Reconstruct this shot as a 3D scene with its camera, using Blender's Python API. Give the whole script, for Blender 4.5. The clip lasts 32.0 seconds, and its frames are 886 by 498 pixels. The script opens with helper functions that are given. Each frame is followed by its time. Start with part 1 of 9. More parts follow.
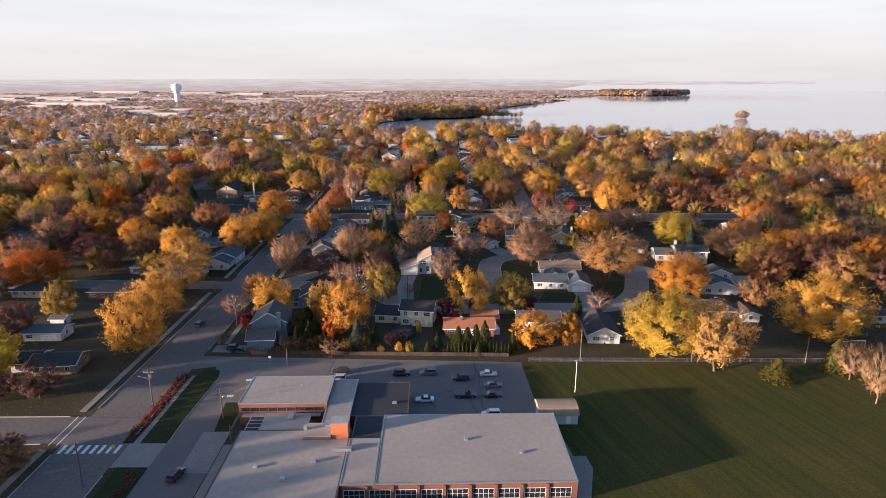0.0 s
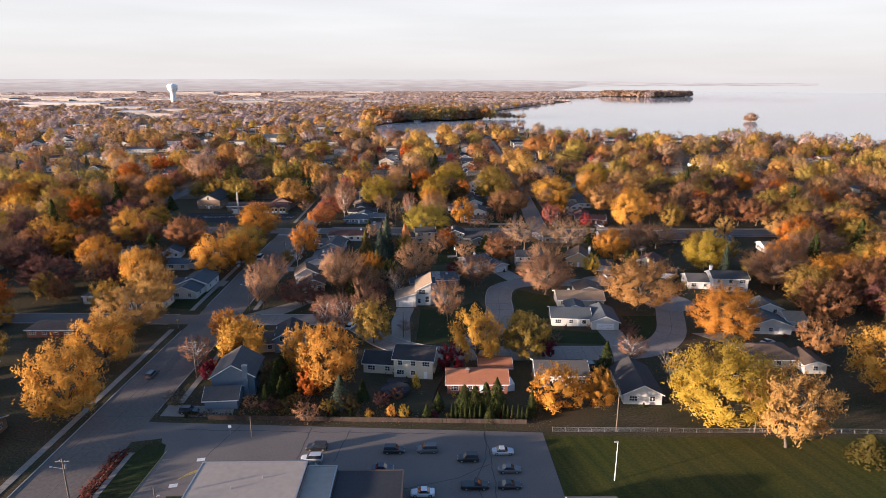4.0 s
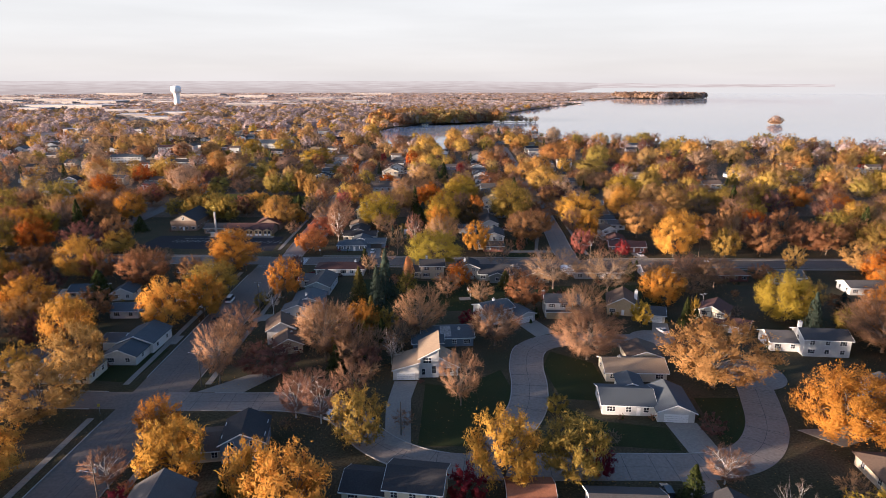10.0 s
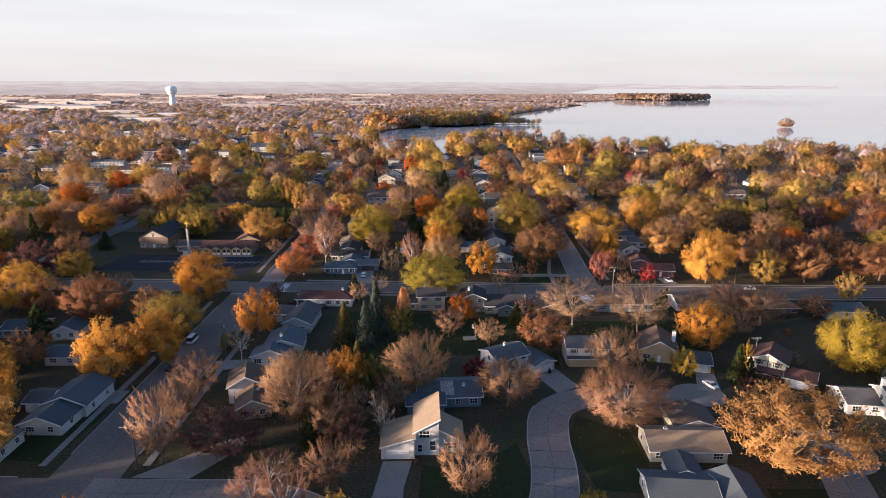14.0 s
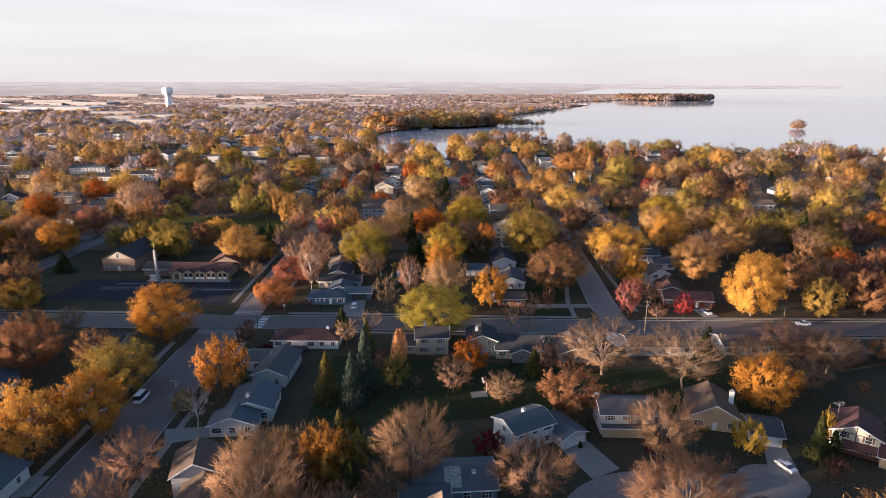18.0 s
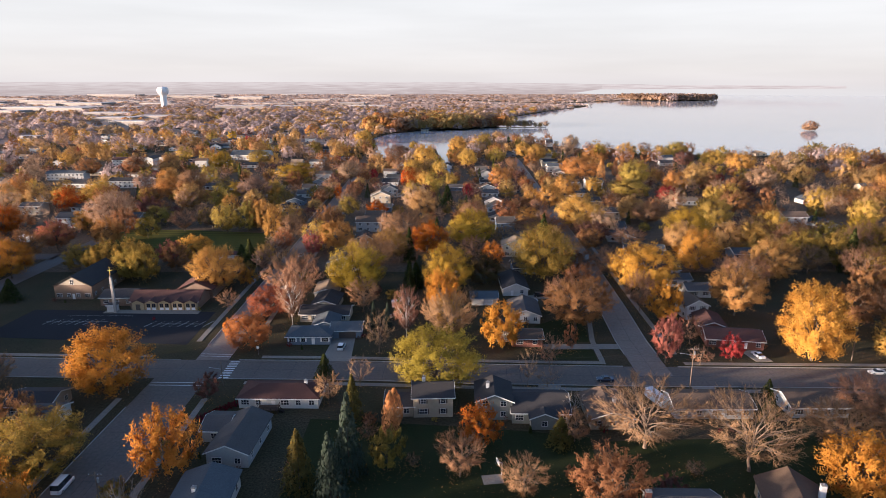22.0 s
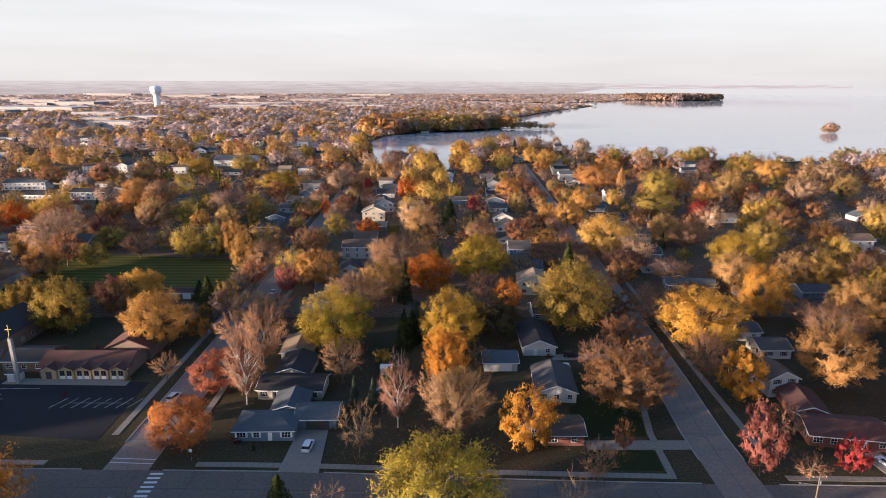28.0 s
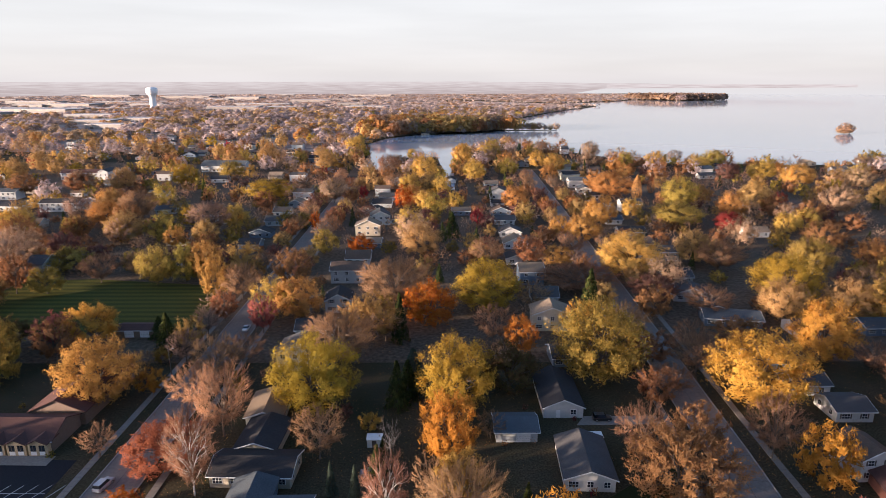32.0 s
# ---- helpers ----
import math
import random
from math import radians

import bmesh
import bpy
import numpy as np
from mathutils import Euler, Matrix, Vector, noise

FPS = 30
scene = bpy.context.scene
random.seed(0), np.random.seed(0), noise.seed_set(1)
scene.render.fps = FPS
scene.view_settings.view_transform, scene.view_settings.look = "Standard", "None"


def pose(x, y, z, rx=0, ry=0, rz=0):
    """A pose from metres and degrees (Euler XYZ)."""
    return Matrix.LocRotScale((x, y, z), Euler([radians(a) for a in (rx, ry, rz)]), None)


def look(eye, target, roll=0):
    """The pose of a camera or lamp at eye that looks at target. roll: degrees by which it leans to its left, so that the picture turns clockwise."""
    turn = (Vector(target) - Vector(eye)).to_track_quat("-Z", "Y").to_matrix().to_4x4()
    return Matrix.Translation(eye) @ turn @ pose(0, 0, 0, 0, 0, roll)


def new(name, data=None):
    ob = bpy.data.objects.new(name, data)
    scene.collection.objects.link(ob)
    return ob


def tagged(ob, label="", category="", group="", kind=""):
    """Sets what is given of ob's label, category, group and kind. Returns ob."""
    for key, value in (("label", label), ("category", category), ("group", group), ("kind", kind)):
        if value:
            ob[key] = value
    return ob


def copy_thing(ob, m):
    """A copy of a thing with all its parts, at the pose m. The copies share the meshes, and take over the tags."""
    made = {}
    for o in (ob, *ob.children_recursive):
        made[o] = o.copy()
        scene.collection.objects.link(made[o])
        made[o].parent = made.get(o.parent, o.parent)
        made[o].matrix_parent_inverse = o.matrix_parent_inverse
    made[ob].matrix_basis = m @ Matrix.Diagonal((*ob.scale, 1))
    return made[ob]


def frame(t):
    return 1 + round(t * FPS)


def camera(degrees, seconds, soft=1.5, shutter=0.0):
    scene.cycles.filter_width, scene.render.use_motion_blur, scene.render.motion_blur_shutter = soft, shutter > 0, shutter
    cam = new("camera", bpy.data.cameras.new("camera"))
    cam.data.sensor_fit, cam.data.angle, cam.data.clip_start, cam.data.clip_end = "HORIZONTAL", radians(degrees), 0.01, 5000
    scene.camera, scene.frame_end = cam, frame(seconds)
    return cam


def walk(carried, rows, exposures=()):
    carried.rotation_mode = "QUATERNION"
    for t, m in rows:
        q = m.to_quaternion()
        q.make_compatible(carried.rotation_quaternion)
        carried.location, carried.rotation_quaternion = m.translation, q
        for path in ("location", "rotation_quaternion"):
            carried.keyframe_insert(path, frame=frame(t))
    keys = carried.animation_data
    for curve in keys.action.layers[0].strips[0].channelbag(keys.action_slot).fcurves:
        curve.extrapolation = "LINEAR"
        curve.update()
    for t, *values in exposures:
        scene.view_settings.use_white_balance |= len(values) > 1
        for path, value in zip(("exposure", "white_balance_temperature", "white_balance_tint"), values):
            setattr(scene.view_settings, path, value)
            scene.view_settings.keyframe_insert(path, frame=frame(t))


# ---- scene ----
cam = camera(72.12, 32.0, soft=0.85)
PATH = [
    (0, pose(-2.94, -0.85, 77.72, 74.447, 0.117, -1.109)),
    (1, pose(-2.92, 7.78, 77.70, 74.434, 0.056, -1.121)),
    (2, pose(-2.97, 16.70, 77.74, 74.442, 0.035, -1.170)),
    (3, pose(-2.95, 25.67, 77.79, 74.457, 0.025, -1.174)),
    (3.5, pose(-2.99, 30.12, 77.82, 74.483, -0.022, -1.154)),
    (5.5, pose(-3.03, 47.86, 77.93, 74.522, 0.032, -0.431)),
    (6, pose(-2.97, 52.37, 77.97, 74.523, 0.063, -0.148)),
    (7, pose(-2.89, 61.37, 78.06, 74.535, 0.087, -0.184)),
    (8, pose(-2.90, 70.23, 78.12, 74.555, 0.066, -0.223)),
    (9, pose(-3.07, 79.10, 78.15, 74.597, 0.033, -0.288)),
    (10, pose(-3.05, 88.10, 78.19, 74.631, 0.017, -0.309)),
    (11, pose(-3.04, 96.83, 78.22, 74.641, -0.022, -0.321)),
    (12, pose(-3.18, 105.88, 78.27, 74.685, -0.071, -0.337)),
    (13, pose(-3.21, 114.89, 78.25, 74.736, -0.052, -0.334)),
    (13.5, pose(-3.23, 119.32, 78.22, 74.713, -0.073, -0.325)),
    (15.5, pose(-3.46, 137.07, 78.15, 74.708, -0.063, -0.296)),
    (16, pose(-3.51, 141.43, 78.16, 74.721, -0.063, -0.298)),
    (17, pose(-3.73, 150.26, 78.31, 74.724, -0.049, -0.295)),
    (18, pose(-3.83, 159.09, 78.50, 74.737, -0.020, -0.272)),
    (19, pose(-3.95, 167.91, 78.64, 74.761, -0.013, -0.248)),
    (20, pose(-4.10, 176.71, 78.75, 74.769, 0.029, -0.267)),
    (21, pose(-4.31, 185.37, 78.77, 74.775, -0.029, -0.259)),
    (22, pose(-4.46, 194.14, 78.75, 74.726, -0.020, -0.267)),
    (23, pose(-4.52, 203.21, 78.74, 74.690, -0.090, -0.245)),
    (24, pose(-4.58, 212.22, 78.78, 74.664, -0.044, -0.246)),
    (25, pose(-4.67, 220.84, 78.81, 74.652, -0.046, -0.246)),
    (25.5, pose(-4.75, 225.15, 78.82, 74.641, -0.067, -0.228)),
    (27.5, pose(-5.17, 242.73, 78.96, 74.668, -0.059, -0.227)),
    (28, pose(-5.26, 247.10, 78.96, 74.657, -0.084, -0.226)),
    (29, pose(-5.31, 255.87, 79.02, 74.646, -0.057, -0.224)),
    (30, pose(-5.27, 264.57, 79.06, 74.636, -0.046, -0.176)),
    (31, pose(-5.26, 273.29, 79.09, 74.657, -0.014, -0.169)),
    (32, pose(-5.20, 282.03, 79.10, 74.672, 0.081, -0.152)),
]
walk(cam, PATH)

# ---- daylight: low autumn sun behind and to the left, thin haze over the sky ----
SUN_FROM = Vector((-0.94, -0.34, 0.0)).normalized()
SUN_UP = radians(6.2)
world = bpy.data.worlds.new("sky")
scene.world = world
world.use_nodes = True
wn = world.node_tree.nodes
sky = wn.new("ShaderNodeTexSky")
sky.sky_type = "NISHITA"
sky.sun_disc = False
sky.sun_elevation = SUN_UP
sky.sun_rotation = math.atan2(SUN_FROM.x, SUN_FROM.y)
sky.air_density, sky.dust_density, sky.ozone_density = 1.0, 1.6, 3.0
warm = wn.new("ShaderNodeMix")
warm.data_type, warm.blend_type = "RGBA", "MULTIPLY"
warm.inputs["Factor"].default_value = 1.0
warm.inputs["B"].default_value = (1.08, 0.97, 1.02, 1)
world.node_tree.links.new(sky.outputs["Color"], warm.inputs["A"])
world.node_tree.links.new(warm.outputs["Result"], wn["Background"].inputs["Color"])
wn["Background"].inputs["Strength"].default_value = 0.122
sun = new("sun", bpy.data.lights.new("sun", "SUN"))
sun.data.energy = 4.75
sun.data.angle = radians(1.2)
sun.data.color = (1.0, 0.78, 0.635)
sun_dir = SUN_FROM * math.cos(SUN_UP) + Vector((0, 0, math.sin(SUN_UP)))
sun.matrix_world = look(sun_dir * 200, (0, 0, 0))
scene.view_settings.exposure = 1.8

# ---- small tools ----
R = random.Random(7)


def mesh_of(name, bm, material):
    me = bpy.data.meshes.new(name)
    bm.to_mesh(me)
    bm.free()
    if material:
        me.materials.append(material)
    return me


def part(name, bm, material, parent, label="", at=None):
    """One mesh object under a thing or a part."""
    me = bm if isinstance(bm, bpy.types.Mesh) else mesh_of(name, bm, material)
    ob = new(name, me)
    ob.parent = parent
    if at is not None:
        ob.matrix_basis = at
    return tagged(ob, label) if label else ob


def thing(name, m, label, category, group=""):
    ob = new(name)
    ob.matrix_basis = m
    ob.empty_display_size = 0.5
    return tagged(ob, label, category, group)


def box(bm, x0, x1, y0, y1, z0, z1, bevel=0.0):
    vs = [bm.verts.new((x, y, z)) for z in (z0, z1) for x, y in ((x0, y0), (x1, y0), (x1, y1), (x0, y1))]
    fs = [bm.faces.new([vs[i] for i in q]) for q in
          ((3, 2, 1, 0), (4, 5, 6, 7), (0, 1, 5, 4), (1, 2, 6, 5), (2, 3, 7, 6), (3, 0, 4, 7))]
    if bevel:
        es = list({e for f in fs for e in f.edges})
        bmesh.ops.bevel(bm, geom=es, offset=bevel, segments=1, affect="EDGES")
    return bm


def boxed(*a, **k):
    return box(bmesh.new(), *a, **k)


def prism(bm, pts, z0, z1):
    """A slab over a polygon of plan points."""
    lo = [bm.verts.new((x, y, z0)) for x, y in pts]
    hi = [bm.verts.new((x, y, z1)) for x, y in pts]
    bm.faces.new(hi)
    bm.faces.new(lo[::-1])
    n = len(pts)
    for i in range(n):
        bm.faces.new((lo[i], lo[(i + 1) % n], hi[(i + 1) % n], hi[i]))
    bmesh.ops.recalc_face_normals(bm, faces=bm.faces)
    return bm


def tube(bm, a, b, r0, r1=None, n=8):
    a, b = Vector(a), Vector(b)
    r1 = r0 if r1 is None else r1
    q = (b - a).to_track_quat("Z", "Y")
    rings = []
    for p, r in ((a, r0), (b, r1)):
        rings.append([bm.verts.new(p + q @ Vector((r * math.cos(2 * math.pi * i / n), r * math.sin(2 * math.pi * i / n), 0))) for i in range(n)])
    for i in range(n):
        j = (i + 1) % n
        bm.faces.new((rings[0][i], rings[0][j], rings[1][j], rings[1][i]))
    bm.faces.new(rings[0][::-1])
    bm.faces.new(rings[1])
    return bm


def tubed(*a, **k):
    return tube(bmesh.new(), *a, **k)


def ribbon(line, half):
    """Left and right borders of a band along a plan line."""
    left, right = [], []
    for i, p in enumerate(line):
        a, b = Vector(line[max(i - 1, 0)]), Vector(line[min(i + 1, len(line) - 1)])
        d = (b - a).normalized()
        n = Vector((-d.y, d.x))
        left.append(Vector(p) + n * half)
        right.append(Vector(p) - n * half)
    return left, right


def smooth_line(pts, steps=8):
    """A Catmull-Rom line through plan points."""
    P = [Vector(p) for p in pts]
    P = [P[0] * 2 - P[1]] + P + [P[-1] * 2 - P[-2]]
    out = []
    for i in range(1, len(P) - 2):
        for s in range(steps):
            t = s / steps
            a, b, c, d = P[i - 1:i + 3]
            out.append(0.5 * (2 * b + (c - a) * t + (2 * a - 5 * b + 4 * c - d) * t * t + (3 * b - a - 3 * c + d) * t ** 3))
    out.append(P[-2])
    return out


def strip(bm, line, half, z0, z1, side=0.0):
    """A slab along a plan line, moved sideways by side."""
    left, right = ribbon(line, half)
    if side:
        off_l, off_r = ribbon(line, abs(side))
        mid = off_l if side > 0 else off_r
        left, right = ribbon(mid, half)
    rows = [[bm.verts.new((p.x, p.y, z)) for p, z in ((l, z0), (l, z1), (r, z1), (r, z0))] for l, r in zip(left, right)]
    for a, b in zip(rows, rows[1:]):
        for i in range(3):
            bm.faces.new((a[i], a[i + 1], b[i + 1], b[i]))
    bm.faces.new(rows[0])
    bm.faces.new(rows[-1][::-1])
    bmesh.ops.recalc_face_normals(bm, faces=bm.faces)
    return bm


def numpy_mesh(name, verts, quads, material, normals=None):
    me = bpy.data.meshes.new(name)
    n, k = quads.shape
    me.vertices.add(len(verts))
    me.vertices.foreach_set("co", np.ascontiguousarray(verts, dtype=np.float32).ravel())
    me.loops.add(n * k)
    me.loops.foreach_set("vertex_index", np.ascontiguousarray(quads, dtype=np.int32).ravel())
    me.polygons.add(n)
    me.polygons.foreach_set("loop_start", np.arange(0, n * k, k, dtype=np.int32))
    me.update(calc_edges=True)
    me.validate()
    if normals is not None:
        at = me.attributes.new("custom_normal", "FLOAT_VECTOR", "POINT")
        at.data.foreach_set("vector", np.ascontiguousarray(normals, dtype=np.float32).ravel())
    me.materials.append(material)
    return me


# ---- materials ----
def material(name, base, rough=0.8, metal=0.0, fine=None, coarse=None, bump=0.0, bump_scale=20.0, by_object=0.0, by_island=0.0, spec=0.5):
    """Base colour with grain (scale, amount) and stains (scale, amount, colour), small relief, and variation from object to object."""
    m = bpy.data.materials.new(name)
    m.use_nodes = True
    nt = m.node_tree
    N, Lk = nt.nodes, nt.links
    b = N["Principled BSDF"]
    b.inputs["Roughness"].default_value = rough
    b.inputs["Metallic"].default_value = metal
    b.inputs["Specular IOR Level"].default_value = spec
    rgb = N.new("ShaderNodeRGB")
    rgb.outputs[0].default_value = (*base, 1)
    col = rgb.outputs[0]
    pos = N.new("ShaderNodeNewGeometry").outputs["Position"]

    def noise_of(scale, detail=4):
        n = N.new("ShaderNodeTexNoise")
        n.inputs["Scale"].default_value = scale
        n.inputs["Detail"].default_value = detail
        Lk.new(pos, n.inputs["Vector"])
        return n.outputs["Fac"]

    def ramp(fac, lo, hi):
        r = N.new("ShaderNodeMapRange")
        r.inputs["From Min"].default_value, r.inputs["From Max"].default_value = 0.3, 0.7
        r.inputs["To Min"].default_value, r.inputs["To Max"].default_value = lo, hi
        Lk.new(fac, r.inputs["Value"])
        return r.outputs["Result"]

    def scaled(col, fac):
        mx = N.new("ShaderNodeVectorMath")
        mx.operation = "SCALE"
        Lk.new(col, mx.inputs[0])
        Lk.new(fac, mx.inputs["Scale"])
        return mx.outputs["Vector"]

    if coarse:
        mix = N.new("ShaderNodeMix")
        mix.data_type = "RGBA"
        Lk.new(ramp(noise_of(coarse[0]), 0, coarse[1]), mix.inputs["Factor"])
        Lk.new(col, mix.inputs["A"])
        mix.inputs["B"].default_value = (*coarse[2], 1)
        col = mix.outputs["Result"]
    if fine:
        col = scaled(col, ramp(noise_of(fine[0], 6), 1 - fine[1], 1 + fine[1]))
    for amount, node, socket in ((by_object, "ShaderNodeObjectInfo", "Random"), (by_island, "ShaderNodeNewGeometry", "Random Per Island")):
        if amount:
            r = N.new("ShaderNodeMapRange")
            r.inputs["To Min"].default_value, r.inputs["To Max"].default_value = 1 - amount, 1 + amount
            Lk.new(N.new(node).outputs[socket], r.inputs["Value"])
            col = scaled(col, r.outputs["Result"])
    Lk.new(col, b.inputs["Base Color"])
    if bump:
        bp = N.new("ShaderNodeBump")
        bp.inputs["Strength"].default_value = bump
        bp.inputs["Distance"].default_value = 0.05
        Lk.new(noise_of(bump_scale, 3), bp.inputs["Height"])
        Lk.new(bp.outputs["Normal"], b.inputs["Normal"])
    return m


def leaf_material(name, base, second, glow=0.45, hue=0.012, light=0.2):
    """Leaves: two tones from leaf to leaf, a shift from tree to tree, light let through."""
    m = bpy.data.materials.new(name)
    m.use_nodes = True
    N, Lk = m.node_tree.nodes, m.node_tree.links
    out = N["Material Output"]
    N.remove(N["Principled BSDF"])
    isl = N.new("ShaderNodeNewGeometry").outputs["Random Per Island"]
    obj = N.new("ShaderNodeObjectInfo").outputs["Random"]
    mix = N.new("ShaderNodeMix")
    mix.data_type = "RGBA"
    Lk.new(isl, mix.inputs["Factor"])
    mix.inputs["A"].default_value = (*base, 1)
    mix.inputs["B"].default_value = (*second, 1)
    hs = N.new("ShaderNodeHueSaturation")
    h = N.new("ShaderNodeMapRange")
    h.inputs["To Min"].default_value, h.inputs["To Max"].default_value = 0.5 - hue, 0.5 + hue * 0.6
    Lk.new(obj, h.inputs["Value"])
    Lk.new(h.outputs["Result"], hs.inputs["Hue"])
    v = N.new("ShaderNodeMapRange")
    v.inputs["To Min"].default_value, v.inputs["To Max"].default_value = 1 - light, 1 + light
    Lk.new(isl, v.inputs["Value"])
    big = N.new("ShaderNodeTexNoise")
    big.inputs["Scale"].default_value, big.inputs["Detail"].default_value = 0.09, 2
    Lk.new(N.new("ShaderNodeNewGeometry").outputs["Position"], big.inputs["Vector"])
    br = N.new("ShaderNodeMapRange")
    br.inputs["From Min"].default_value, br.inputs["From Max"].default_value = 0.3, 0.7
    br.inputs["To Min"].default_value, br.inputs["To Max"].default_value = 0.78, 1.22
    Lk.new(big.outputs["Fac"], br.inputs["Value"])
    # Clump-sized light and dark painted in for self-shadowing of the crown.
    tuft_shade = N.new("ShaderNodeTexNoise")
    tuft_shade.inputs["Scale"].default_value, tuft_shade.inputs["Detail"].default_value = 0.55, 2
    Lk.new(N.new("ShaderNodeNewGeometry").outputs["Position"], tuft_shade.inputs["Vector"])
    tr = N.new("ShaderNodeMapRange")
    tr.inputs["From Min"].default_value, tr.inputs["From Max"].default_value = 0.3, 0.7
    tr.inputs["To Min"].default_value, tr.inputs["To Max"].default_value = 0.76, 1.24
    Lk.new(tuft_shade.outputs["Fac"], tr.inputs["Value"])
    both = N.new("ShaderNodeMath")
    both.operation = "MULTIPLY"
    Lk.new(v.outputs["Result"], both.inputs[0])
    Lk.new(br.outputs["Result"], both.inputs[1])
    every = N.new("ShaderNodeMath")
    every.operation = "MULTIPLY"
    Lk.new(both.outputs[0], every.inputs[0])
    Lk.new(tr.outputs["Result"], every.inputs[1])
    Lk.new(every.outputs[0], hs.inputs["Value"])
    Lk.new(mix.outputs["Result"], hs.inputs["Color"])
    d, t, s = N.new("ShaderNodeBsdfDiffuse"), N.new("ShaderNodeBsdfTranslucent"), N.new("ShaderNodeMixShader")
    Lk.new(hs.outputs["Color"], d.inputs["Color"])
    Lk.new(hs.outputs["Color"], t.inputs["Color"])
    s.inputs["Fac"].default_value = glow
    Lk.new(d.outputs[0], s.inputs[1])
    Lk.new(t.outputs[0], s.inputs[2])
    Lk.new(s.outputs[0], out.inputs["Surface"])
    return m


GRASS = material("grass", (0.046, 0.045, 0.024), 0.95, fine=(2.2, 0.45), coarse=(0.07, 0.85, (0.084, 0.060, 0.038)), bump=0.5, bump_scale=6, spec=0.06)
BED_SOIL = material("bed_soil", (0.030, 0.022, 0.017), 0.95, fine=(3.0, 0.5), coarse=(0.4, 0.6, (0.055, 0.030, 0.022)), bump=0.5, bump_scale=9, spec=0.05)
LAWN = material("lawn", (0.026, 0.036, 0.014), 0.95, fine=(3.0, 0.3), coarse=(0.12, 0.5, (0.045, 0.04, 0.018)), bump=0.4, bump_scale=9, spec=0.06)
FIELD = material("field_grass", (0.036, 0.045, 0.012), 0.95, fine=(2.0, 0.25), coarse=(0.05, 0.45, (0.072, 0.060, 0.022)), bump=0.4, bump_scale=8, spec=0.06)
# Long streaks of lighter, browner tone across the field.
streak = FIELD.node_tree.nodes.new("ShaderNodeTexNoise")
streak.inputs["Scale"].default_value, streak.inputs["Detail"].default_value = 1.0, 4
lay = FIELD.node_tree.nodes.new("ShaderNodeMapping")
lay.inputs["Rotation"].default_value = (0, 0, radians(-17))
long = FIELD.node_tree.nodes.new("ShaderNodeMapping")
long.inputs["Scale"].default_value = (0.6, 0.022, 1)
FIELD.node_tree.links.new(FIELD.node_tree.nodes.new("ShaderNodeNewGeometry").outputs["Position"], lay.inputs["Vector"])
FIELD.node_tree.links.new(lay.outputs["Vector"], long.inputs["Vector"])
FIELD.node_tree.links.new(long.outputs["Vector"], streak.inputs["Vector"])
grade = FIELD.node_tree.nodes.new("ShaderNodeMapRange")
grade.inputs["From Min"].default_value, grade.inputs["From Max"].default_value = 0.35, 0.65
FIELD.node_tree.links.new(streak.outputs["Fac"], grade.inputs["Value"])
streak_tint = FIELD.node_tree.nodes.new("ShaderNodeMix")
streak_tint.data_type, streak_tint.blend_type = "RGBA", "MULTIPLY"
streak_tint.inputs["B"].default_value = (1.6, 1.3, 1.1, 1)
was = FIELD.node_tree.nodes["Principled BSDF"].inputs["Base Color"].links[0].from_socket
FIELD.node_tree.links.new(was, streak_tint.inputs["A"])
FIELD.node_tree.links.new(grade.outputs["Result"], streak_tint.inputs["Factor"])
FIELD.node_tree.links.new(streak_tint.outputs["Result"], FIELD.node_tree.nodes["Principled BSDF"].inputs["Base Color"])
PARK = material("lawn_stripes", (0.052, 0.058, 0.018), 0.95, fine=(2.0, 0.25), coarse=(0.05, 0.4, (0.062, 0.060, 0.02)), bump=0.4, bump_scale=8, spec=0.06)
# Bands of lighter, yellower tone across the lawn.
stripe = PARK.node_tree.nodes.new("ShaderNodeTexWave")
stripe.wave_type, stripe.bands_direction = "BANDS", "Y"
stripe.inputs["Scale"].default_value = 0.075
stripe.inputs["Distortion"].default_value = 0.6
PARK.node_tree.links.new(PARK.node_tree.nodes.new("ShaderNodeNewGeometry").outputs["Position"], stripe.inputs["Vector"])
light = PARK.node_tree.nodes.new("ShaderNodeMix")
light.data_type, light.blend_type = "RGBA", "MULTIPLY"
light.inputs["B"].default_value = (1.9, 1.7, 1.2, 1)
was = PARK.node_tree.nodes["Principled BSDF"].inputs["Base Color"].links[0].from_socket
PARK.node_tree.links.new(was, light.inputs["A"])
PARK.node_tree.links.new(stripe.outputs["Fac"], light.inputs["Factor"])
PARK.node_tree.links.new(light.outputs["Result"], PARK.node_tree.nodes["Principled BSDF"].inputs["Base Color"])
CONCRETE_ROAD = material("concrete_road", (0.152, 0.128, 0.112), 0.85, fine=(1.4, 0.16), coarse=(0.12, 0.6, (0.120, 0.101, 0.088)), bump=0.15, bump_scale=12, spec=0.15)
# Own tone of the lighter lanes; on the two far streets, painted haze.
PALE_CONCRETE = material("pale_concrete_road", (0.235, 0.198, 0.170), 0.85, fine=(1.4, 0.16), coarse=(0.12, 0.6, (0.18, 0.152, 0.132)), bump=0.15, bump_scale=12, spec=0.15)
ASPHALT_GREY = material("weathered_asphalt", (0.165, 0.146, 0.132), 0.9, fine=(3, 0.14), coarse=(0.09, 0.6, (0.125, 0.11, 0.10)), bump=0.2, bump_scale=15, spec=0.15)
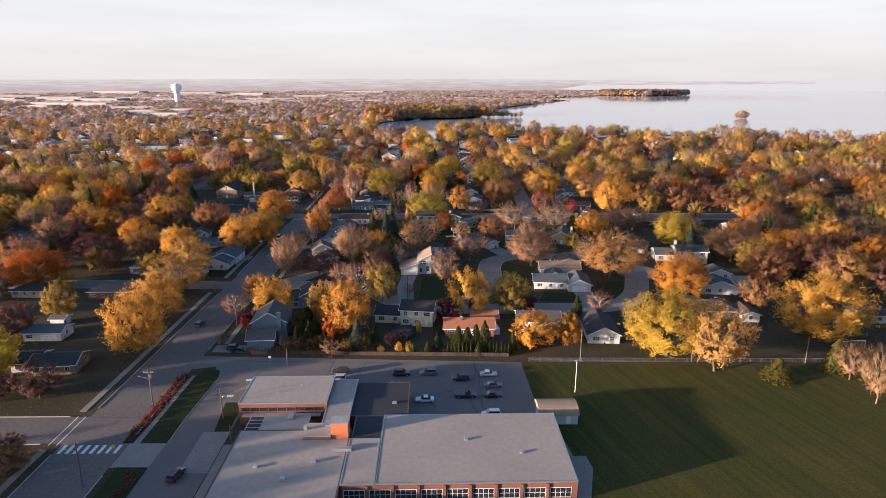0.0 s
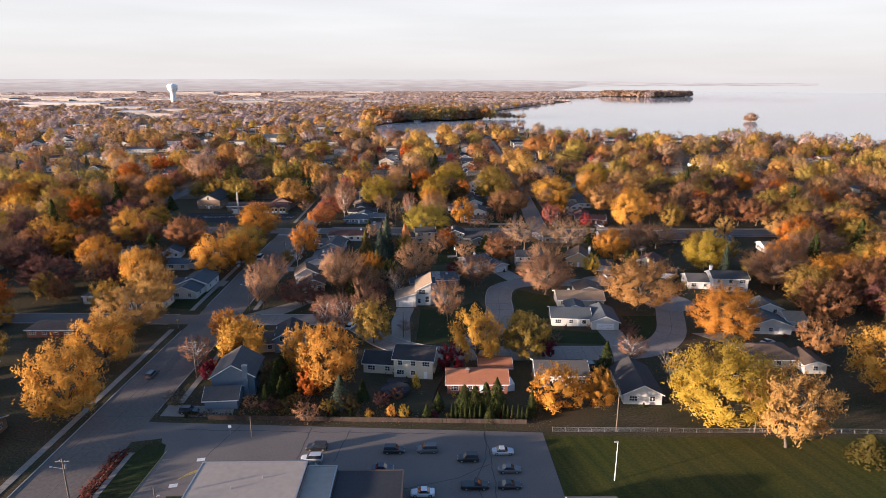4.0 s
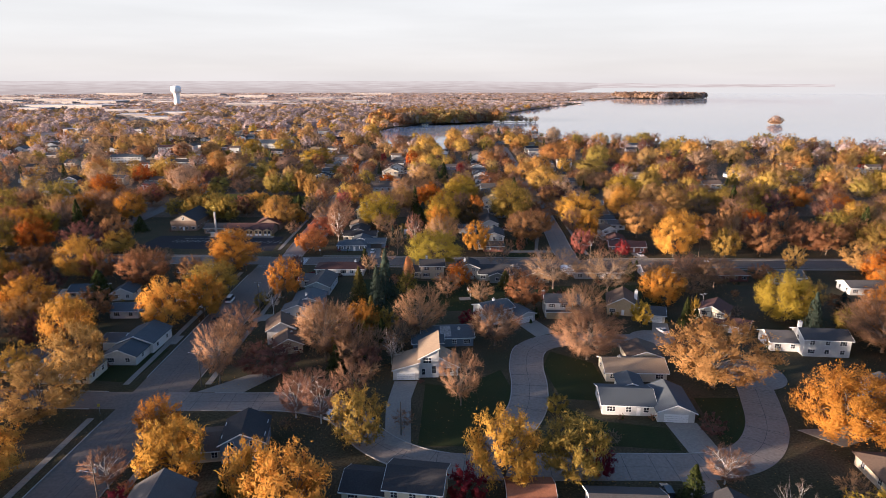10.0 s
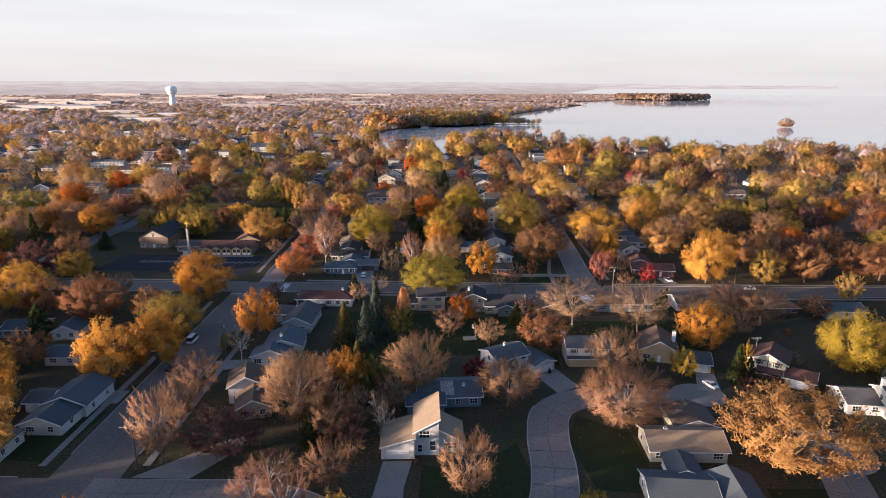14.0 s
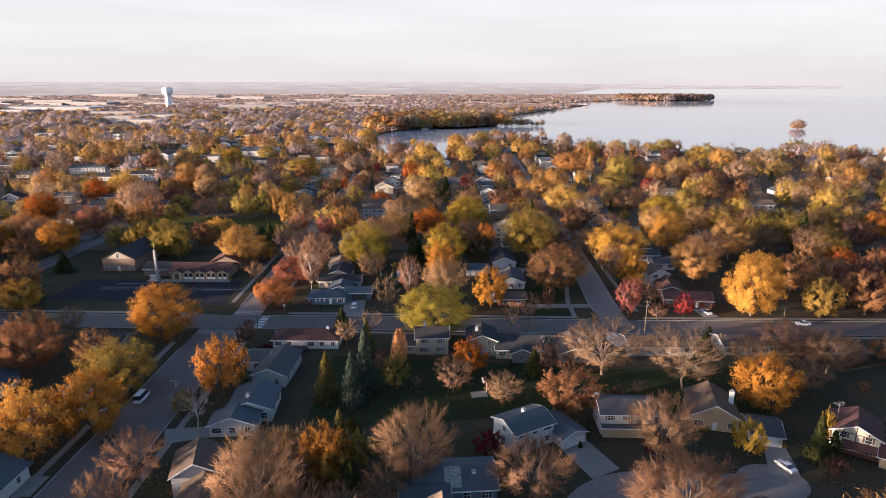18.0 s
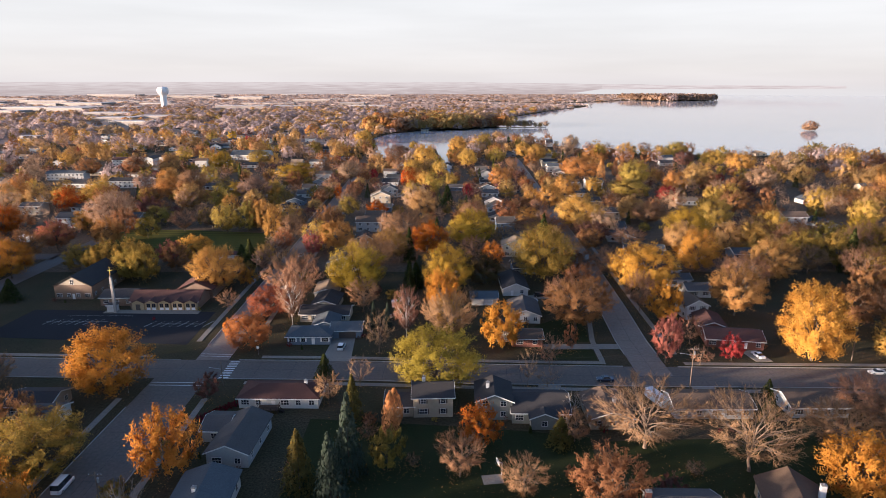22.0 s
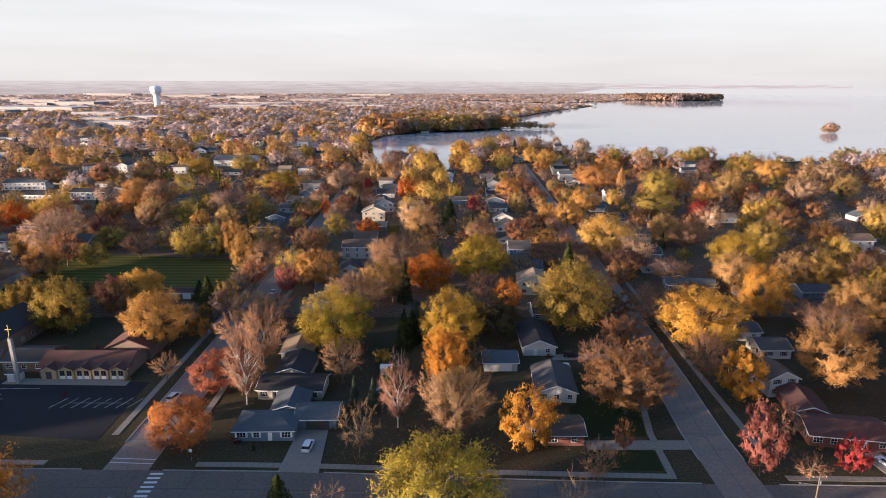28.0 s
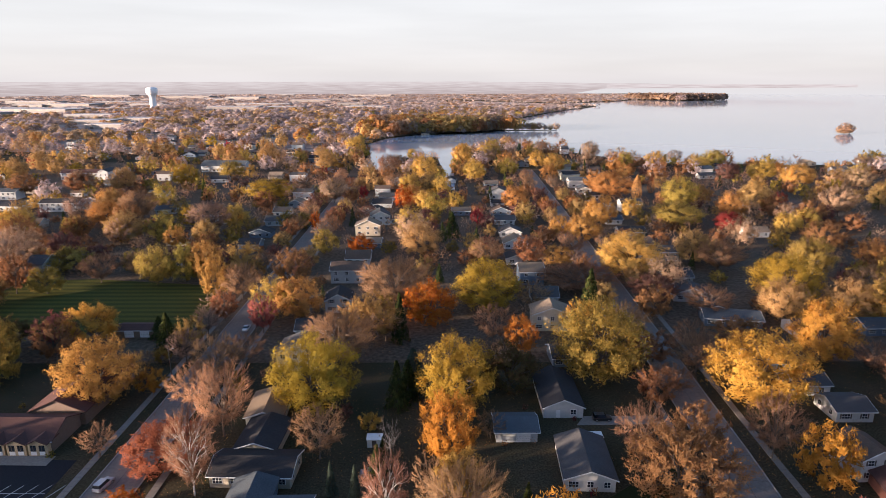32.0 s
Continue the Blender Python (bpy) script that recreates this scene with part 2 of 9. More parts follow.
ASPHALT_DARK = material("dark_asphalt", (0.021, 0.021, 0.025), 0.9, fine=(3, 0.15), coarse=(0.1, 0.4, (0.03, 0.029, 0.031)), bump=0.2, bump_scale=15, spec=0.15)
SIDEWALK = material("pale_concrete", (0.25, 0.222, 0.19), 0.85, fine=(2, 0.14), coarse=(0.3, 0.5, (0.20, 0.18, 0.158)), bump=0.1, bump_scale=14, spec=0.15)
KERB = material("kerb_concrete", (0.30, 0.285, 0.26), 0.85, fine=(2, 0.15))
TAR = material("tar", (0.03, 0.03, 0.032), 0.6, fine=(3, 0.2))
PAINT_WHITE = material("road_paint", (0.62, 0.62, 0.60), 0.7, fine=(4, 0.2))
PAINT_YELLOW = material("yellow_road_paint", (0.55, 0.40, 0.08), 0.7, fine=(4, 0.2))
MULCH = material("leaf_litter", (0.10, 0.065, 0.038), 0.95, fine=(2, 0.35), coarse=(0.3, 0.5, (0.07, 0.06, 0.03)), bump=0.5, bump_scale=8, spec=0.06)
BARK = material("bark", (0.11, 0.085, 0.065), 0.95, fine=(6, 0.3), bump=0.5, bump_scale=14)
# Lighter copy of the bark: sun on bare limbs is put into the colour.
SUNLIT_BARK = material("lit_bare_bark", (0.19, 0.135, 0.098), 0.95, fine=(6, 0.3), bump=0.5, bump_scale=14)
BIRCH_BARK = material("pale_bark", (0.55, 0.50, 0.44), 0.8, fine=(5, 0.3))
GLASS = material("window_glass", (0.025, 0.03, 0.038), 0.08, spec=0.8, fine=(0.6, 0.3))
TRIM = material("white_trim", (0.72, 0.71, 0.69), 0.6, fine=(3, 0.06))
DARK_TRIM = material("dark_trim", (0.08, 0.06, 0.05), 0.6, fine=(3, 0.1))
METAL = material("galvanised_metal", (0.42, 0.42, 0.42), 0.4, metal=0.7, fine=(3, 0.1))
POLE_WOOD = material("weathered_pole_wood", (0.13, 0.098, 0.074), 0.9, fine=(8, 0.25), bump=0.4, bump_scale=20)
FENCE_WOOD = material("brown_fence_wood", (0.05, 0.032, 0.025), 0.9, fine=(5, 0.3), by_object=0.25)
RUBBER = material("tyre_rubber", (0.02, 0.02, 0.02), 0.85, fine=(9, 0.2))
RIM = material("alloy", (0.45, 0.45, 0.46), 0.35, metal=0.8, fine=(9, 0.1))
LAMP_RED = material("red_lens", (0.35, 0.02, 0.02), 0.25, fine=(9, 0.1))
LAMP_CLEAR = material("clear_lens", (0.6, 0.6, 0.58), 0.15, fine=(9, 0.05))
BRICK = material("red_brick", (0.175, 0.068, 0.05), 0.9, fine=(5, 0.25), coarse=(0.4, 0.4, (0.20, 0.082, 0.058)), bump=0.3, bump_scale=10)
TANBRICK = material("tan_brick", (0.46, 0.34, 0.20), 0.9, fine=(5, 0.2), coarse=(0.5, 0.3, (0.38, 0.27, 0.16)), bump=0.3, bump_scale=10)
ROOF_PALE = material("pale_roof_membrane", (0.345, 0.295, 0.25), 0.85, fine=(0.9, 0.07), coarse=(0.07, 0.7, (0.285, 0.245, 0.21)), bump=0.1, spec=0.15)
ROOF_BLACK = material("black_roof_membrane", (0.016, 0.019, 0.026), 0.9, fine=(1.5, 0.15), coarse=(0.1, 0.3, (0.045, 0.05, 0.055)))


def shingle(name, base):
    m = material(name, base, 0.9, fine=(4, 0.2), coarse=(0.35, 0.45, tuple(c * 0.72 for c in base)), bump=0.4, bump_scale=12, by_object=0.15, spec=0.2)
    return m


def siding(name, base):
    """Painted boards: level lines of relief every 18 cm."""
    m = material(name, base, 0.65, fine=(1.2, 0.07), coarse=(0.4, 0.3, tuple(c * 0.86 for c in base)), by_object=0.06)
    N, Lk = m.node_tree.nodes, m.node_tree.links
    w = N.new("ShaderNodeTexWave")
    w.wave_type, w.bands_direction, w.wave_profile = "BANDS", "Z", "SAW"
    w.inputs["Scale"].default_value = 1.75
    Lk.new(N.new("ShaderNodeNewGeometry").outputs["Position"], w.inputs["Vector"])
    bp = N.new("ShaderNodeBump")
    bp.inputs["Strength"].default_value, bp.inputs["Distance"].default_value = 0.5, 0.03
    Lk.new(w.outputs["Fac"], bp.inputs["Height"])
    Lk.new(bp.outputs["Normal"], N["Principled BSDF"].inputs["Normal"])
    return m


WALLS = {
    "white": siding("white_siding", (0.52, 0.51, 0.485)), "cream": siding("cream_siding", (0.58, 0.52, 0.40)),
    "blue": siding("blue_siding", (0.135, 0.175, 0.225)), "grey": siding("grey_siding", (0.36, 0.37, 0.37)),
    "tan": siding("tan_siding", (0.42, 0.35, 0.26)), "sage": siding("sage_siding", (0.20, 0.21, 0.19)),
    "brown": siding("brown_siding", (0.20, 0.13, 0.09)), "brick": BRICK, "tanbrick": TANBRICK,
}
ROOFS = {
    "grey": shingle("grey_shingle", (0.088, 0.083, 0.081)), "dark": shingle("dark_shingle", (0.045, 0.043, 0.044)),
    "blue": shingle("slate_blue_shingle", (0.082, 0.095, 0.105)), "brown": shingle("brown_shingle", (0.13, 0.09, 0.066)),
    "tan": shingle("tan_shingle", (0.26, 0.19, 0.13)), "rust": shingle("rust_shingle", (0.30, 0.12, 0.065)),
    "maroon": shingle("maroon_shingle", (0.10, 0.05, 0.042)),
}

# ---- ground, water, distance ----
def sheet(name, pts, z, mat, label, category, kind="structure", drop=0.3):
    ob = new(name, mesh_of(name, prism(bmesh.new(), pts, z - drop, z), mat))
    return tagged(ob, label, category, kind=kind)


bm = bmesh.new()
bmesh.ops.create_grid(bm, x_segments=40, y_segments=40, size=4850)
bmesh.ops.translate(bm, verts=bm.verts, vec=(0, 100, 0))
tagged(new("ground", mesh_of("ground", bm, GRASS)), "dim autumn grass and leaf-strewn soil", "ground", kind="structure")

# Far ground coloured pale to stand in for haze between the trees.
HAZE_GROUND = material("haze_paled_ground", (0.24, 0.185, 0.16), 0.95, fine=(0.05, 0.3), coarse=(0.012, 0.8, (0.33, 0.28, 0.255)), spec=0.06)
sheet("ground", [(-2600, 1010), (-110, 1010), (-130, 1100), (-110, 1200), (0, 1280), (90, 1360), (110, 1560), (250, 1900), (460, 2300), (300, 2500), (0, 2700), (-100, 3100), (200, 4600), (-3800, 4600)], 0.05, HAZE_GROUND, "far ground and lots among the trees, paled for haze", "ground", drop=0.04)

# Leafy soil made lighter than the near grass: haze put into its colour.
HAZED_LEAFY_SOIL = material("haze_lightened_leafy_ground", (0.105, 0.080, 0.054), 0.95, fine=(0.8, 0.4), coarse=(0.04, 0.8, (0.15, 0.105, 0.075)), bump=0.3, bump_scale=4, spec=0.06)
sheet("ground", [(-900, 445), (700, 445), (900, 700), (600, 790), (-1100, 1005)], 0.012, HAZED_LEAFY_SOIL, "brown leaf-strewn ground between far gardens, lightened for haze", "ground", drop=0.008)

WATER = bpy.data.materials.new("lake_water")
WATER.use_nodes = True
n_, l_ = WATER.node_tree.nodes, WATER.node_tree.links
pb = n_["Principled BSDF"]
# Part of the sky's reflection is painted into this pale base colour.
pb.inputs["Base Color"].default_value = (0.40, 0.43, 0.48, 1)
pb.inputs["Roughness"].default_value = 0.06
pb.inputs["IOR"].default_value = 1.333
wn1 = n_.new("ShaderNodeTexNoise")
wn1.inputs["Scale"].default_value = 0.35
bp1 = n_.new("ShaderNodeBump")
bp1.inputs["Strength"].default_value, bp1.inputs["Distance"].default_value = 0.12, 0.05
l_.new(n_.new("ShaderNodeNewGeometry").outputs["Position"], wn1.inputs["Vector"])
l_.new(wn1.outputs["Fac"], bp1.inputs["Height"])
l_.new(bp1.outputs["Normal"], pb.inputs["Normal"])
LAKE = [(-83, 905), (-80, 868), (-70, 848), (-53, 848), (-47, 890), (-43, 946), (-10, 954), (-6, 880), (-3.5, 742), (5, 742), (6, 880), (10, 960), (26, 1050), (75, 1080), (140, 1010), (185, 930),
        (235, 890), (330, 884), (440, 878), (590, 784), (1200, 690), (4700, 560), (4700, 4700), (1900, 4700), (1150, 4300), (980, 3560), (1040, 3340),
        (1230, 3300), (1300, 3150), (1257, 3074), (1031, 2983), (900, 3130), (644, 2818), (430, 2650), (250, 2900), (60, 3060), (30, 2960), (150, 2700), (370, 2470), (500, 2500),
        (540, 2430), (456, 2247), (330, 2030), (238, 1825), (180, 1690), (125, 1560), (105, 1440), (100, 1345), (190, 1330), (188, 1316),
        (95, 1318), (40, 1262), (-40, 1240), (-85, 1180), (-105, 1080), (-84, 960)]
lake_mesh = prism(bmesh.new(), LAKE, -0.2, 0.12)
tagged(new("water", mesh_of("water", lake_mesh, WATER)), "calm lake with pale sky sheen partly put into its colour", "lake", kind="structure")


def inside(x, y, poly):
    hit = False
    for (ax, ay), (bx, by) in zip(poly, poly[1:] + poly[:1]):
        if (ay > y) != (by > y) and x < ax + (y - ay) / (by - ay) * (bx - ax):
            hit = not hit
    return hit


# the sky low over the horizon and the hazy land beneath it, far behind everything
HAZE = bpy.data.materials.new("hazy_horizon")
HAZE.use_nodes = True
n_, l_ = HAZE.node_tree.nodes, HAZE.node_tree.links
n_.remove(n_["Principled BSDF"])
pos = n_.new("ShaderNodeNewGeometry").outputs["Position"]
sep = n_.new("ShaderNodeSeparateXYZ")
l_.new(pos, sep.inputs[0])
mp = n_.new("ShaderNodeMapRange")
mp.inputs["From Min"].default_value, mp.inputs["From Max"].default_value = 0, 800
l_.new(sep.outputs["Z"], mp.inputs["Value"])
cr = n_.new("ShaderNodeValToRGB")
for i, (p, c) in enumerate(((0.0, (0.74, 0.72, 0.745)), (0.10, (0.76, 0.72, 0.73)), (0.22, (0.80, 0.765, 0.76)), (0.5, (0.83, 0.825, 0.84)), (1.0, (0.83, 0.85, 0.89)))):
    e = cr.color_ramp.elements[i] if i < 2 else cr.color_ramp.elements.new(p)
    e.position, e.color = p, (*c, 1)
l_.new(mp.outputs["Result"], cr.inputs["Fac"])
nz = n_.new("ShaderNodeTexNoise")
nz.inputs["Scale"].default_value, nz.inputs["Detail"].default_value = 1.0, 5
mpg = n_.new("ShaderNodeMapping")
mpg.inputs["Scale"].default_value = (0.0006, 0.0006, 0.006)
l_.new(pos, mpg.inputs["Vector"])
l_.new(mpg.outputs["Vector"], nz.inputs["Vector"])
mr = n_.new("ShaderNodeMapRange")
mr.inputs["From Min"].default_value, mr.inputs["From Max"].default_value = 0.35, 0.7
mr.inputs["To Min"].default_value, mr.inputs["To Max"].default_value = 0.97, 1.06
l_.new(nz.outputs["Fac"], mr.inputs["Value"])
sc_ = n_.new("ShaderNodeVectorMath")
sc_.operation = "SCALE"
l_.new(cr.outputs["Color"], sc_.inputs[0])
l_.new(mr.outputs["Result"], sc_.inputs["Scale"])
em = n_.new("ShaderNodeEmission")
em.inputs["Strength"].default_value = 0.305
l_.new(sc_.outputs["Vector"], em.inputs["Color"])
l_.new(em.outputs[0], n_["Material Output"].inputs["Surface"])
bm = bmesh.new()
arc = [(4880 * math.sin(a), 60 + 4880 * math.cos(a)) for a in [radians(-41 + 3.4 * i) for i in range(32)]]
lo = [bm.verts.new((x, y, -2)) for x, y in arc]
hi = [bm.verts.new((x, y, 1500)) for x, y in arc]
for i in range(len(arc) - 1):
    bm.faces.new((lo[i], lo[i + 1], hi[i + 1], hi[i]))
tagged(new("backdrop", mesh_of("backdrop", bm, HAZE)), "pale hazy evening sky above the horizon", "sky", kind="structure")

# Far land that glows: its haze is painted in as pale emission.
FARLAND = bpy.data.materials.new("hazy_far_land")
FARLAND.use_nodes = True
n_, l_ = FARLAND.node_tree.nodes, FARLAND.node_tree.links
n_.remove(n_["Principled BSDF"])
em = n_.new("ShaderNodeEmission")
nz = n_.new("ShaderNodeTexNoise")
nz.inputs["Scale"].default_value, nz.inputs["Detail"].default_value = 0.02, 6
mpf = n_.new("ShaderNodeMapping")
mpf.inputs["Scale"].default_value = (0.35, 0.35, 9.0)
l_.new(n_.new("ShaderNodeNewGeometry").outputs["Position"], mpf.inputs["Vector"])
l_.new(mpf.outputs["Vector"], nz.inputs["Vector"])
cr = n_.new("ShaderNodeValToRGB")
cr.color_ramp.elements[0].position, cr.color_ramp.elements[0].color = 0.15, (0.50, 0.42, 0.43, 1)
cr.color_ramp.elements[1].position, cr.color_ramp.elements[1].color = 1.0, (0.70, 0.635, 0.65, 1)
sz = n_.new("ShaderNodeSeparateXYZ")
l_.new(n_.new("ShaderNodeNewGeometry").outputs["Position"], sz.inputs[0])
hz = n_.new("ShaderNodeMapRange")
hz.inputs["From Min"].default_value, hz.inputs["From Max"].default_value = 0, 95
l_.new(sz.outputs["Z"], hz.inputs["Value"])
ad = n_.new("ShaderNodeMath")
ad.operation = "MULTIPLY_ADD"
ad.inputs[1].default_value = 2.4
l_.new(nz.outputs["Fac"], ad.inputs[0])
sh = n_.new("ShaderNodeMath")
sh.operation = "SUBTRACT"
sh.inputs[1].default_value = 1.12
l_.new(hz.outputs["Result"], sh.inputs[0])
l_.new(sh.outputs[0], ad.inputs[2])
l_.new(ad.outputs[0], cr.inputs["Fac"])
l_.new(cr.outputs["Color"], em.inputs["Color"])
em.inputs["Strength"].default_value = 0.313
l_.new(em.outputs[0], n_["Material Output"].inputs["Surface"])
# Heights set so the strips meet the horizon as the camera sees it.
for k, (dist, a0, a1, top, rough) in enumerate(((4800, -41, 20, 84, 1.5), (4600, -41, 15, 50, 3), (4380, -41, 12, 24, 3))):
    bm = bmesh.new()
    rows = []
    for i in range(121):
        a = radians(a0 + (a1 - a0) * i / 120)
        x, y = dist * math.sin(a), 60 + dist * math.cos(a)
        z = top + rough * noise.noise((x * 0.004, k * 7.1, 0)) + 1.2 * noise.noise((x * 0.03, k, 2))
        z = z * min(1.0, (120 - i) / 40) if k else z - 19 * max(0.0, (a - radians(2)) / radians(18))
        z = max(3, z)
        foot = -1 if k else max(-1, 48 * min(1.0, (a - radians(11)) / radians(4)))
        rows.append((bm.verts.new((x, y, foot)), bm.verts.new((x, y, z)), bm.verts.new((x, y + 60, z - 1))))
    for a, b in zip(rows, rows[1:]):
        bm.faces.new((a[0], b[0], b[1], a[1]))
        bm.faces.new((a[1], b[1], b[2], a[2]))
    tagged(new("far_land", mesh_of("far_land", bm, FARLAND)), "far wooded land with haze painted as a glow", "far land", kind="structure")

# Far shore: a glowing hazy strip, raised to fit the camera's view.
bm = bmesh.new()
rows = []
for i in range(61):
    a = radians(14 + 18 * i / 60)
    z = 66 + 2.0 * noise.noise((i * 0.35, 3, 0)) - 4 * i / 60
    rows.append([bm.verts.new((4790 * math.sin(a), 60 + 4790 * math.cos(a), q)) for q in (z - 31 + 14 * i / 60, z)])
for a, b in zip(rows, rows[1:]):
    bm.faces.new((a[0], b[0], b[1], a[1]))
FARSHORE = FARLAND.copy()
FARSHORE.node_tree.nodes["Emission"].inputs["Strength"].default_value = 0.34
tagged(new("backdrop", mesh_of("backdrop", bm, FARSHORE)), "thin far shore strip with haze painted as a glow", "far shore", kind="structure")

# ---- streets ----
W_SOUTH = [(-78.0, -160), (-77.9, 40), (-77.8, 130), (-77.2, 180), (-76.0, 230), (-76.2, 352)]
W_NORTH = [(-71.6, 352), (-71.9, 420), (-73.2, 520), (-75, 640), (-78, 800)]
E_ST = [(55.6, 348), (55.8, 372), (57.8, 400), (60.8, 460), (63.4, 533), (64.8, 570), (68, 650), (71, 740), (75, 850)]
CROSS = smooth_line([(-480, 372), (-250, 360.5), (-130, 354.4), (-60, 352.6), (-30, 351.8), (12, 349.4), (69, 347.5), (200, 345), (480, 341)])
CROSS_S = [(-240, 126.5), (-130, 125.4), (-100, 125), (-80, 124.8)]
CROSS_A = [(-190, 231), (-130, 229.5), (-95, 228), (-80, 227.5)]
A_EAST = smooth_line([(-74, 227.2), (-56, 226.8), (-40, 226.2), (-27, 221), (-17, 208), (-4, 200.5), (14, 199.4), (36, 199.2), (54, 199.4), (65, 203.5), (73, 213), (78, 226), (82, 239)])
LOOP = smooth_line([(6, 200), (13, 212), (18.5, 223), (20.8, 235), (21.6, 247), (24.5, 258), (33, 264.2), (46, 265), (58, 264), (67, 266)])
FAR_ROADS = [[(-182, 340), (-181, 460), (-180, 500)], [(-300, 470), (-240, 468), (-184, 470)]]
roads = []


def road(line, half, top, mat, label):
    ob = new("road", mesh_of("road", strip(bmesh.new(), line, half, -0.25, top), mat))
    roads.append(([Vector(p) for p in line], half))
    return tagged(ob, label, "road", kind="structure")


road(W_SOUTH, 7.3, 0.034, CONCRETE_ROAD, "wide worn concrete residential street")
# Here and on E_ST the paler colour takes the place of haze.
road(W_NORTH, 4.9, 0.028, PALE_CONCRETE, "worn concrete residential street between lawns")
road(CROSS, 5.8, 0.040, CONCRETE_ROAD, "broad grey cross street with tarred joints")
road(E_ST, 4.8, 0.046, PALE_CONCRETE, "straight concrete residential street running to the lake")
road(CROSS_S, 5.6, 0.026, CONCRETE_ROAD, "concrete side street across from the school")
road(CROSS_A, 4.3, 0.022, CONCRETE_ROAD, "concrete side street")
road(A_EAST, 4.6, 0.052, PALE_CONCRETE, "curving concrete side street ending in a turning circle")
road(LOOP, 4.7, 0.058, PALE_CONCRETE, "winding concrete lane with dark joints")
for line in FAR_ROADS:
    road(line, 5.0, 0.03, ASPHALT_GREY, "grey asphalt street beyond the church")
circle = [(83 + 9 * math.cos(a), 241 + 9 * math.sin(a)) for a in [2 * math.pi * i / 24 for i in range(24)]]
sheet("road", circle, 0.064, PALE_CONCRETE, "round concrete turning place", "road")
circle2 = [(64 + 7 * math.cos(a), 266 + 6 * math.sin(a)) for a in [2 * math.pi * i / 24 for i in range(24)]]
sheet("road", circle2, 0.070, PALE_CONCRETE, "round concrete turning place", "road")


def near_road(x, y, gap):
    p = Vector((x, y))
    for line, half in roads:
        for a, b in zip(line, line[1:]):
            d = b - a
            s = max(0, min(1, (p - a).dot(d) / max(d.length_squared, 1e-6)))
            if (a + d * s - p).length < half + gap:
                return True
    return False


def kerb(line, side=0.0):
    ob = new("kerb", mesh_of("kerb", strip(bmesh.new(), line, 0.11, -0.2, 0.17, side), KERB))
    tagged(ob, "worn pale concrete kerb", "kerb", kind="structure")


def cut(line, y0, y1, axis=1):
    """The stretch of a line between two values."""
    pts = [Vector(p) for p in line]
    fine = []
    for a, b in zip(pts, pts[1:]):
        for i in range(12):
            fine.append(a.lerp(b, i / 12))
    fine.append(pts[-1])
    return [p for p in fine if y0 <= p[axis] <= y1]


for side in (7.4, -7.4):
    for y0, y1 in (((40, 117), (133, 218), (236, 338)) if side > 0 else ((40, 110), (119, 153), (164, 217), (236, 338))):
        kerb(cut(W_SOUTH, y0, y1), side)
for side in (5.0, -5.0):
    kerb(cut(W_NORTH, 365, 780), side)
for side in (4.9, -4.9):
    kerb(cut(E_ST, 362, 840), side)
for x0, x1, side in ((-470, -88, -5.9), (-470, -81, 5.9), (-66, 470, -5.9), (-64, -39, 5.9), (-30, 48, 5.9), (63, 470, 5.9)):
    kerb(cut(CROSS, x0, x1, 0), side)
for side in (4.4, -4.4):
    kerb(cut(CROSS_A, -190, -90, 0), side)
    kerb(cut(CROSS_S, -240, -89.5, 0), side * 1.3)
    kerb(cut(A_EAST, -62, -2, 0), side)
    kerb(cut(LOOP, 216, 258), side * 1.08)
kerb(cut(A_EAST, 15, 62, 0), 4.7)


def sidewalk(line, half=0.8):
    """A walk of single slabs with open joints, in stretches."""
    ob = new("pavement", mesh_of("pavement", strip(bmesh.new(), line, half, -0.1, 0.09), SIDEWALK))
    tagged(ob, "narrow pale concrete sidewalk", "sidewalk", kind="structure")
    joints = bmesh.new()
    pts = [Vector(p) for p in line]
    walked = 0.0
    for a, b in zip(pts, pts[1:]):
        d = b - a
        q = d.normalized()
        nn = Vector((-q.y, q.x))
        s = 1.5 - walked
        while s < d.length:
            c = a + q * s
            vs = [c + nn * half + q * 0.025, c + nn * half - q * 0.025, c - nn * half - q * 0.025, c - nn * half + q * 0.025]
            joints.faces.new([joints.verts.new((v.x, v.y, 0.094)) for v in vs])
            s += 1.5
        walked = d.length - (s - 1.5)
    if joints.faces:
        me = mesh_of("joint", joints, TAR)
        j = new("joint", me)
        j.parent = ob
        j["kind"] = "stuff"
    else:
        joints.free()


for line in ([(-88.3, 40), (-88.2, 117)], [(-88.2, 133), (-87.2, 219)], [(-68.9, 119.2), (-68.3, 151)], [(-87.2, 236), (-87.2, 300), (-87.5, 336)], [(-65.2, 236), (-65.2, 336)], [(-66, 172), (-65.4, 217)],
             [(-80.6, 372), (-81, 430), (-82.4, 520), (-84, 620)], [(-63, 372), (-63.4, 430), (-64.6, 520), (-66.5, 640)],
             [(43.0, 357), (43.6, 372), (48.6, 400), (51.8, 460), (54.6, 533), (58, 620)], [(66, 362), (67.2, 400), (70.0, 460), (72.8, 533), (76, 620)]):
    sidewalk(line)
for a, b, side in ((-58, 44, -8.1), (66, 300, 8.1), (-58, 44, 8.1), (-250, -90, 8.1), (66, 260, -8.1)):
    pts = cut(CROSS, a, b, 0)
    l, r = ribbon(pts, abs(side))
    sidewalk(l if side > 0 else r)


def drive(pts, label="pale concrete driveway", mat=SIDEWALK, z=0.075):
    sheet("driveway", pts, z, mat, label, "driveway", drop=0.2)


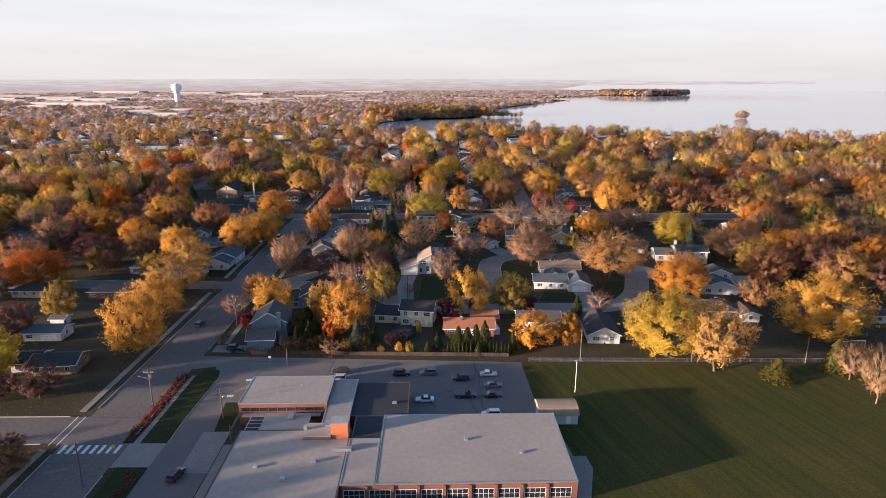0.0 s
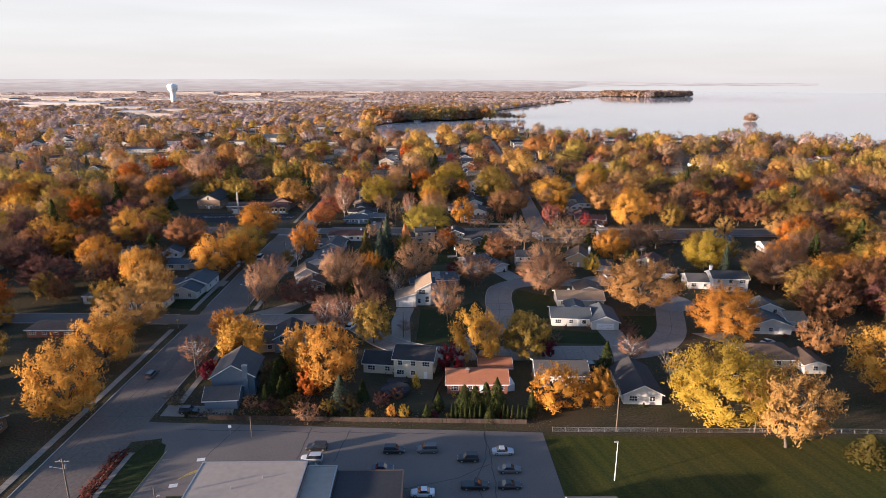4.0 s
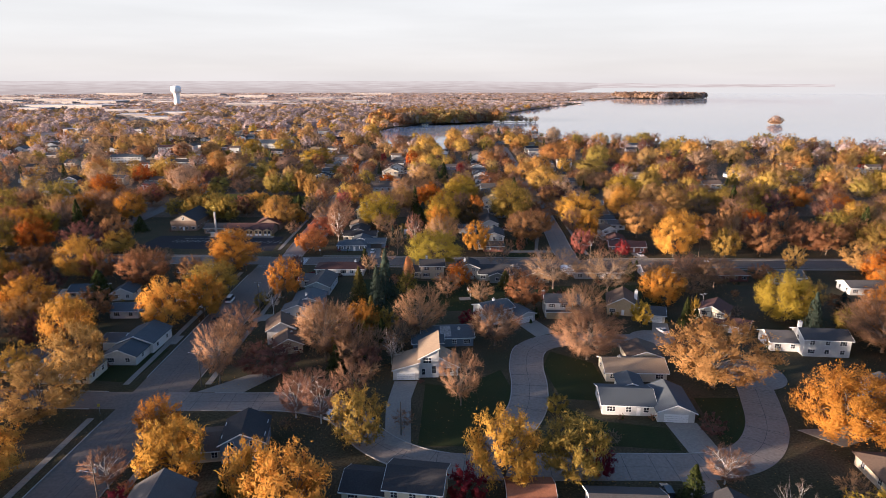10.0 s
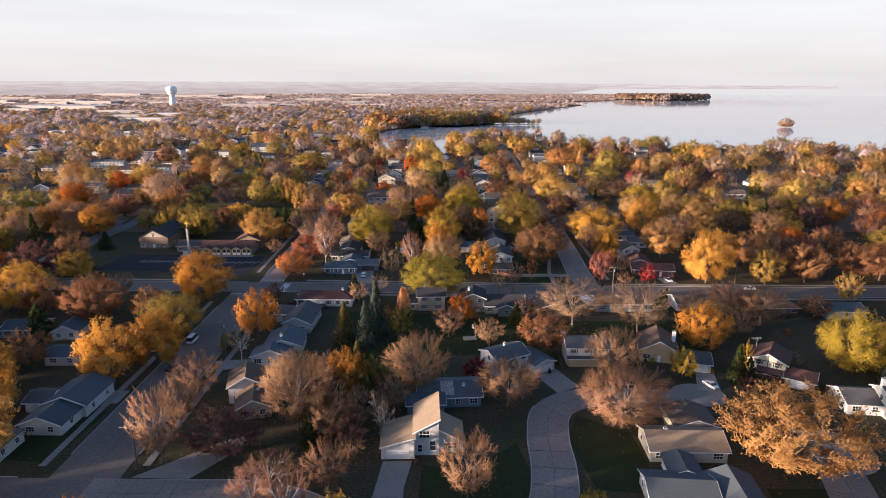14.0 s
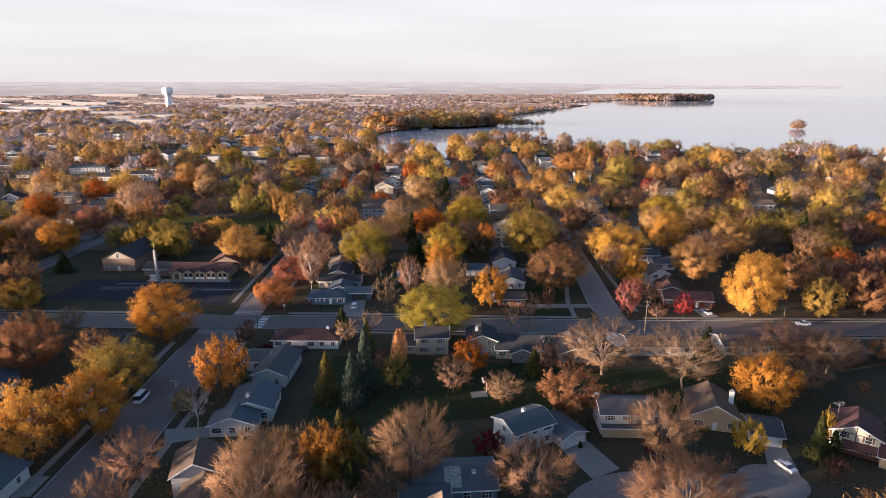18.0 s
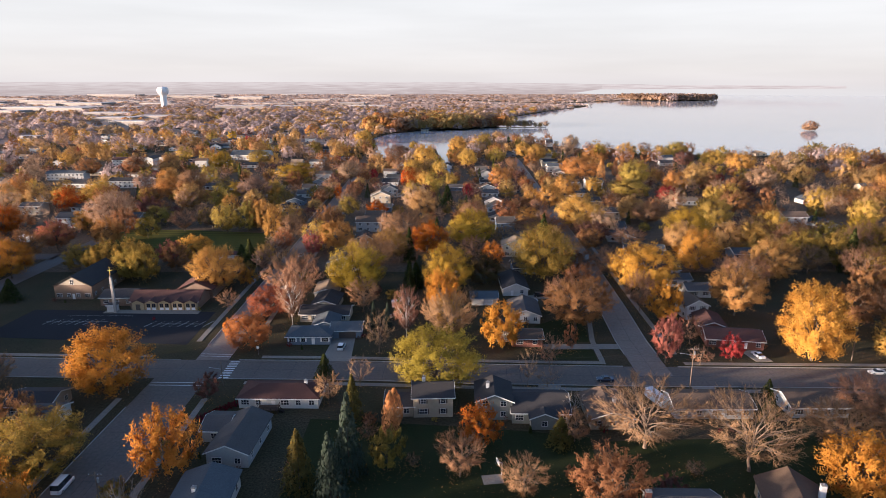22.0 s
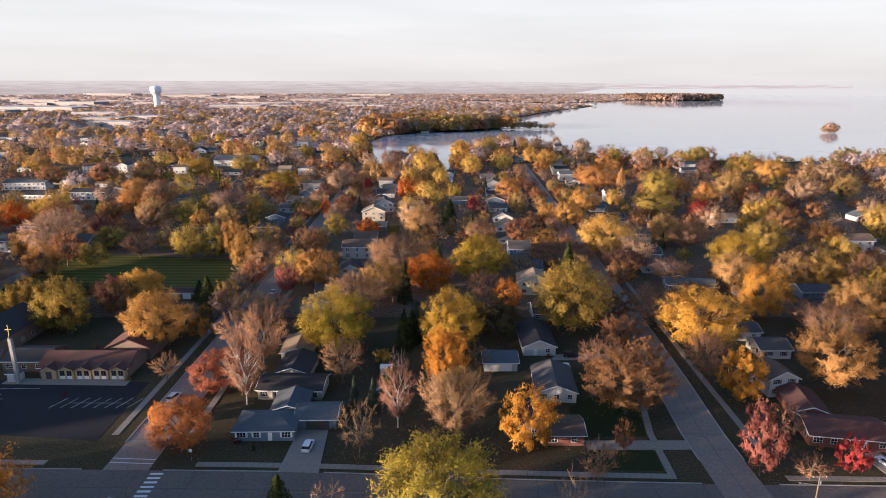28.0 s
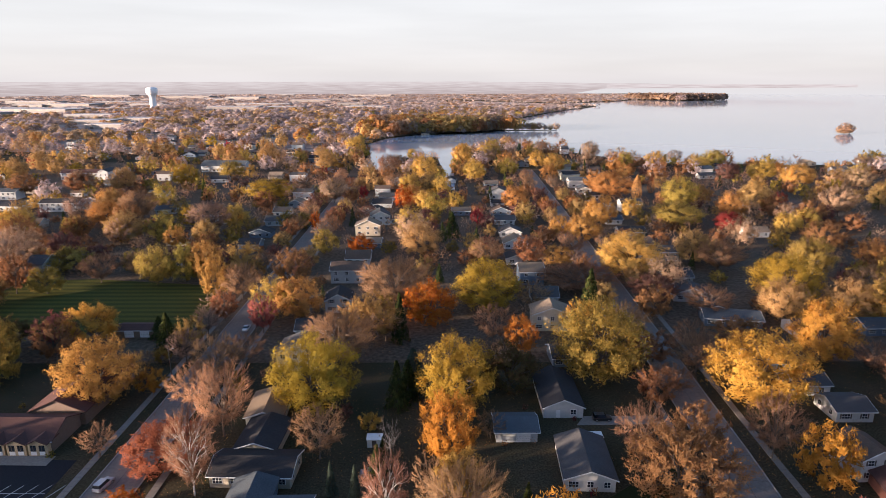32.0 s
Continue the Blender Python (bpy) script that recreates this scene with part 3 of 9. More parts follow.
drive([(-15.4, 237.4), (-9.2, 237.4), (-10.5, 228), (-9.5, 205), (-15.5, 208), (-16.6, 224)])
drive([(50.4, 216.2), (57.8, 216.2), (58.6, 203.6), (51.4, 203.6)])
drive([(-38.6, 374), (-31.6, 374), (-30.8, 357.6), (-39.4, 358.0)])
drive([(22, 280), (28.5, 283.5), (34, 270.5), (27.5, 267)])
drive([(68.4, 278.6), (73.4, 278.6), (70.8, 268), (64.6, 268)])
drive([(50, 251), (54, 254.5), (59, 260.5), (52, 260.5)])
drive([(27, 411), (47.4, 411.5), (47.4, 415.2), (29.5, 415)])
drive([(27.6, 365.8), (51.0, 365.8), (51.0, 369.4), (27.6, 369.4)])
drive([(-91, 262), (-84.6, 262), (-84.6, 268.5), (-92.5, 268.5)])
drive([(-60, 170.5), (-52, 170.5), (-51, 165), (-68.5, 166), (-68.5, 171)])
drive([(-66.5, 232), (-52, 245), (-48.5, 247.5), (-46, 244), (-54.5, 231.5)])
drive([(-66, 280), (-56, 283), (-54, 288), (-68.5, 286)])
drive([(88, 357), (93, 357), (92, 365), (87, 364)])
drive([(86.5, 206), (97, 210.5), (96, 214.5), (80, 213)])
drive([(46, 187), (52.5, 187), (53, 194.6), (46, 194.6)])
drive([(22, 343.4), (28, 343.2), (27, 329), (21, 329)])
drive([(63, 341.8), (69, 341.6), (68, 330), (62.5, 330)])

LOT = [(-71, 163.6), (-67.5, 163.2), (-40, 161.4), (22.2, 157.3), (22.9, 119), (-27, 119), (-27, 140), (-49.5, 140.5), (-49.5, 80), (-62.6, 80), (-62.6, 132), (-61.6, 150), (-64, 156.5), (-71, 155)]
sheet("parking_lot", LOT, 0.03, ASPHALT_GREY, "cracked grey asphalt school parking lot", "parking lot")
sheet("pavement", [(-49.2, 118), (-45.5, 118), (-45.5, 80), (-49.2, 80)], 0.10, SIDEWALK, "concrete apron along the school wall", "pavement")
sheet("pavement", [(24.8, 93), (27.4, 93), (27.4, 98.6), (30.1, 107.7), (29.7, 112.1), (27, 112.1), (25.9, 121.5), (24.8, 122)], 0.08, SIDEWALK, "concrete path beside the school", "pavement")
sheet("pavement", [(-70.4, 110.3), (-62.3, 110.3), (-62.2, 118.9), (-70.4, 119.1)], 0.06, SIDEWALK, "pale concrete crossing place between street and school drive", "pavement")
sheet("pavement", [(-55.4, 108), (-49.4, 108), (-49.4, 123.2), (-55.6, 123.2)], 0.07, SIDEWALK, "pale concrete apron at the school entrance", "pavement")
sheet("grass_island", [(-68.8, 80), (-62.4, 80), (-62.4, 110), (-68.8, 110.3)], 0.13, LAWN, "grass island beside the school drive", "lawn")
sheet("shrub_bed", [(-72.0, 119.2), (-69.6, 119.1), (-69.2, 130), (-68.9, 149.5), (-70.4, 152.5), (-71.6, 149.5)], 0.12, BED_SOIL, "dark leaf-strewn shrub bed beside the street", "flower bed")
sheet("grass_island", [(-68.1, 119.1), (-62.2, 118.9), (-62.3, 130), (-61.1, 150), (-62.0, 153.8), (-64.4, 155.2), (-66.4, 153.8), (-67.6, 150)], 0.13, LAWN, "grass island between street and school drive", "lawn")
sheet("grass_island", [(-54.7, 136.3), (-50.2, 136.3), (-49.9, 123.4), (-53.2, 123.4)], 0.12, LAWN, "small lawn by the school entrance", "lawn")
sheet("playing_field", [(23.3, -60), (260, -60), (260, 140), (140, 152), (22.6, 156)], 0.02, FIELD, "mown school playing field", "field")
sheet("park_lawn", [(-178, 470), (-88, 466), (-90, 514), (-150, 524), (-178, 522)], 0.03, PARK, "striped lawn of the park", "lawn")
sheet("church_lot", [(-150, 400), (-84.5, 397.5), (-83.5, 369.5), (-108, 372), (-152, 376)], 0.03, ASPHALT_DARK, "dark sealed church parking lot with white stall lines", "parking lot")
for pts in ([(-8, 207), (7, 207), (14, 217), (16, 232), (14, 244), (2, 234), (-7, 236)], [(26.5, 208), (50, 205), (50, 214), (36, 217), (27, 224)],
            [(28, 228), (41, 226), (41, 248), (30, 256), (26, 246)], [(60, 207), (66, 209), (72, 219), (74, 228), (62, 228)],
            [(-86.5, 237), (-85, 258), (-99, 260), (-106, 240)], [(26, 371), (42.4, 371), (46, 398), (27, 384)], [(27, 358.6), (41.8, 358.2), (42.2, 365.4), (27, 365.4)]):
    sheet("lawn", pts, 0.035, LAWN, "short green front lawn", "lawn")

# tarred seams, stall lines and crossings
def seams(lines, half, z, mat, name, label, wob=0.0):
    bm = bmesh.new()
    for pts in lines:
        P = [Vector(p) for p in pts]
        if wob:
            Q = []
            for a, b in zip(P, P[1:]):
                k = max(2, int((b - a).length / 1.6))
                for i in range(k):
                    c = a.lerp(b, i / k)
                    Q.append(c + Vector((noise.noise((c.x, c.y, 3)), noise.noise((c.x, c.y, 9)))) * wob)
            P = Q + [P[-1]]
        l, r = ribbon(P, half)
        L1 = [bm.verts.new((v.x, v.y, z)) for v in l]
        R1 = [bm.verts.new((v.x, v.y, z)) for v in r]
        for i in range(len(L1) - 1):
            bm.faces.new((L1[i], R1[i], R1[i + 1], L1[i + 1]))
    return tagged(new(name, mesh_of(name, bm, mat)), label, name.replace("_", " "), kind="stuff")


def across(line, half, step):
    out = []
    pts = [Vector(p) for p in line]
    for a, b in zip(pts, pts[1:]):
        q = (b - a).normalized()
        nn = Vector((-q.y, q.x))
        s = 0
        while s < (b - a).length:
            out.append((a + q * s + nn * half, a + q * s - nn * half))
            s += step
    return out


seams(across(W_SOUTH, 7.1, 18.0) + [W_SOUTH], 0.035, 0.0385, TAR, "tar_seams", "dark tarred joints in the concrete street", 0.15)
seams(across(W_NORTH, 4.7, 18.0) + [W_NORTH], 0.035, 0.0325, TAR, "tar_seams", "dark tarred joints in the concrete street", 0.15)
seams(across(E_ST, 4.6, 9.0) + [E_ST], 0.045, 0.0505, TAR, "tar_seams", "dark tarred joints in the concrete street", 0.15)
seams([[p for p in CROSS if -200 < p.x < 200]] + across([p for p in CROSS if -120 < p.x < 140][::6], 5.6, 10.0), 0.05, 0.0445, TAR, "tar_seams", "dark tarred joints in the cross street", 0.15)
seams(across(LOOP[::4], 4.5, 6.0) + [LOOP], 0.05, 0.0625, TAR, "tar_seams", "dark tarred joints in the winding lane", 0.1)
seams(across(A_EAST[::4], 4.4, 6.0) + [A_EAST], 0.05, 0.0565, TAR, "tar_seams", "dark tarred joints in the side street", 0.1)
seams([[(9, 158), (8.5, 148), (5.5, 140), (8, 128)], [(-12, 137), (2, 141), (9.5, 146), (9, 158)], [(9.6, 146), (9, 121)], [(-31, 160), (-32, 148)], [(-22, 159.5), (-24, 147)],
       [(-48, 161.5), (-52, 148)], [(14, 124), (12.5, 134)], [(-10, 125), (-10.2, 136)], [(-60, 160), (-30, 158.5), (0, 157.2)]], 0.09, 0.0345, TAR, "tar_seams", "crooked dark crack repairs in the asphalt", 0.5)
seams([[(-100.5 + i * 2.8 - 3, 384), (-98.5 + i * 2.8 - 3, 389)] for i in range(8)] + [[(-100, 386.5), (-80.5 - 4, 386.4)]] +
      [[(-139 + i * 2.8, 386), (-137 + i * 2.8, 391)] for i in range(7)] + [[(-139, 388.5), (-118, 388.5)], [(-135, 394), (-112, 394)]], 0.06, 0.0345, PAINT_WHITE, "stall_lines", "white painted parking stall lines")
for i in range(8):
    x = -84.4 + i * 1.72
    sheet("crossing_bar", [(x, 115.4), (x + 0.75, 115.4), (x + 0.75, 118.6), (x, 118.6)], 0.0385, PAINT_WHITE, "worn white zebra crossing bar", "crosswalk", drop=0.006)
for i in range(8):
    y = 347.1 + i * 1.42
    sheet("crossing_bar", [(-65.8, y), (-63.1, y), (-63.1, y + 0.62), (-65.8, y + 0.62)], 0.0445, PAINT_WHITE, "white zebra crossing bar", "crosswalk", drop=0.006)
seams([[(-83.2, 344.9), (-69.0, 344.5)], [(-83.2, 343.3), (-69.0, 342.9)], [(-76.4, 361.4), (-66.8, 360.8)], [(-76.4, 362.9), (-66.8, 362.3)],
       [(-86.2, 118.6), (-86.2, 130.6)], [(-88.0, 118.6), (-88.0, 130.6)]], 0.12, 0.0445, PAINT_WHITE, "road_markings", "white painted stop and crossing lines")
seams([[(-60.9, 151.5), (-62.05, 130), (-62.0, 119)]], 0.07, 0.036, PAINT_YELLOW, "road_markings", "yellow painted kerb line along the drive")

sheet("lawn", [(-36, 286), (4, 290), (28, 294), (30, 318), (4, 322), (-36, 326)], 0.022, LAWN, "shared green back lawn between the gardens", "lawn")
sheet("lawn", [(34, 296), (78, 292), (82, 318), (34, 316)], 0.022, LAWN, "shared green back lawn between the gardens", "lawn")

# ---- trees ----
def leaf_quads(rng, centres, normals, size, fold=0.25):
    """Small three-cornered leaf sprays at the centres, facing roughly along the normals."""
    n = len(centres)
    nrm = normals + rng.normal(0, 0.55, (n, 3))
    nrm /= np.linalg.norm(nrm, axis=1)[:, None] + 1e-9
    ref = rng.normal(0, 1, (n, 3))
    u = np.cross(nrm, ref)
    u /= np.linalg.norm(u, axis=1)[:, None] + 1e-9
    v = np.cross(nrm, u)
    s = size * rng.uniform(0.6, 1.35, (n, 1))
    a, b, c = centres - u * s, centres + u * s * 0.9 - v * s * 0.9, centres + u * s * 0.5 + v * s * 1.1 + nrm * s * fold
    face = np.cross(b - a, c - a)
    swap = ((face * normals).sum(1) < 0)[:, None]
    b, c = np.where(swap, c, b), np.where(swap, b, c)
    face = np.where(swap, -face, face)
    face /= np.linalg.norm(face, axis=1)[:, None] + 1e-9
    soft = normals / (np.linalg.norm(normals, axis=1)[:, None] + 1e-9) + face * 0.35
    soft /= np.linalg.norm(soft, axis=1)[:, None] + 1e-9
    return np.stack([a, b, c], 1).reshape(-1, 3), np.arange(3 * n).reshape(-1, 3), np.repeat(soft, 3, axis=0)


def skeleton(rng, branches, twigs, low, vase=0.5, reach=0.12, mess=0.44):
    """A tree one high and one wide: limbs, branches and twigs as start and end points, the limbs rising like a fan."""
    fork = np.array([rng.normal(0, 0.01), rng.normal(0, 0.01), low * 0.85])
    lead = np.array([rng.normal(0, 0.03), rng.normal(0, 0.03), low + 0.42])
    side = rng.uniform(0.86, 1.08, 9)
    base = 0.30 - 0.17 * vase
    turn = rng.uniform(0, 6.28)

    def shell(u, az, r):
        """A point of the crown: u from 0 at its lower rim to 1 at the top."""
        z = low + 0.10 + (0.90 - low) * u
        wide = 0.5 * math.sin(math.pi * min(1, base + (1 - base) * u)) ** 0.62 * (1 + 0.1 * vase)
        wide *= 1 - vase * max(0, 0.45 - u) * 1.1
        wide *= side[int(((az + turn) % 6.283) / 6.284 * 9)]
        return np.array([math.cos(az) * wide * r, math.sin(az) * wide * r, fork[2] + (z - fork[2]) * (0.35 + 0.65 * r)])

    limbs = []
    n1 = max(6, branches // 7)
    for i in range(n1):
        az = 2.4 * i + rng.normal(0, 0.2)
        e = shell(0.15 + 0.75 * (i + 0.5) / n1, az, rng.uniform(0.62, 0.78))
        s = fork + (lead - fork) * rng.uniform(0, 0.35 + 0.5 * i / n1)
        m = s * 0.55 + e * 0.45 + np.array([-(e[0] - s[0]) * 0.12, -(e[1] - s[1]) * 0.12, 0.03]) + rng.normal(0, 0.012, 3)
        limbs.append((s, m, e))
    boughs, tw = [], []
    for i in range(branches):
        az = 2.39996 * i + rng.normal(0, 0.25)
        u = 1 - ((i + 0.5) / branches) ** 0.85
        e = shell(u, az, rng.uniform(0.86, 1.0) if i % 4 else rng.uniform(0.45, 0.8))
        best = min(limbs, key=lambda l: np.linalg.norm(l[2] - e) + 0.3 * np.linalg.norm(l[1] - e))
        k = rng.uniform(0.15, 0.85)
        s = best[1] + (best[2] - best[1]) * k if np.linalg.norm(best[2] - e) < 0.3 else best[0] + (best[1] - best[0]) * k
        m = (s + e) / 2 + rng.normal(0, 0.012, 3) + np.array([0, 0, -0.012])
        boughs.append((s, m, e))
        d = (e - s) / (np.linalg.norm(e - s) + 1e-9)
        q = np.sort(rng.uniform(0.25, 1.0, twigs)) ** 0.8
        st_ = np.where(q[:, None] < 0.5, s + (m - s) * q[:, None] * 2, m + (e - m) * (q[:, None] * 2 - 1))
        o_ = d * 0.75 + rng.normal(0, mess, (twigs, 3)) + np.array([0, 0, 0.34])
        o_ /= np.linalg.norm(o_, axis=1)[:, None]
        L = reach * rng.uniform(0.5, 1.25, (twigs, 1)) * (1.15 - 0.4 * q[:, None])
        tw.append(np.stack([st_, st_ + o_ * L], 1))
    tw = np.concatenate(tw)
    tw[:, :, 2] = np.clip(tw[:, :, 2], low * 0.7, 1.02)
    return fork, lead, limbs, boughs, tw


def limb_mesh(rng, name, bones, low, mat, thick=0.017):
    """Tapered trunk, limbs and boughs."""
    fork, lead, limbs, boughs, _ = bones
    V, F = [], []

    def seg(a, b, r0, r1, k=4):
        d = (b - a) / (np.linalg.norm(b - a) + 1e-9)
        ref = np.array([1.0, 0, 0]) if abs(d[2]) > 0.7 else np.array([0, 0, 1.0])
        u = np.cross(d, ref)
        u /= np.linalg.norm(u)
        v = np.cross(d, u)
        s = len(V)
        for c, r in ((a, r0), (b, r1)):
            for i in range(k):
                t = 2 * math.pi * i / k
                V.append(c + (u * math.cos(t) + v * math.sin(t)) * r)
        for i in range(k):
            j = (i + 1) % k
            F.append((s + i, s + j, s + k + j, s + k + i))

    seg(np.array([0, 0, -0.02]), np.array([0, 0, 0.03]), thick * 1.6, thick * 1.1, 7)
    seg(np.array([0, 0, 0.03]), fork, thick * 1.1, thick * 0.9, 7)
    seg(fork, lead, thick * 0.8, thick * 0.3, 5)
    for s, m, e in limbs:
        seg(s, m, thick * 0.48, thick * 0.34)
        seg(m, e, thick * 0.34, thick * 0.16)
    for s, m, e in boughs:
        seg(s, m, thick * 0.20, thick * 0.14, 3)
        seg(m, e, thick * 0.14, thick * 0.05, 3)
    return numpy_mesh(name, np.array(V), np.array(F), mat)


def twig_leaves(rng, tw, n, size, low, loose=0.016, mess=0.28):
    """Leaf sprays strung along the twigs."""
    k = rng.integers(0, len(tw), n)
    q = rng.uniform(0.1, 1.08, (n, 1))
    p = tw[k, 0] + (tw[k, 1] - tw[k, 0]) * q + rng.normal(0, loose, (n, 3))
    d = tw[k, 1] - tw[k, 0]
    d /= np.linalg.norm(d, axis=1)[:, None] + 1e-9
    nrm = out_from(p, low) + rng.normal(0, mess, (n, 3)) + np.array([0, 0, 0.15])
    nrm /= np.linalg.norm(nrm, axis=1)[:, None] + 1e-9
    a = d + rng.normal(0, 0.45, (n, 3)) + np.array([0, 0, 0.35])
    a -= nrm * (a * nrm).sum(1)[:, None] * 0.75
    a /= np.linalg.norm(a, axis=1)[:, None] + 1e-9
    u = np.cross(nrm, a)
    u /= np.linalg.norm(u, axis=1)[:, None] + 1e-9
    s = size * rng.uniform(0.6, 1.4, (n, 1))
    A, B, C = p - a * s * 1.1 - u * s * 0.42, p - a * s * 0.7 + u * s * 0.55, p + a * s * 1.65 + u * s * rng.uniform(-0.3, 0.3, (n, 1))
    return np.stack([A, C, B], 1).reshape(-1, 3), np.arange(3 * n).reshape(-1, 3), np.repeat(nrm, 3, axis=0)


def twig_slivers(rng, tw, width, forks, low):
    """The twigs themselves, each with a few finer forks, as thin tapering slivers."""
    a, b = [tw[:, 0]], [tw[:, 1]]
    for _ in range(forks):
        q = rng.uniform(0.2, 0.8, (len(tw), 1))
        s = tw[:, 0] + (tw[:, 1] - tw[:, 0]) * q
        L = np.linalg.norm(tw[:, 1] - tw[:, 0], axis=1)[:, None]
        o_ = (tw[:, 1] - tw[:, 0]) / L + rng.normal(0, 0.45, (len(tw), 3)) + np.array([0, 0, 0.2])
        o_ /= np.linalg.norm(o_, axis=1)[:, None]
        a.append(s)
        b.append(s + o_ * L * rng.uniform(0.4, 0.8, (len(tw), 1)))
    a, b = np.concatenate(a), np.concatenate(b)
    u = np.cross(b - a, rng.normal(0, 1, a.shape))
    u /= np.linalg.norm(u, axis=1)[:, None] + 1e-9
    n = len(a)
    soft = out_from(b, low) + np.array([0, 0, 0.2])
    soft /= np.linalg.norm(soft, axis=1)[:, None]
    u = np.where((np.cross(2 * u, b - a) * soft).sum(1)[:, None] < 0, -u, u)
    return np.stack([a - u * width, a + u * width, b], 1).reshape(-1, 3), np.arange(3 * n).reshape(-1, 3), np.repeat(soft, 3, axis=0)


def out_from(p, low):
    """Directions from the heart of the crown."""
    q = p - np.array([0, 0, low + 0.28])
    return q / (np.linalg.norm(q, axis=1)[:, None] + 1e-9)


def joined(*parts_):
    V, F, S, n = [], [], [], 0
    for v, f, s in parts_:
        V.append(v)
        F.append(f + n)
        S.append(s)
        n += len(v)
    return np.concatenate(V), np.concatenate(F), np.concatenate(S)


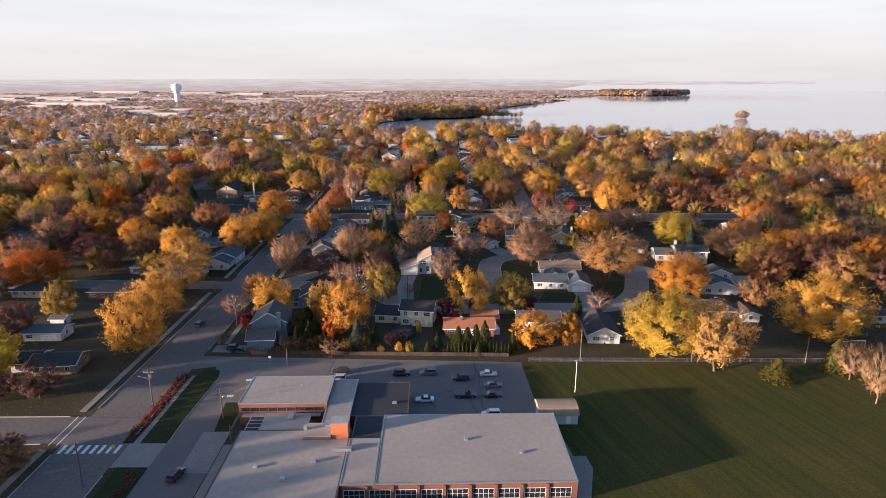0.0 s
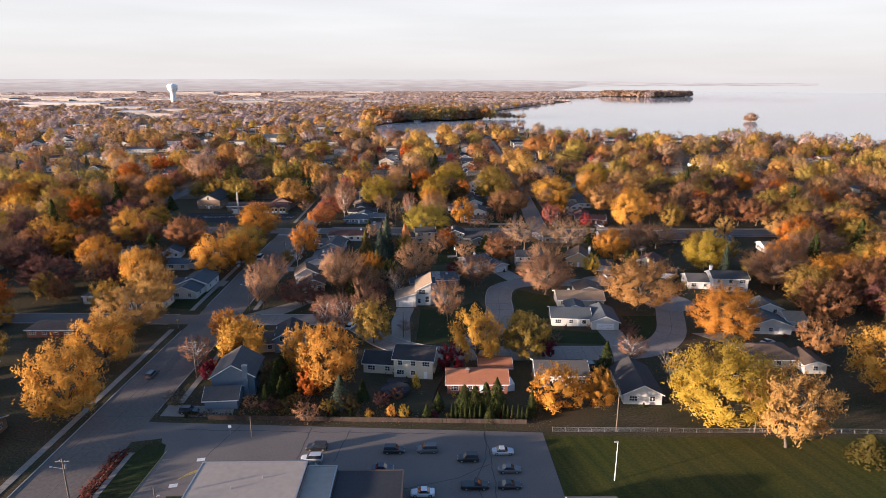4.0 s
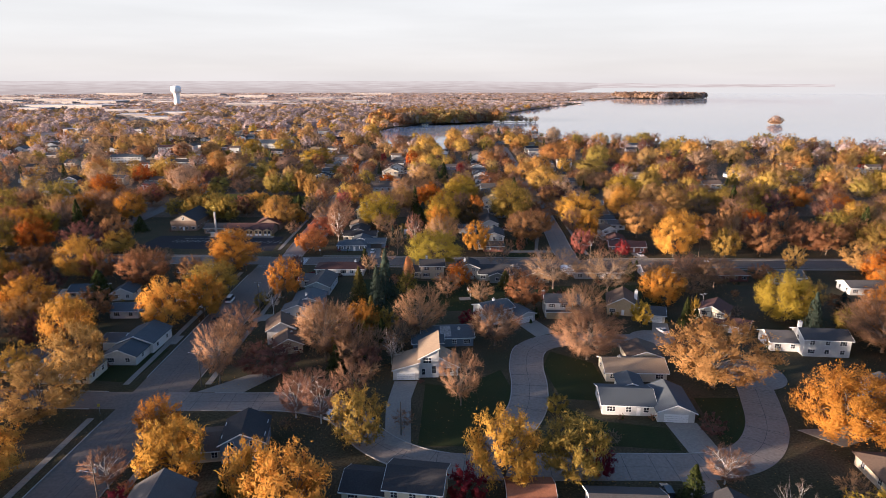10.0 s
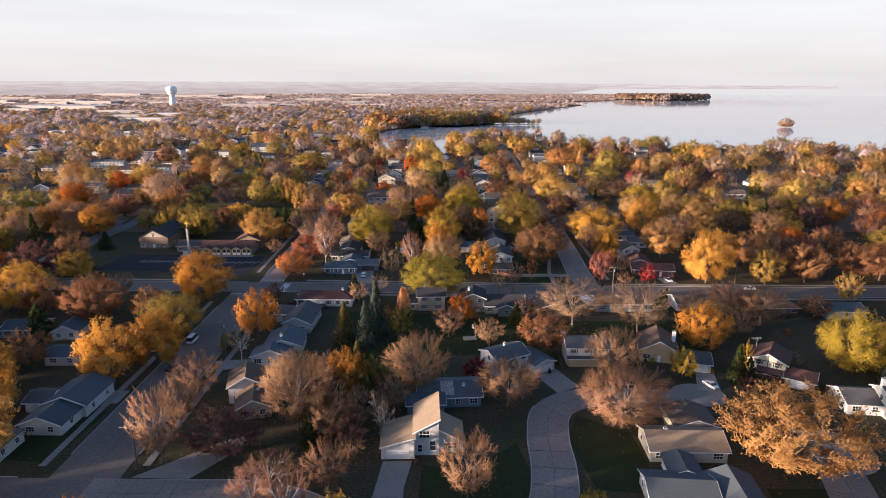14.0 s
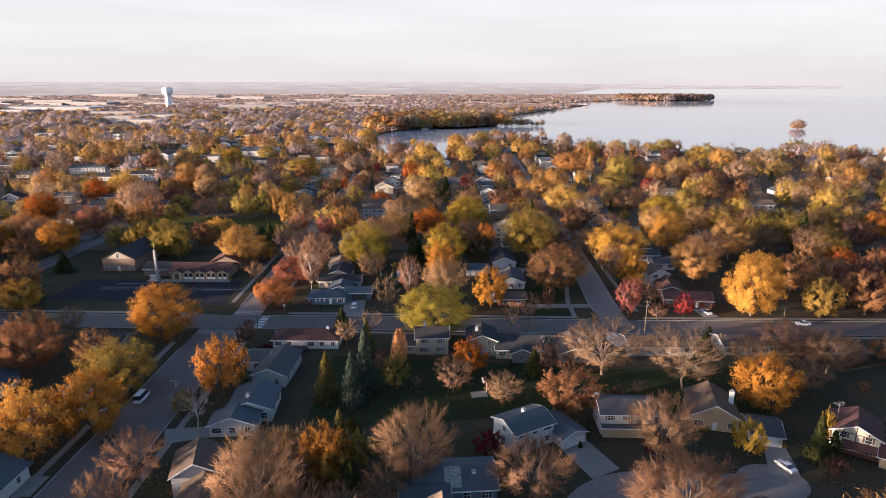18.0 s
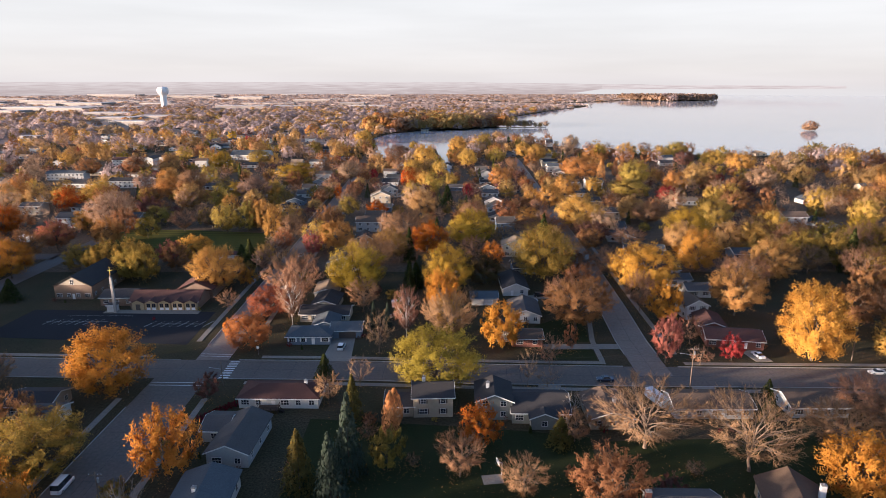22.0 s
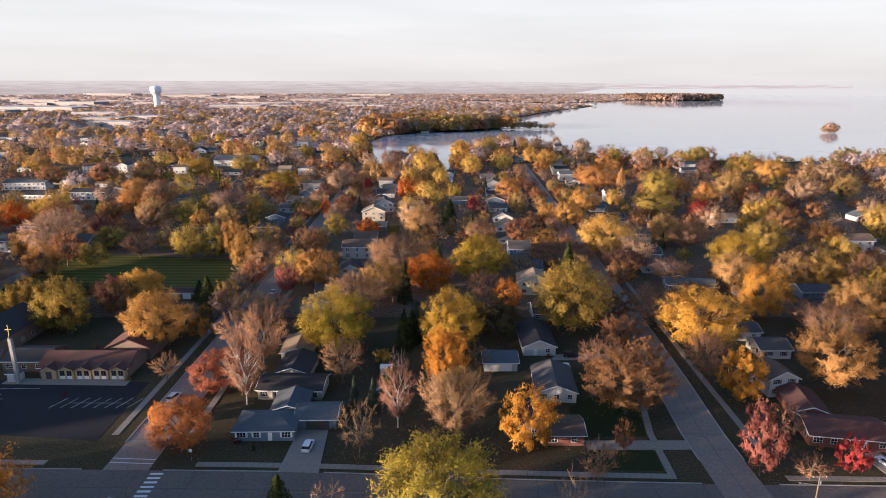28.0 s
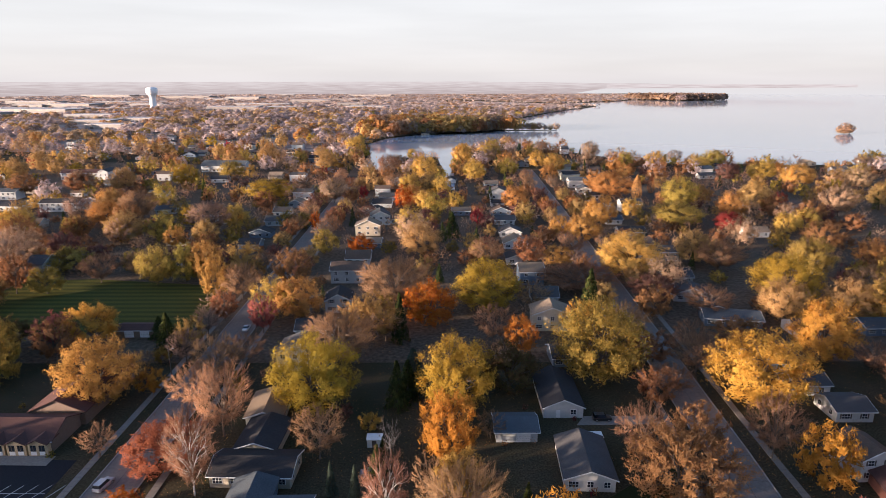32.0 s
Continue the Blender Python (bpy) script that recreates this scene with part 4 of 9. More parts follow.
# kind: leaf colours, build, low edge of the crown, bark, words
KINDS = {
    "gold": ((0.63, 0.37, 0.075), (0.50, 0.275, 0.06), "leafy", 0.055, BARK, "golden_tree", "tall golden-leaved broad tree in autumn"),
    "ochre": ((0.54, 0.335, 0.09), (0.43, 0.255, 0.07), "leafy", 0.055, BARK, "ochre_tree", "spreading autumn tree with ochre leaves"),
    "orange": ((0.56, 0.262, 0.05), (0.43, 0.19, 0.042), "leafy", 0.055, BARK, "orange_tree", "dense maple with orange autumn leaves"),
    "redorange": ((0.48, 0.11, 0.025), (0.40, 0.17, 0.03), "leafy", 0.055, BARK, "flame_tree", "flame red and orange autumn tree"),
    "rust": ((0.38, 0.19, 0.085), (0.30, 0.15, 0.075), "thin", 0.055, BARK, "rust_tree", "thinning autumn tree with rust-brown leaves"),
    "tan": ((0.48, 0.29, 0.10), (0.37, 0.22, 0.08), "thin", 0.055, BARK, "tan_tree", "tan-leaved thinning autumn tree with visible limbs"),
    "lime": ((0.50, 0.347, 0.055), (0.37, 0.252, 0.045), "leafy", 0.055, BARK, "yellow_green_tree", "yellow-green leafy tree turning in autumn"),
    "olive": ((0.27, 0.205, 0.055), (0.36, 0.23, 0.055), "leafy", 0.055, BARK, "olive_tree", "olive-green broad tree with gold edges"),
    "olivegold": ((0.42, 0.30, 0.045), (0.20, 0.18, 0.04), "leafy", 0.055, BARK, "olive_gold_tree", "olive and gold broad leafy tree"),
    # Darkened olive: the shade of these trees is put into the leaf colour.
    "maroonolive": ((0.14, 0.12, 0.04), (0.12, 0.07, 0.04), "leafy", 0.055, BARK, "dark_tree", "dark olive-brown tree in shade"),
    "red": ((0.40, 0.08, 0.06), (0.30, 0.06, 0.05), "leafy", 0.055, BARK, "red_tree", "small bright red autumn tree"),
    "pinkred": ((0.42, 0.15, 0.12), (0.33, 0.12, 0.09), "thin", 0.055, BARK, "pink_red_tree", "thinning autumn tree with pink-red leaves"),
    "crimson": ((0.20, 0.025, 0.03), (0.13, 0.02, 0.025), "leafy", 0.06, BARK, "crimson_shrub", "dark crimson bushy small tree"),
    "maroon": ((0.22, 0.11, 0.085), (0.16, 0.08, 0.065), "thin", 0.055, BARK, "maroon_tree", "maroon and brown thinning autumn tree"),
    "peach": ((0.52, 0.28, 0.12), (0.42, 0.20, 0.08), "column", 0.06, BARK, "columnar_tree", "narrow peach-coloured columnar tree"),
    "bare": ((0.44, 0.265, 0.15), (0.34, 0.20, 0.115), "twiggy", 0.09, SUNLIT_BARK, "bare_tree", "nearly leafless brown twiggy tree"),
    # Buff and mauve also help to pale the far bands, in place of haze.
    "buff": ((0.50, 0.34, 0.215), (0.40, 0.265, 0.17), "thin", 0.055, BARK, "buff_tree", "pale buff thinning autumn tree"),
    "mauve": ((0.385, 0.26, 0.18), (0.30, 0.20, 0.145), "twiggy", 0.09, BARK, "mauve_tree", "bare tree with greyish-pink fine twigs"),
    # Far trees: haze is painted into these pale mauve-grey leaf colours.
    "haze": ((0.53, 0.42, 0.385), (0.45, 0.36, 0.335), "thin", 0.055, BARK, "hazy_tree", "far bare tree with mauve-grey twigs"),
    "bigbare": ((0.45, 0.29, 0.17), (0.34, 0.21, 0.12), "naked", 0.18, SUNLIT_BARK, "leafless_tree", "leafless tree with pale spreading branches"),
    "pinkbare": ((0.34, 0.18, 0.115), (0.27, 0.15, 0.105), "twiggy", 0.09, BIRCH_BARK, "pinkish_birch", "pale-stemmed birch with pinkish-brown twigs"),
    "scarlet": ((0.40, 0.125, 0.075), (0.31, 0.10, 0.06), "leafy", 0.055, BARK, "scarlet_tree", "broad maple with deep red autumn leaves"),
    "copper": ((0.48, 0.225, 0.075), (0.38, 0.17, 0.06), "leafy", 0.055, BARK, "copper_tree", "broad maple with copper-orange leaves"),
    # Gold, orange, ochre and olive again, with haze mixed into the leaf colours.
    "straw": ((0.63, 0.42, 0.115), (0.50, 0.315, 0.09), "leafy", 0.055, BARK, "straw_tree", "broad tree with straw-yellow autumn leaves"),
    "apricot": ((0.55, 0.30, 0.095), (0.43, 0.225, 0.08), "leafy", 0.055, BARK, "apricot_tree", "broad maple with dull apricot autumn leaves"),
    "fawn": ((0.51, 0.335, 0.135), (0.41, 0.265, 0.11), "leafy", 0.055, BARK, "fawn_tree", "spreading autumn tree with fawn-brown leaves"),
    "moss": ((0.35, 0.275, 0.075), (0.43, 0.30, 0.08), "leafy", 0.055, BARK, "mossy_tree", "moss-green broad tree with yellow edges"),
    "green": ((0.385, 0.285, 0.052), (0.27, 0.21, 0.044), "leafy", 0.055, BARK, "green_tree", "broad leafy tree still mostly green"),
    "redtwig": ((0.235, 0.085, 0.065), (0.175, 0.065, 0.052), "thin", 0.05, BARK, "red_shrub", "dark red twiggy shrub"),
    "birch": ((0.40, 0.32, 0.25), (0.32, 0.25, 0.20), "naked", 0.16, BIRCH_BARK, "birch_tree", "bare birch tree with white bark"),
    "pine": ((0.045, 0.062, 0.022), (0.07, 0.075, 0.025), "conifer", 0.02, BARK, "evergreen", "dark green evergreen shaped like a cone"),
    "spruce": ((0.075, 0.095, 0.075), (0.05, 0.07, 0.05), "conifer", 0.02, BARK, "spruce_tree", "tall pointed blue-grey spruce tree"),
    "goldspruce": ((0.17, 0.13, 0.035), (0.09, 0.085, 0.03), "conifer", 0.03, BARK, "golden_conifer", "dark conifer with golden-brown tips"),
}
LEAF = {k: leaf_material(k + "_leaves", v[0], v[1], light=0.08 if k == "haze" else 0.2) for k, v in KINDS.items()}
protos = {}


def proto(kind, variant, big=1):
    """Crown and trunk meshes of one unit tree."""
    key = (kind, variant, big)
    if key in protos:
        return protos[key]
    rng = np.random.default_rng(sum(map(ord, kind)) * 13 + variant + 50 * big)
    build, low, bark = KINDS[kind][2:5]
    many, leaf, branches, twigs = ((2100, 0.031, 40, 8), (5000, 0.0208, 70, 10), (8600, 0.0164, 96, 12), (18000, 0.0114, 140, 15), (380, 0.062, 14, 4))[big]
    if build in ("leafy", "thin", "twiggy", "naked"):
        low = {"leafy": 0.07, "thin": 0.11, "twiggy": 0.13, "naked": 0.16}[build] * (0.4 if big == 4 else 1)
        vase = {"leafy": 0.35, "thin": 0.8, "twiggy": 1.0, "naked": 1.0}[build]
        if build == "twiggy" and big < 4:
            bones = skeleton(rng, int(branches * 1.5), int(twigs * 1.4), low, vase, 0.145, 0.30)
        else:
            bones = skeleton(rng, branches, twigs, low, vase, 0.12 if big < 3 else 0.10)
        tw = bones[4]
        wire = (0.0046, 0.0036, 0.0028, 0.0023, 0.006)[big]
        if build == "leafy":
            v, f, s = joined(twig_leaves(rng, tw, many, leaf, low, 0.022))
        elif build == "thin":
            v, f, s = joined(twig_leaves(rng, tw, int(many * 0.8), leaf * 0.92, low, 0.014), twig_slivers(rng, tw, wire, 1, low))
        elif build == "twiggy":
            v, f, s = joined(twig_leaves(rng, tw, int(many * 0.25), leaf * 0.5, low, 0.012), twig_slivers(rng, tw, wire * 0.72, 3, low))
        else:
            v, f, s = joined(twig_slivers(rng, tw, wire * 0.7, 3, low))
        trunk = limb_mesh(rng, "trunk", bones, low, bark, 0.016 if build != "naked" else 0.015)
    elif build == "column":
        n = 1400
        z = rng.uniform(low, 1, n)
        w = 0.5 * np.sin(np.clip((z - low) / (1 - low), 0, 1) ** 0.6 * math.pi) ** 0.6
        a = rng.uniform(0, 2 * math.pi, n)
        d = np.stack([np.cos(a), np.sin(a), 0.4 + 0 * a], 1)
        p = np.stack([np.cos(a) * w, np.sin(a) * w, z], 1) * rng.uniform(0.75, 1.05, (n, 1)) ** np.array([1, 1, 0])
        v, f, s = leaf_quads(rng, p, d, 0.03)
        trunk = numpy_mesh("trunk", *cone_trunk(), bark)
    else:
        V, D = [], []
        tiers = 15
        for i in range(tiers):
            z = low + 0.03 + (1 - low - 0.05) * i / tiers
            r = 0.5 * (1 - i / tiers) ** 0.85 + 0.015
            for j in range(int(16 + 60 * r)):
                a = rng.uniform(0, 2 * math.pi)
                for s in (0.45, 0.75, 1.0):
                    rr = r * s * rng.uniform(0.85, 1.12)
                    V.append((math.cos(a) * rr, math.sin(a) * rr, z + 0.05 - 0.06 * s + rng.normal(0, 0.012)))
                    D.append((math.cos(a) * 0.5, math.sin(a) * 0.5, 0.9))
        V, D = np.array(V), np.array(D)
        if big == 4:
            V, D = V[::3], D[::3]
        v, f, s = leaf_quads(rng, V, D, 0.055 if big == 4 else 0.034, -0.3)
        trunk = numpy_mesh("trunk", *cone_trunk(), bark)
    protos[key] = (numpy_mesh("crown", v, f, LEAF[kind], s), trunk)
    return protos[key]


def cone_trunk():
    V = [(0.02 * math.cos(2 * math.pi * i / 6) * s, 0.02 * math.sin(2 * math.pi * i / 6) * s, z) for z, s in ((-0.02, 1.3), (0.9, 0.2)) for i in range(6)]
    return np.array(V), np.array([(i, (i + 1) % 6, 6 + (i + 1) % 6, 6 + i) for i in range(6)])


stands = []


HAZED_KIND = {"gold": "straw", "orange": "apricot", "ochre": "fawn", "olive": "moss", "tan": "fawn"}  # duller copies towards the lake: haze put into the leaf colours


def tree(kind, x, y, h, w):
    kind = HAZED_KIND.get(kind, kind) if y > 465 else kind
    *_, name, label = KINDS[kind]
    h *= 0.93
    crown, trunk = proto(kind, R.randrange(2), 0 if w < 8 else 1 if w < 13.5 else 2 if w < 18 else 3)
    t = thing(name, Matrix.LocRotScale((x, y, 0), Euler((0, 0, R.uniform(0, 6.28))), (w * 1.06, w * 1.06, h)), label, "tree")
    part("trunk", trunk, None, t)
    part("crown", crown, None, t)
    stands.append((x, y, w))

# ---- houses ----
taken = []
cache = {}


def frame_mesh(w, h, bars):
    key = ("frame", w, h, bars)
    if key not in cache:
        bm = bmesh.new()
        e, t = 0.09, 0.035
        xs, solid = [-w / 2 - e, -w / 2], [True]
        for i in range(bars):
            c = -w / 2 + w * (i + 1) / (bars + 1)
            xs += [c - t, c + t]
            solid += [False, True]
        xs += [w / 2, w / 2 + e]
        solid += [False, True]
        zs, tall = [-e, 0, h * 0.5 - t, h * 0.5 + t, h, h + e], [True, False, True, False, True]
        grid = [[[bm.verts.new((x, y, z)) for z in zs] for x in xs] for y in (-0.05, 0.04)]
        for i in range(len(solid)):
            for j in range(5):
                if solid[i] or tall[j]:
                    q = ((i, j), (i + 1, j), (i + 1, j + 1), (i, j + 1))
                    bm.faces.new([grid[0][u][v] for u, v in q])
                    bm.faces.new([grid[1][u][v] for u, v in q][::-1])
        for u, v in [((0, 0), (len(xs) - 1, 0)), ((len(xs) - 1, 0), (len(xs) - 1, 5)), ((len(xs) - 1, 5), (0, 5)), ((0, 5), (0, 0))]:
            steps = max(abs(v[0] - u[0]), abs(v[1] - u[1]))
            for k in range(steps):
                a0 = (u[0] + (v[0] - u[0]) * k // steps, u[1] + (v[1] - u[1]) * k // steps)
                a1 = (u[0] + (v[0] - u[0]) * (k + 1) // steps, u[1] + (v[1] - u[1]) * (k + 1) // steps)
                bm.faces.new((grid[0][a0[0]][a0[1]], grid[1][a0[0]][a0[1]], grid[1][a1[0]][a1[1]], grid[0][a1[0]][a1[1]]))
        bmesh.ops.delete(bm, geom=[v for v in bm.verts if not v.link_faces], context="VERTS")
        cache[key] = mesh_of("window", bm, TRIM)
    return cache[key]


def pane_mesh(w, h):
    key = ("pane", w, h)
    if key not in cache:
        cache[key] = mesh_of("pane", boxed(-w / 2, w / 2, -0.012, 0.03, 0, h), GLASS)
    return cache[key]


def window(parent, x, y, z, w=1.3, h=1.2, turn=0, bars=1, shutters=None):
    m = pose(x, y, z, 0, 0, turn)
    win = part("window", frame_mesh(w, h, bars), None, parent, "", m)
    part("pane", pane_mesh(w, h), None, win)
    if shutters:
        for s in (-1, 1):
            c = s * (w / 2 + 0.28)
            part("shutter", boxed(c - 0.17, c + 0.17, -0.06, 0, 0, h), shutters, win)


def leafed(parent, x, y, wide=0.95, high=2.05, turn=0, mat=None):
    d = part("door", boxed(-wide / 2, wide / 2, -0.05, 0.02, 0.05, high), mat or TRIM, parent, "", pose(x, y, 0.1, 0, 0, turn))
    part("knob", boxed(wide / 2 - 0.14, wide / 2 - 0.08, -0.1, -0.05, 1.0, 1.06), METAL, d)


def garage(parent, x, y, wide=4.8, turn=0, mat=None):
    g = part("garage_door", boxed(-wide / 2, wide / 2, -0.04, 0.02, 0.02, 2.15), mat or TRIM, parent, "", pose(x, y, 0.02, 0, 0, turn))
    for i in range(3):
        part("panel_groove", boxed(-wide / 2 + 0.04, wide / 2 - 0.04, -0.044, -0.03, 0.5 + i * 0.53, 0.53 + i * 0.53), DARK_TRIM, g)


def block(parent, x0, y0, w, d, h, ridge="x", wall="white", roof="grey", slope=0.34, floors=1, doors=(), cars=(), wins=True, fascia=True, over=0.5, brick_base=None, shutters=None, chimney=None, sides=True):
    """One wing: front wall on y0, centred on x0, reaching back by d."""
    W, RF = WALLS[wall], ROOFS[roof]
    xa, xb, ya, yb = x0 - w / 2, x0 + w / 2, y0, y0 + d
    bm = bmesh.new()
    th = 0.2
    if ridge == "hip":
        box(bm, xa, xb, ya, yb, -0.3, h)
        part("wall", bm, W, parent)
        bm = bmesh.new()
        rise = slope * min(w, d) / 2
        o = over
        eave = [bm.verts.new(p) for p in ((xa - o, ya - o, h), (xb + o, ya - o, h), (xb + o, yb + o, h), (xa - o, yb + o, h))]
        low = [bm.verts.new((v.co.x, v.co.y, h - th)) for v in eave]
        if w >= d:
            a, b = bm.verts.new((xa + d / 2, (ya + yb) / 2, h + rise)), bm.verts.new((xb - d / 2, (ya + yb) / 2, h + rise))
            fs = ((eave[0], eave[1], b, a), (eave[1], eave[2], b), (eave[2], eave[3], a, b), (eave[3], eave[0], a))
        else:
            a, b = bm.verts.new((x0, ya + w / 2, h + rise)), bm.verts.new((x0, yb - w / 2, h + rise))
            fs = ((eave[0], eave[1], a), (eave[1], eave[2], b, a), (eave[2], eave[3], b), (eave[3], eave[0], a, b))
        for f in fs:
            bm.faces.new(f)
        for i in range(4):
            bm.faces.new((low[i], low[(i + 1) % 4], eave[(i + 1) % 4], eave[i]))
        bm.faces.new(low[::-1])
        part("roof", bm, RF, parent)
        if fascia:
            part("gutter", boxed(xa - o - 0.05, xb + o + 0.05, ya - o - 0.08, ya - o - 0.004, h - th - 0.02, h - 0.02), TRIM, parent)
    elif ridge == "flat":
        box(bm, xa, xb, ya, yb, -0.3, h)
        part("wall", bm, W, parent)
        part("roof", boxed(xa - 0.3, xb + 0.3, ya - 0.3, yb + 0.3, h + 0.004, h + 0.25), RF, parent)
        part("gutter", boxed(xa - 0.34, xb + 0.34, ya - 0.36, ya - 0.304, h - 0.02, h + 0.27), TRIM, parent)
    else:
        span = d if ridge == "x" else w
        rise = slope * span / 2
        if ridge == "x":
            prof = [(ya, -0.3), (yb, -0.3), (yb, h), ((ya + yb) / 2, h + rise), (ya, h)]
            at = lambda s, p: (s, p[0], p[1])
            s0, s1, c0, half = xa, xb, (ya + yb) / 2, d / 2
        else:
            prof = [(xa, -0.3), (xb, -0.3), (xb, h), (x0, h + rise), (xa, h)]
            at = lambda s, p: (p[0], s, p[1])
            s0, s1, c0, half = ya, yb, x0, w / 2
        A, B = [bm.verts.new(at(s0, p)) for p in prof], [bm.verts.new(at(s1, p)) for p in prof]
        bm.faces.new(A)
        bm.faces.new(B[::-1])
        for i in range(5):
            j = (i + 1) % 5
            bm.faces.new((A[i], B[i], B[j], A[j]))
        bmesh.ops.recalc_face_normals(bm, faces=bm.faces)
        part("wall", bm, W, parent)
        o = over
        bm = bmesh.new()
        pr = [(c0 - half - o, h - slope * o + 0.02), (c0, h + rise + 0.02), (c0 + half + o, h - slope * o + 0.02)]
        pr = pr + [(c, z + th) for c, z in reversed(pr)]
        A, B = [bm.verts.new(at(s0 - o, p)) for p in pr], [bm.verts.new(at(s1 + o, p)) for p in pr]
        for i in range(6):
            j = (i + 1) % 6
            bm.faces.new((A[i], B[i], B[j], A[j]))
        for q in ((0, 1, 4, 5), (1, 2, 3, 4)):
            bm.faces.new([A[i] for i in q])
            bm.faces.new([B[i] for i in q][::-1])
        bmesh.ops.recalc_face_normals(bm, faces=bm.faces)
        part("roof", bm, RF, parent)
        if ridge == "x":
            part("gutter", boxed(s0 - o, s1 + o, pr[0][0] - 0.10, pr[0][0] - 0.004, pr[0][1] - 0.02, pr[0][1] + th - 0.02), TRIM, parent)
        if fascia:
            for s in ((s0 - o - 0.06, s0 - o - 0.004), (s1 + o + 0.004, s1 + o + 0.06)) if ridge == "x" else ((s0 - o - 0.06, s0 - o - 0.004),):
                bm = bmesh.new()
                q = [(c, z - 0.06) for c, z in pr[:3]] + [(c, z + 0.015) for c, z in pr[3:]]
                va, vb = [bm.verts.new(at(s[0], p)) for p in q], [bm.verts.new(at(s[1], p)) for p in q]
                for k in ((0, 1, 4, 5), (1, 2, 3, 4)):
                    bm.faces.new([va[i] for i in k])
                    bm.faces.new([vb[i] for i in k][::-1])
                for i in range(6):
                    bm.faces.new((va[i], va[(i + 1) % 6], vb[(i + 1) % 6], vb[i]))
                bmesh.ops.recalc_face_normals(bm, faces=bm.faces)
                part("bargeboard", bm, TRIM, parent)
    busy = [(c, 1.0) for c in doors] + [(c, ww / 2 + 0.5) for c, ww in cars]
    for c in doors:
        leafed(parent, c, ya)
    for c, ww in cars:
        garage(parent, c, ya, ww)
    if wins:
        for fl in range(floors):
            z = 1.0 + fl * 2.75
            k = max(1, int(w / 3.3))
            for i in range(k):
                c = xa + w * (i + 0.5) / k
                if fl == 0 and any(abs(c - b) < g + 0.7 for b, g in busy):
                    continue
                wide = 1.9 if (i + fl) % 3 == 0 and w > 8 else 1.2
                window(parent, c, ya, z, wide, 1.25, 0, 2 if wide > 1.5 else 1, shutters)
            if sides:
                for turn, xs in ((-90, xa), (90, xb)):
                    for i in range(max(1, int(d / 4.5))):
                        window(parent, xs, ya + d * (i + 0.5) / max(1, int(d / 4.5)), z, 1.1, 1.2, turn)
    if chimney:
        cx, cy, cw, ch, cm = chimney
        c = part("chimney", boxed(cx - cw / 2, cx + cw / 2, cy - 0.4, cy + 0.4, 0.0 if cy <= ya else h - 0.3, ch, bevel=0.03), cm, parent)
        part("cap", boxed(cx - cw / 2 - 0.06, cx + cw / 2 + 0.06, cy - 0.46, cy + 0.46, ch + 0.004, ch + 0.12), KERB, c)
        part("flue", tubed((cx, cy, ch + 0.124), (cx, cy, ch + 0.45), 0.13), METAL, c)


def vent(parent, x, y, z):
    part("roof_vent", tubed((x, y, z - 0.2), (x, y, z + 0.45), 0.09, n=6), METAL, parent)


def house(x, y, rot, label, blocks, name="house", category="house", group="houses of the neighbourhood"):
    h = thing(name, pose(x, y, 0, 0, 0, rot), label, category, group)
    r = radians(rot)
    for b in blocks:
        block(h, *b[:5], **b[5])
        cx, cy = b[0], b[1] + b[3] / 2
        taken.append((x + cx * math.cos(r) - cy * math.sin(r), y + cx * math.sin(r) + cy * math.cos(r), max(b[2], b[3]) / 2 + 0.5))
    return h


def o(**k):
    return k


house(-53.6, 175.4, 4, "two-storey blue-grey house with a white chimney and attached garage", [
    (0, 0, 10.6, 11, 5.5, o(ridge="y", wall="blue", roof="grey", slope=0.6, floors=2, wins=False, chimney=(3.2, -0.35, 1.3, 8.6, WALLS["blue"]))),
    (-1.6, -6.4, 7.8, 6.2, 2.7, o(ridge="x", wall="blue", roof="grey", slope=0.6, wins=False))])
house(-8.2, 184.3, -9, "white two-storey house with dark grey roof and low wing", [
    (0, 0, 10.6, 9, 5.5, o(ridge="x", wall="cream", roof="dark", floors=2, doors=(3.4,), slope=0.42)),
    (-9.7, 1.5, 9, 8, 2.9, o(ridge="x", wall="cream", roof="dark", slope=0.45))])
house(8.6, 175.6, -1, "low brick ranch house with rust-brown roof", [
    (0, 0, 15.5, 9, 2.8, o(ridge="x", wall="brick", roof="rust", slope=0.4, doors=(1,), chimney=(-2.5, 3.5, 0.9, 5.2, BRICK))),
    (5.4, 9.4, 8.5, 7, 2.6, o(ridge="x", wall="brick", roof="rust", wins=False))])
house(31, 178.5, -3, "white house with tall end wall and grey roof", [
    (0, 0, 13.5, 9, 3.6, o(ridge="x", wall="white", roof="grey", slope=0.42))])
house(49.3, 169.4, -4, "grey-roofed white gabled house on the field edge", [
    (0, 0, 9.4, 15.5, 2.9, o(ridge="y", wall="white", roof="dark", slope=0.5, brick_base=BRICK))])
house(43.8, 219.6, -5, "white ranch house with slate-blue roof and double garage", [
    (-1.2, 0, 12.5, 10, 2.8, o(ridge="x", wall="white", roof="blue", slope=0.36, doors=(1.2,))),
    (9.4, -2.4, 8.6, 12.5, 2.8, o(ridge="y", wall="white", roof="blue", slope=0.42, cars=((9.4, 5.6),), wins=False)),
    (1.5, 9.6, 6, 6.5, 2.7, o(ridge="y", wall="white", roof="blue", wins=False))])
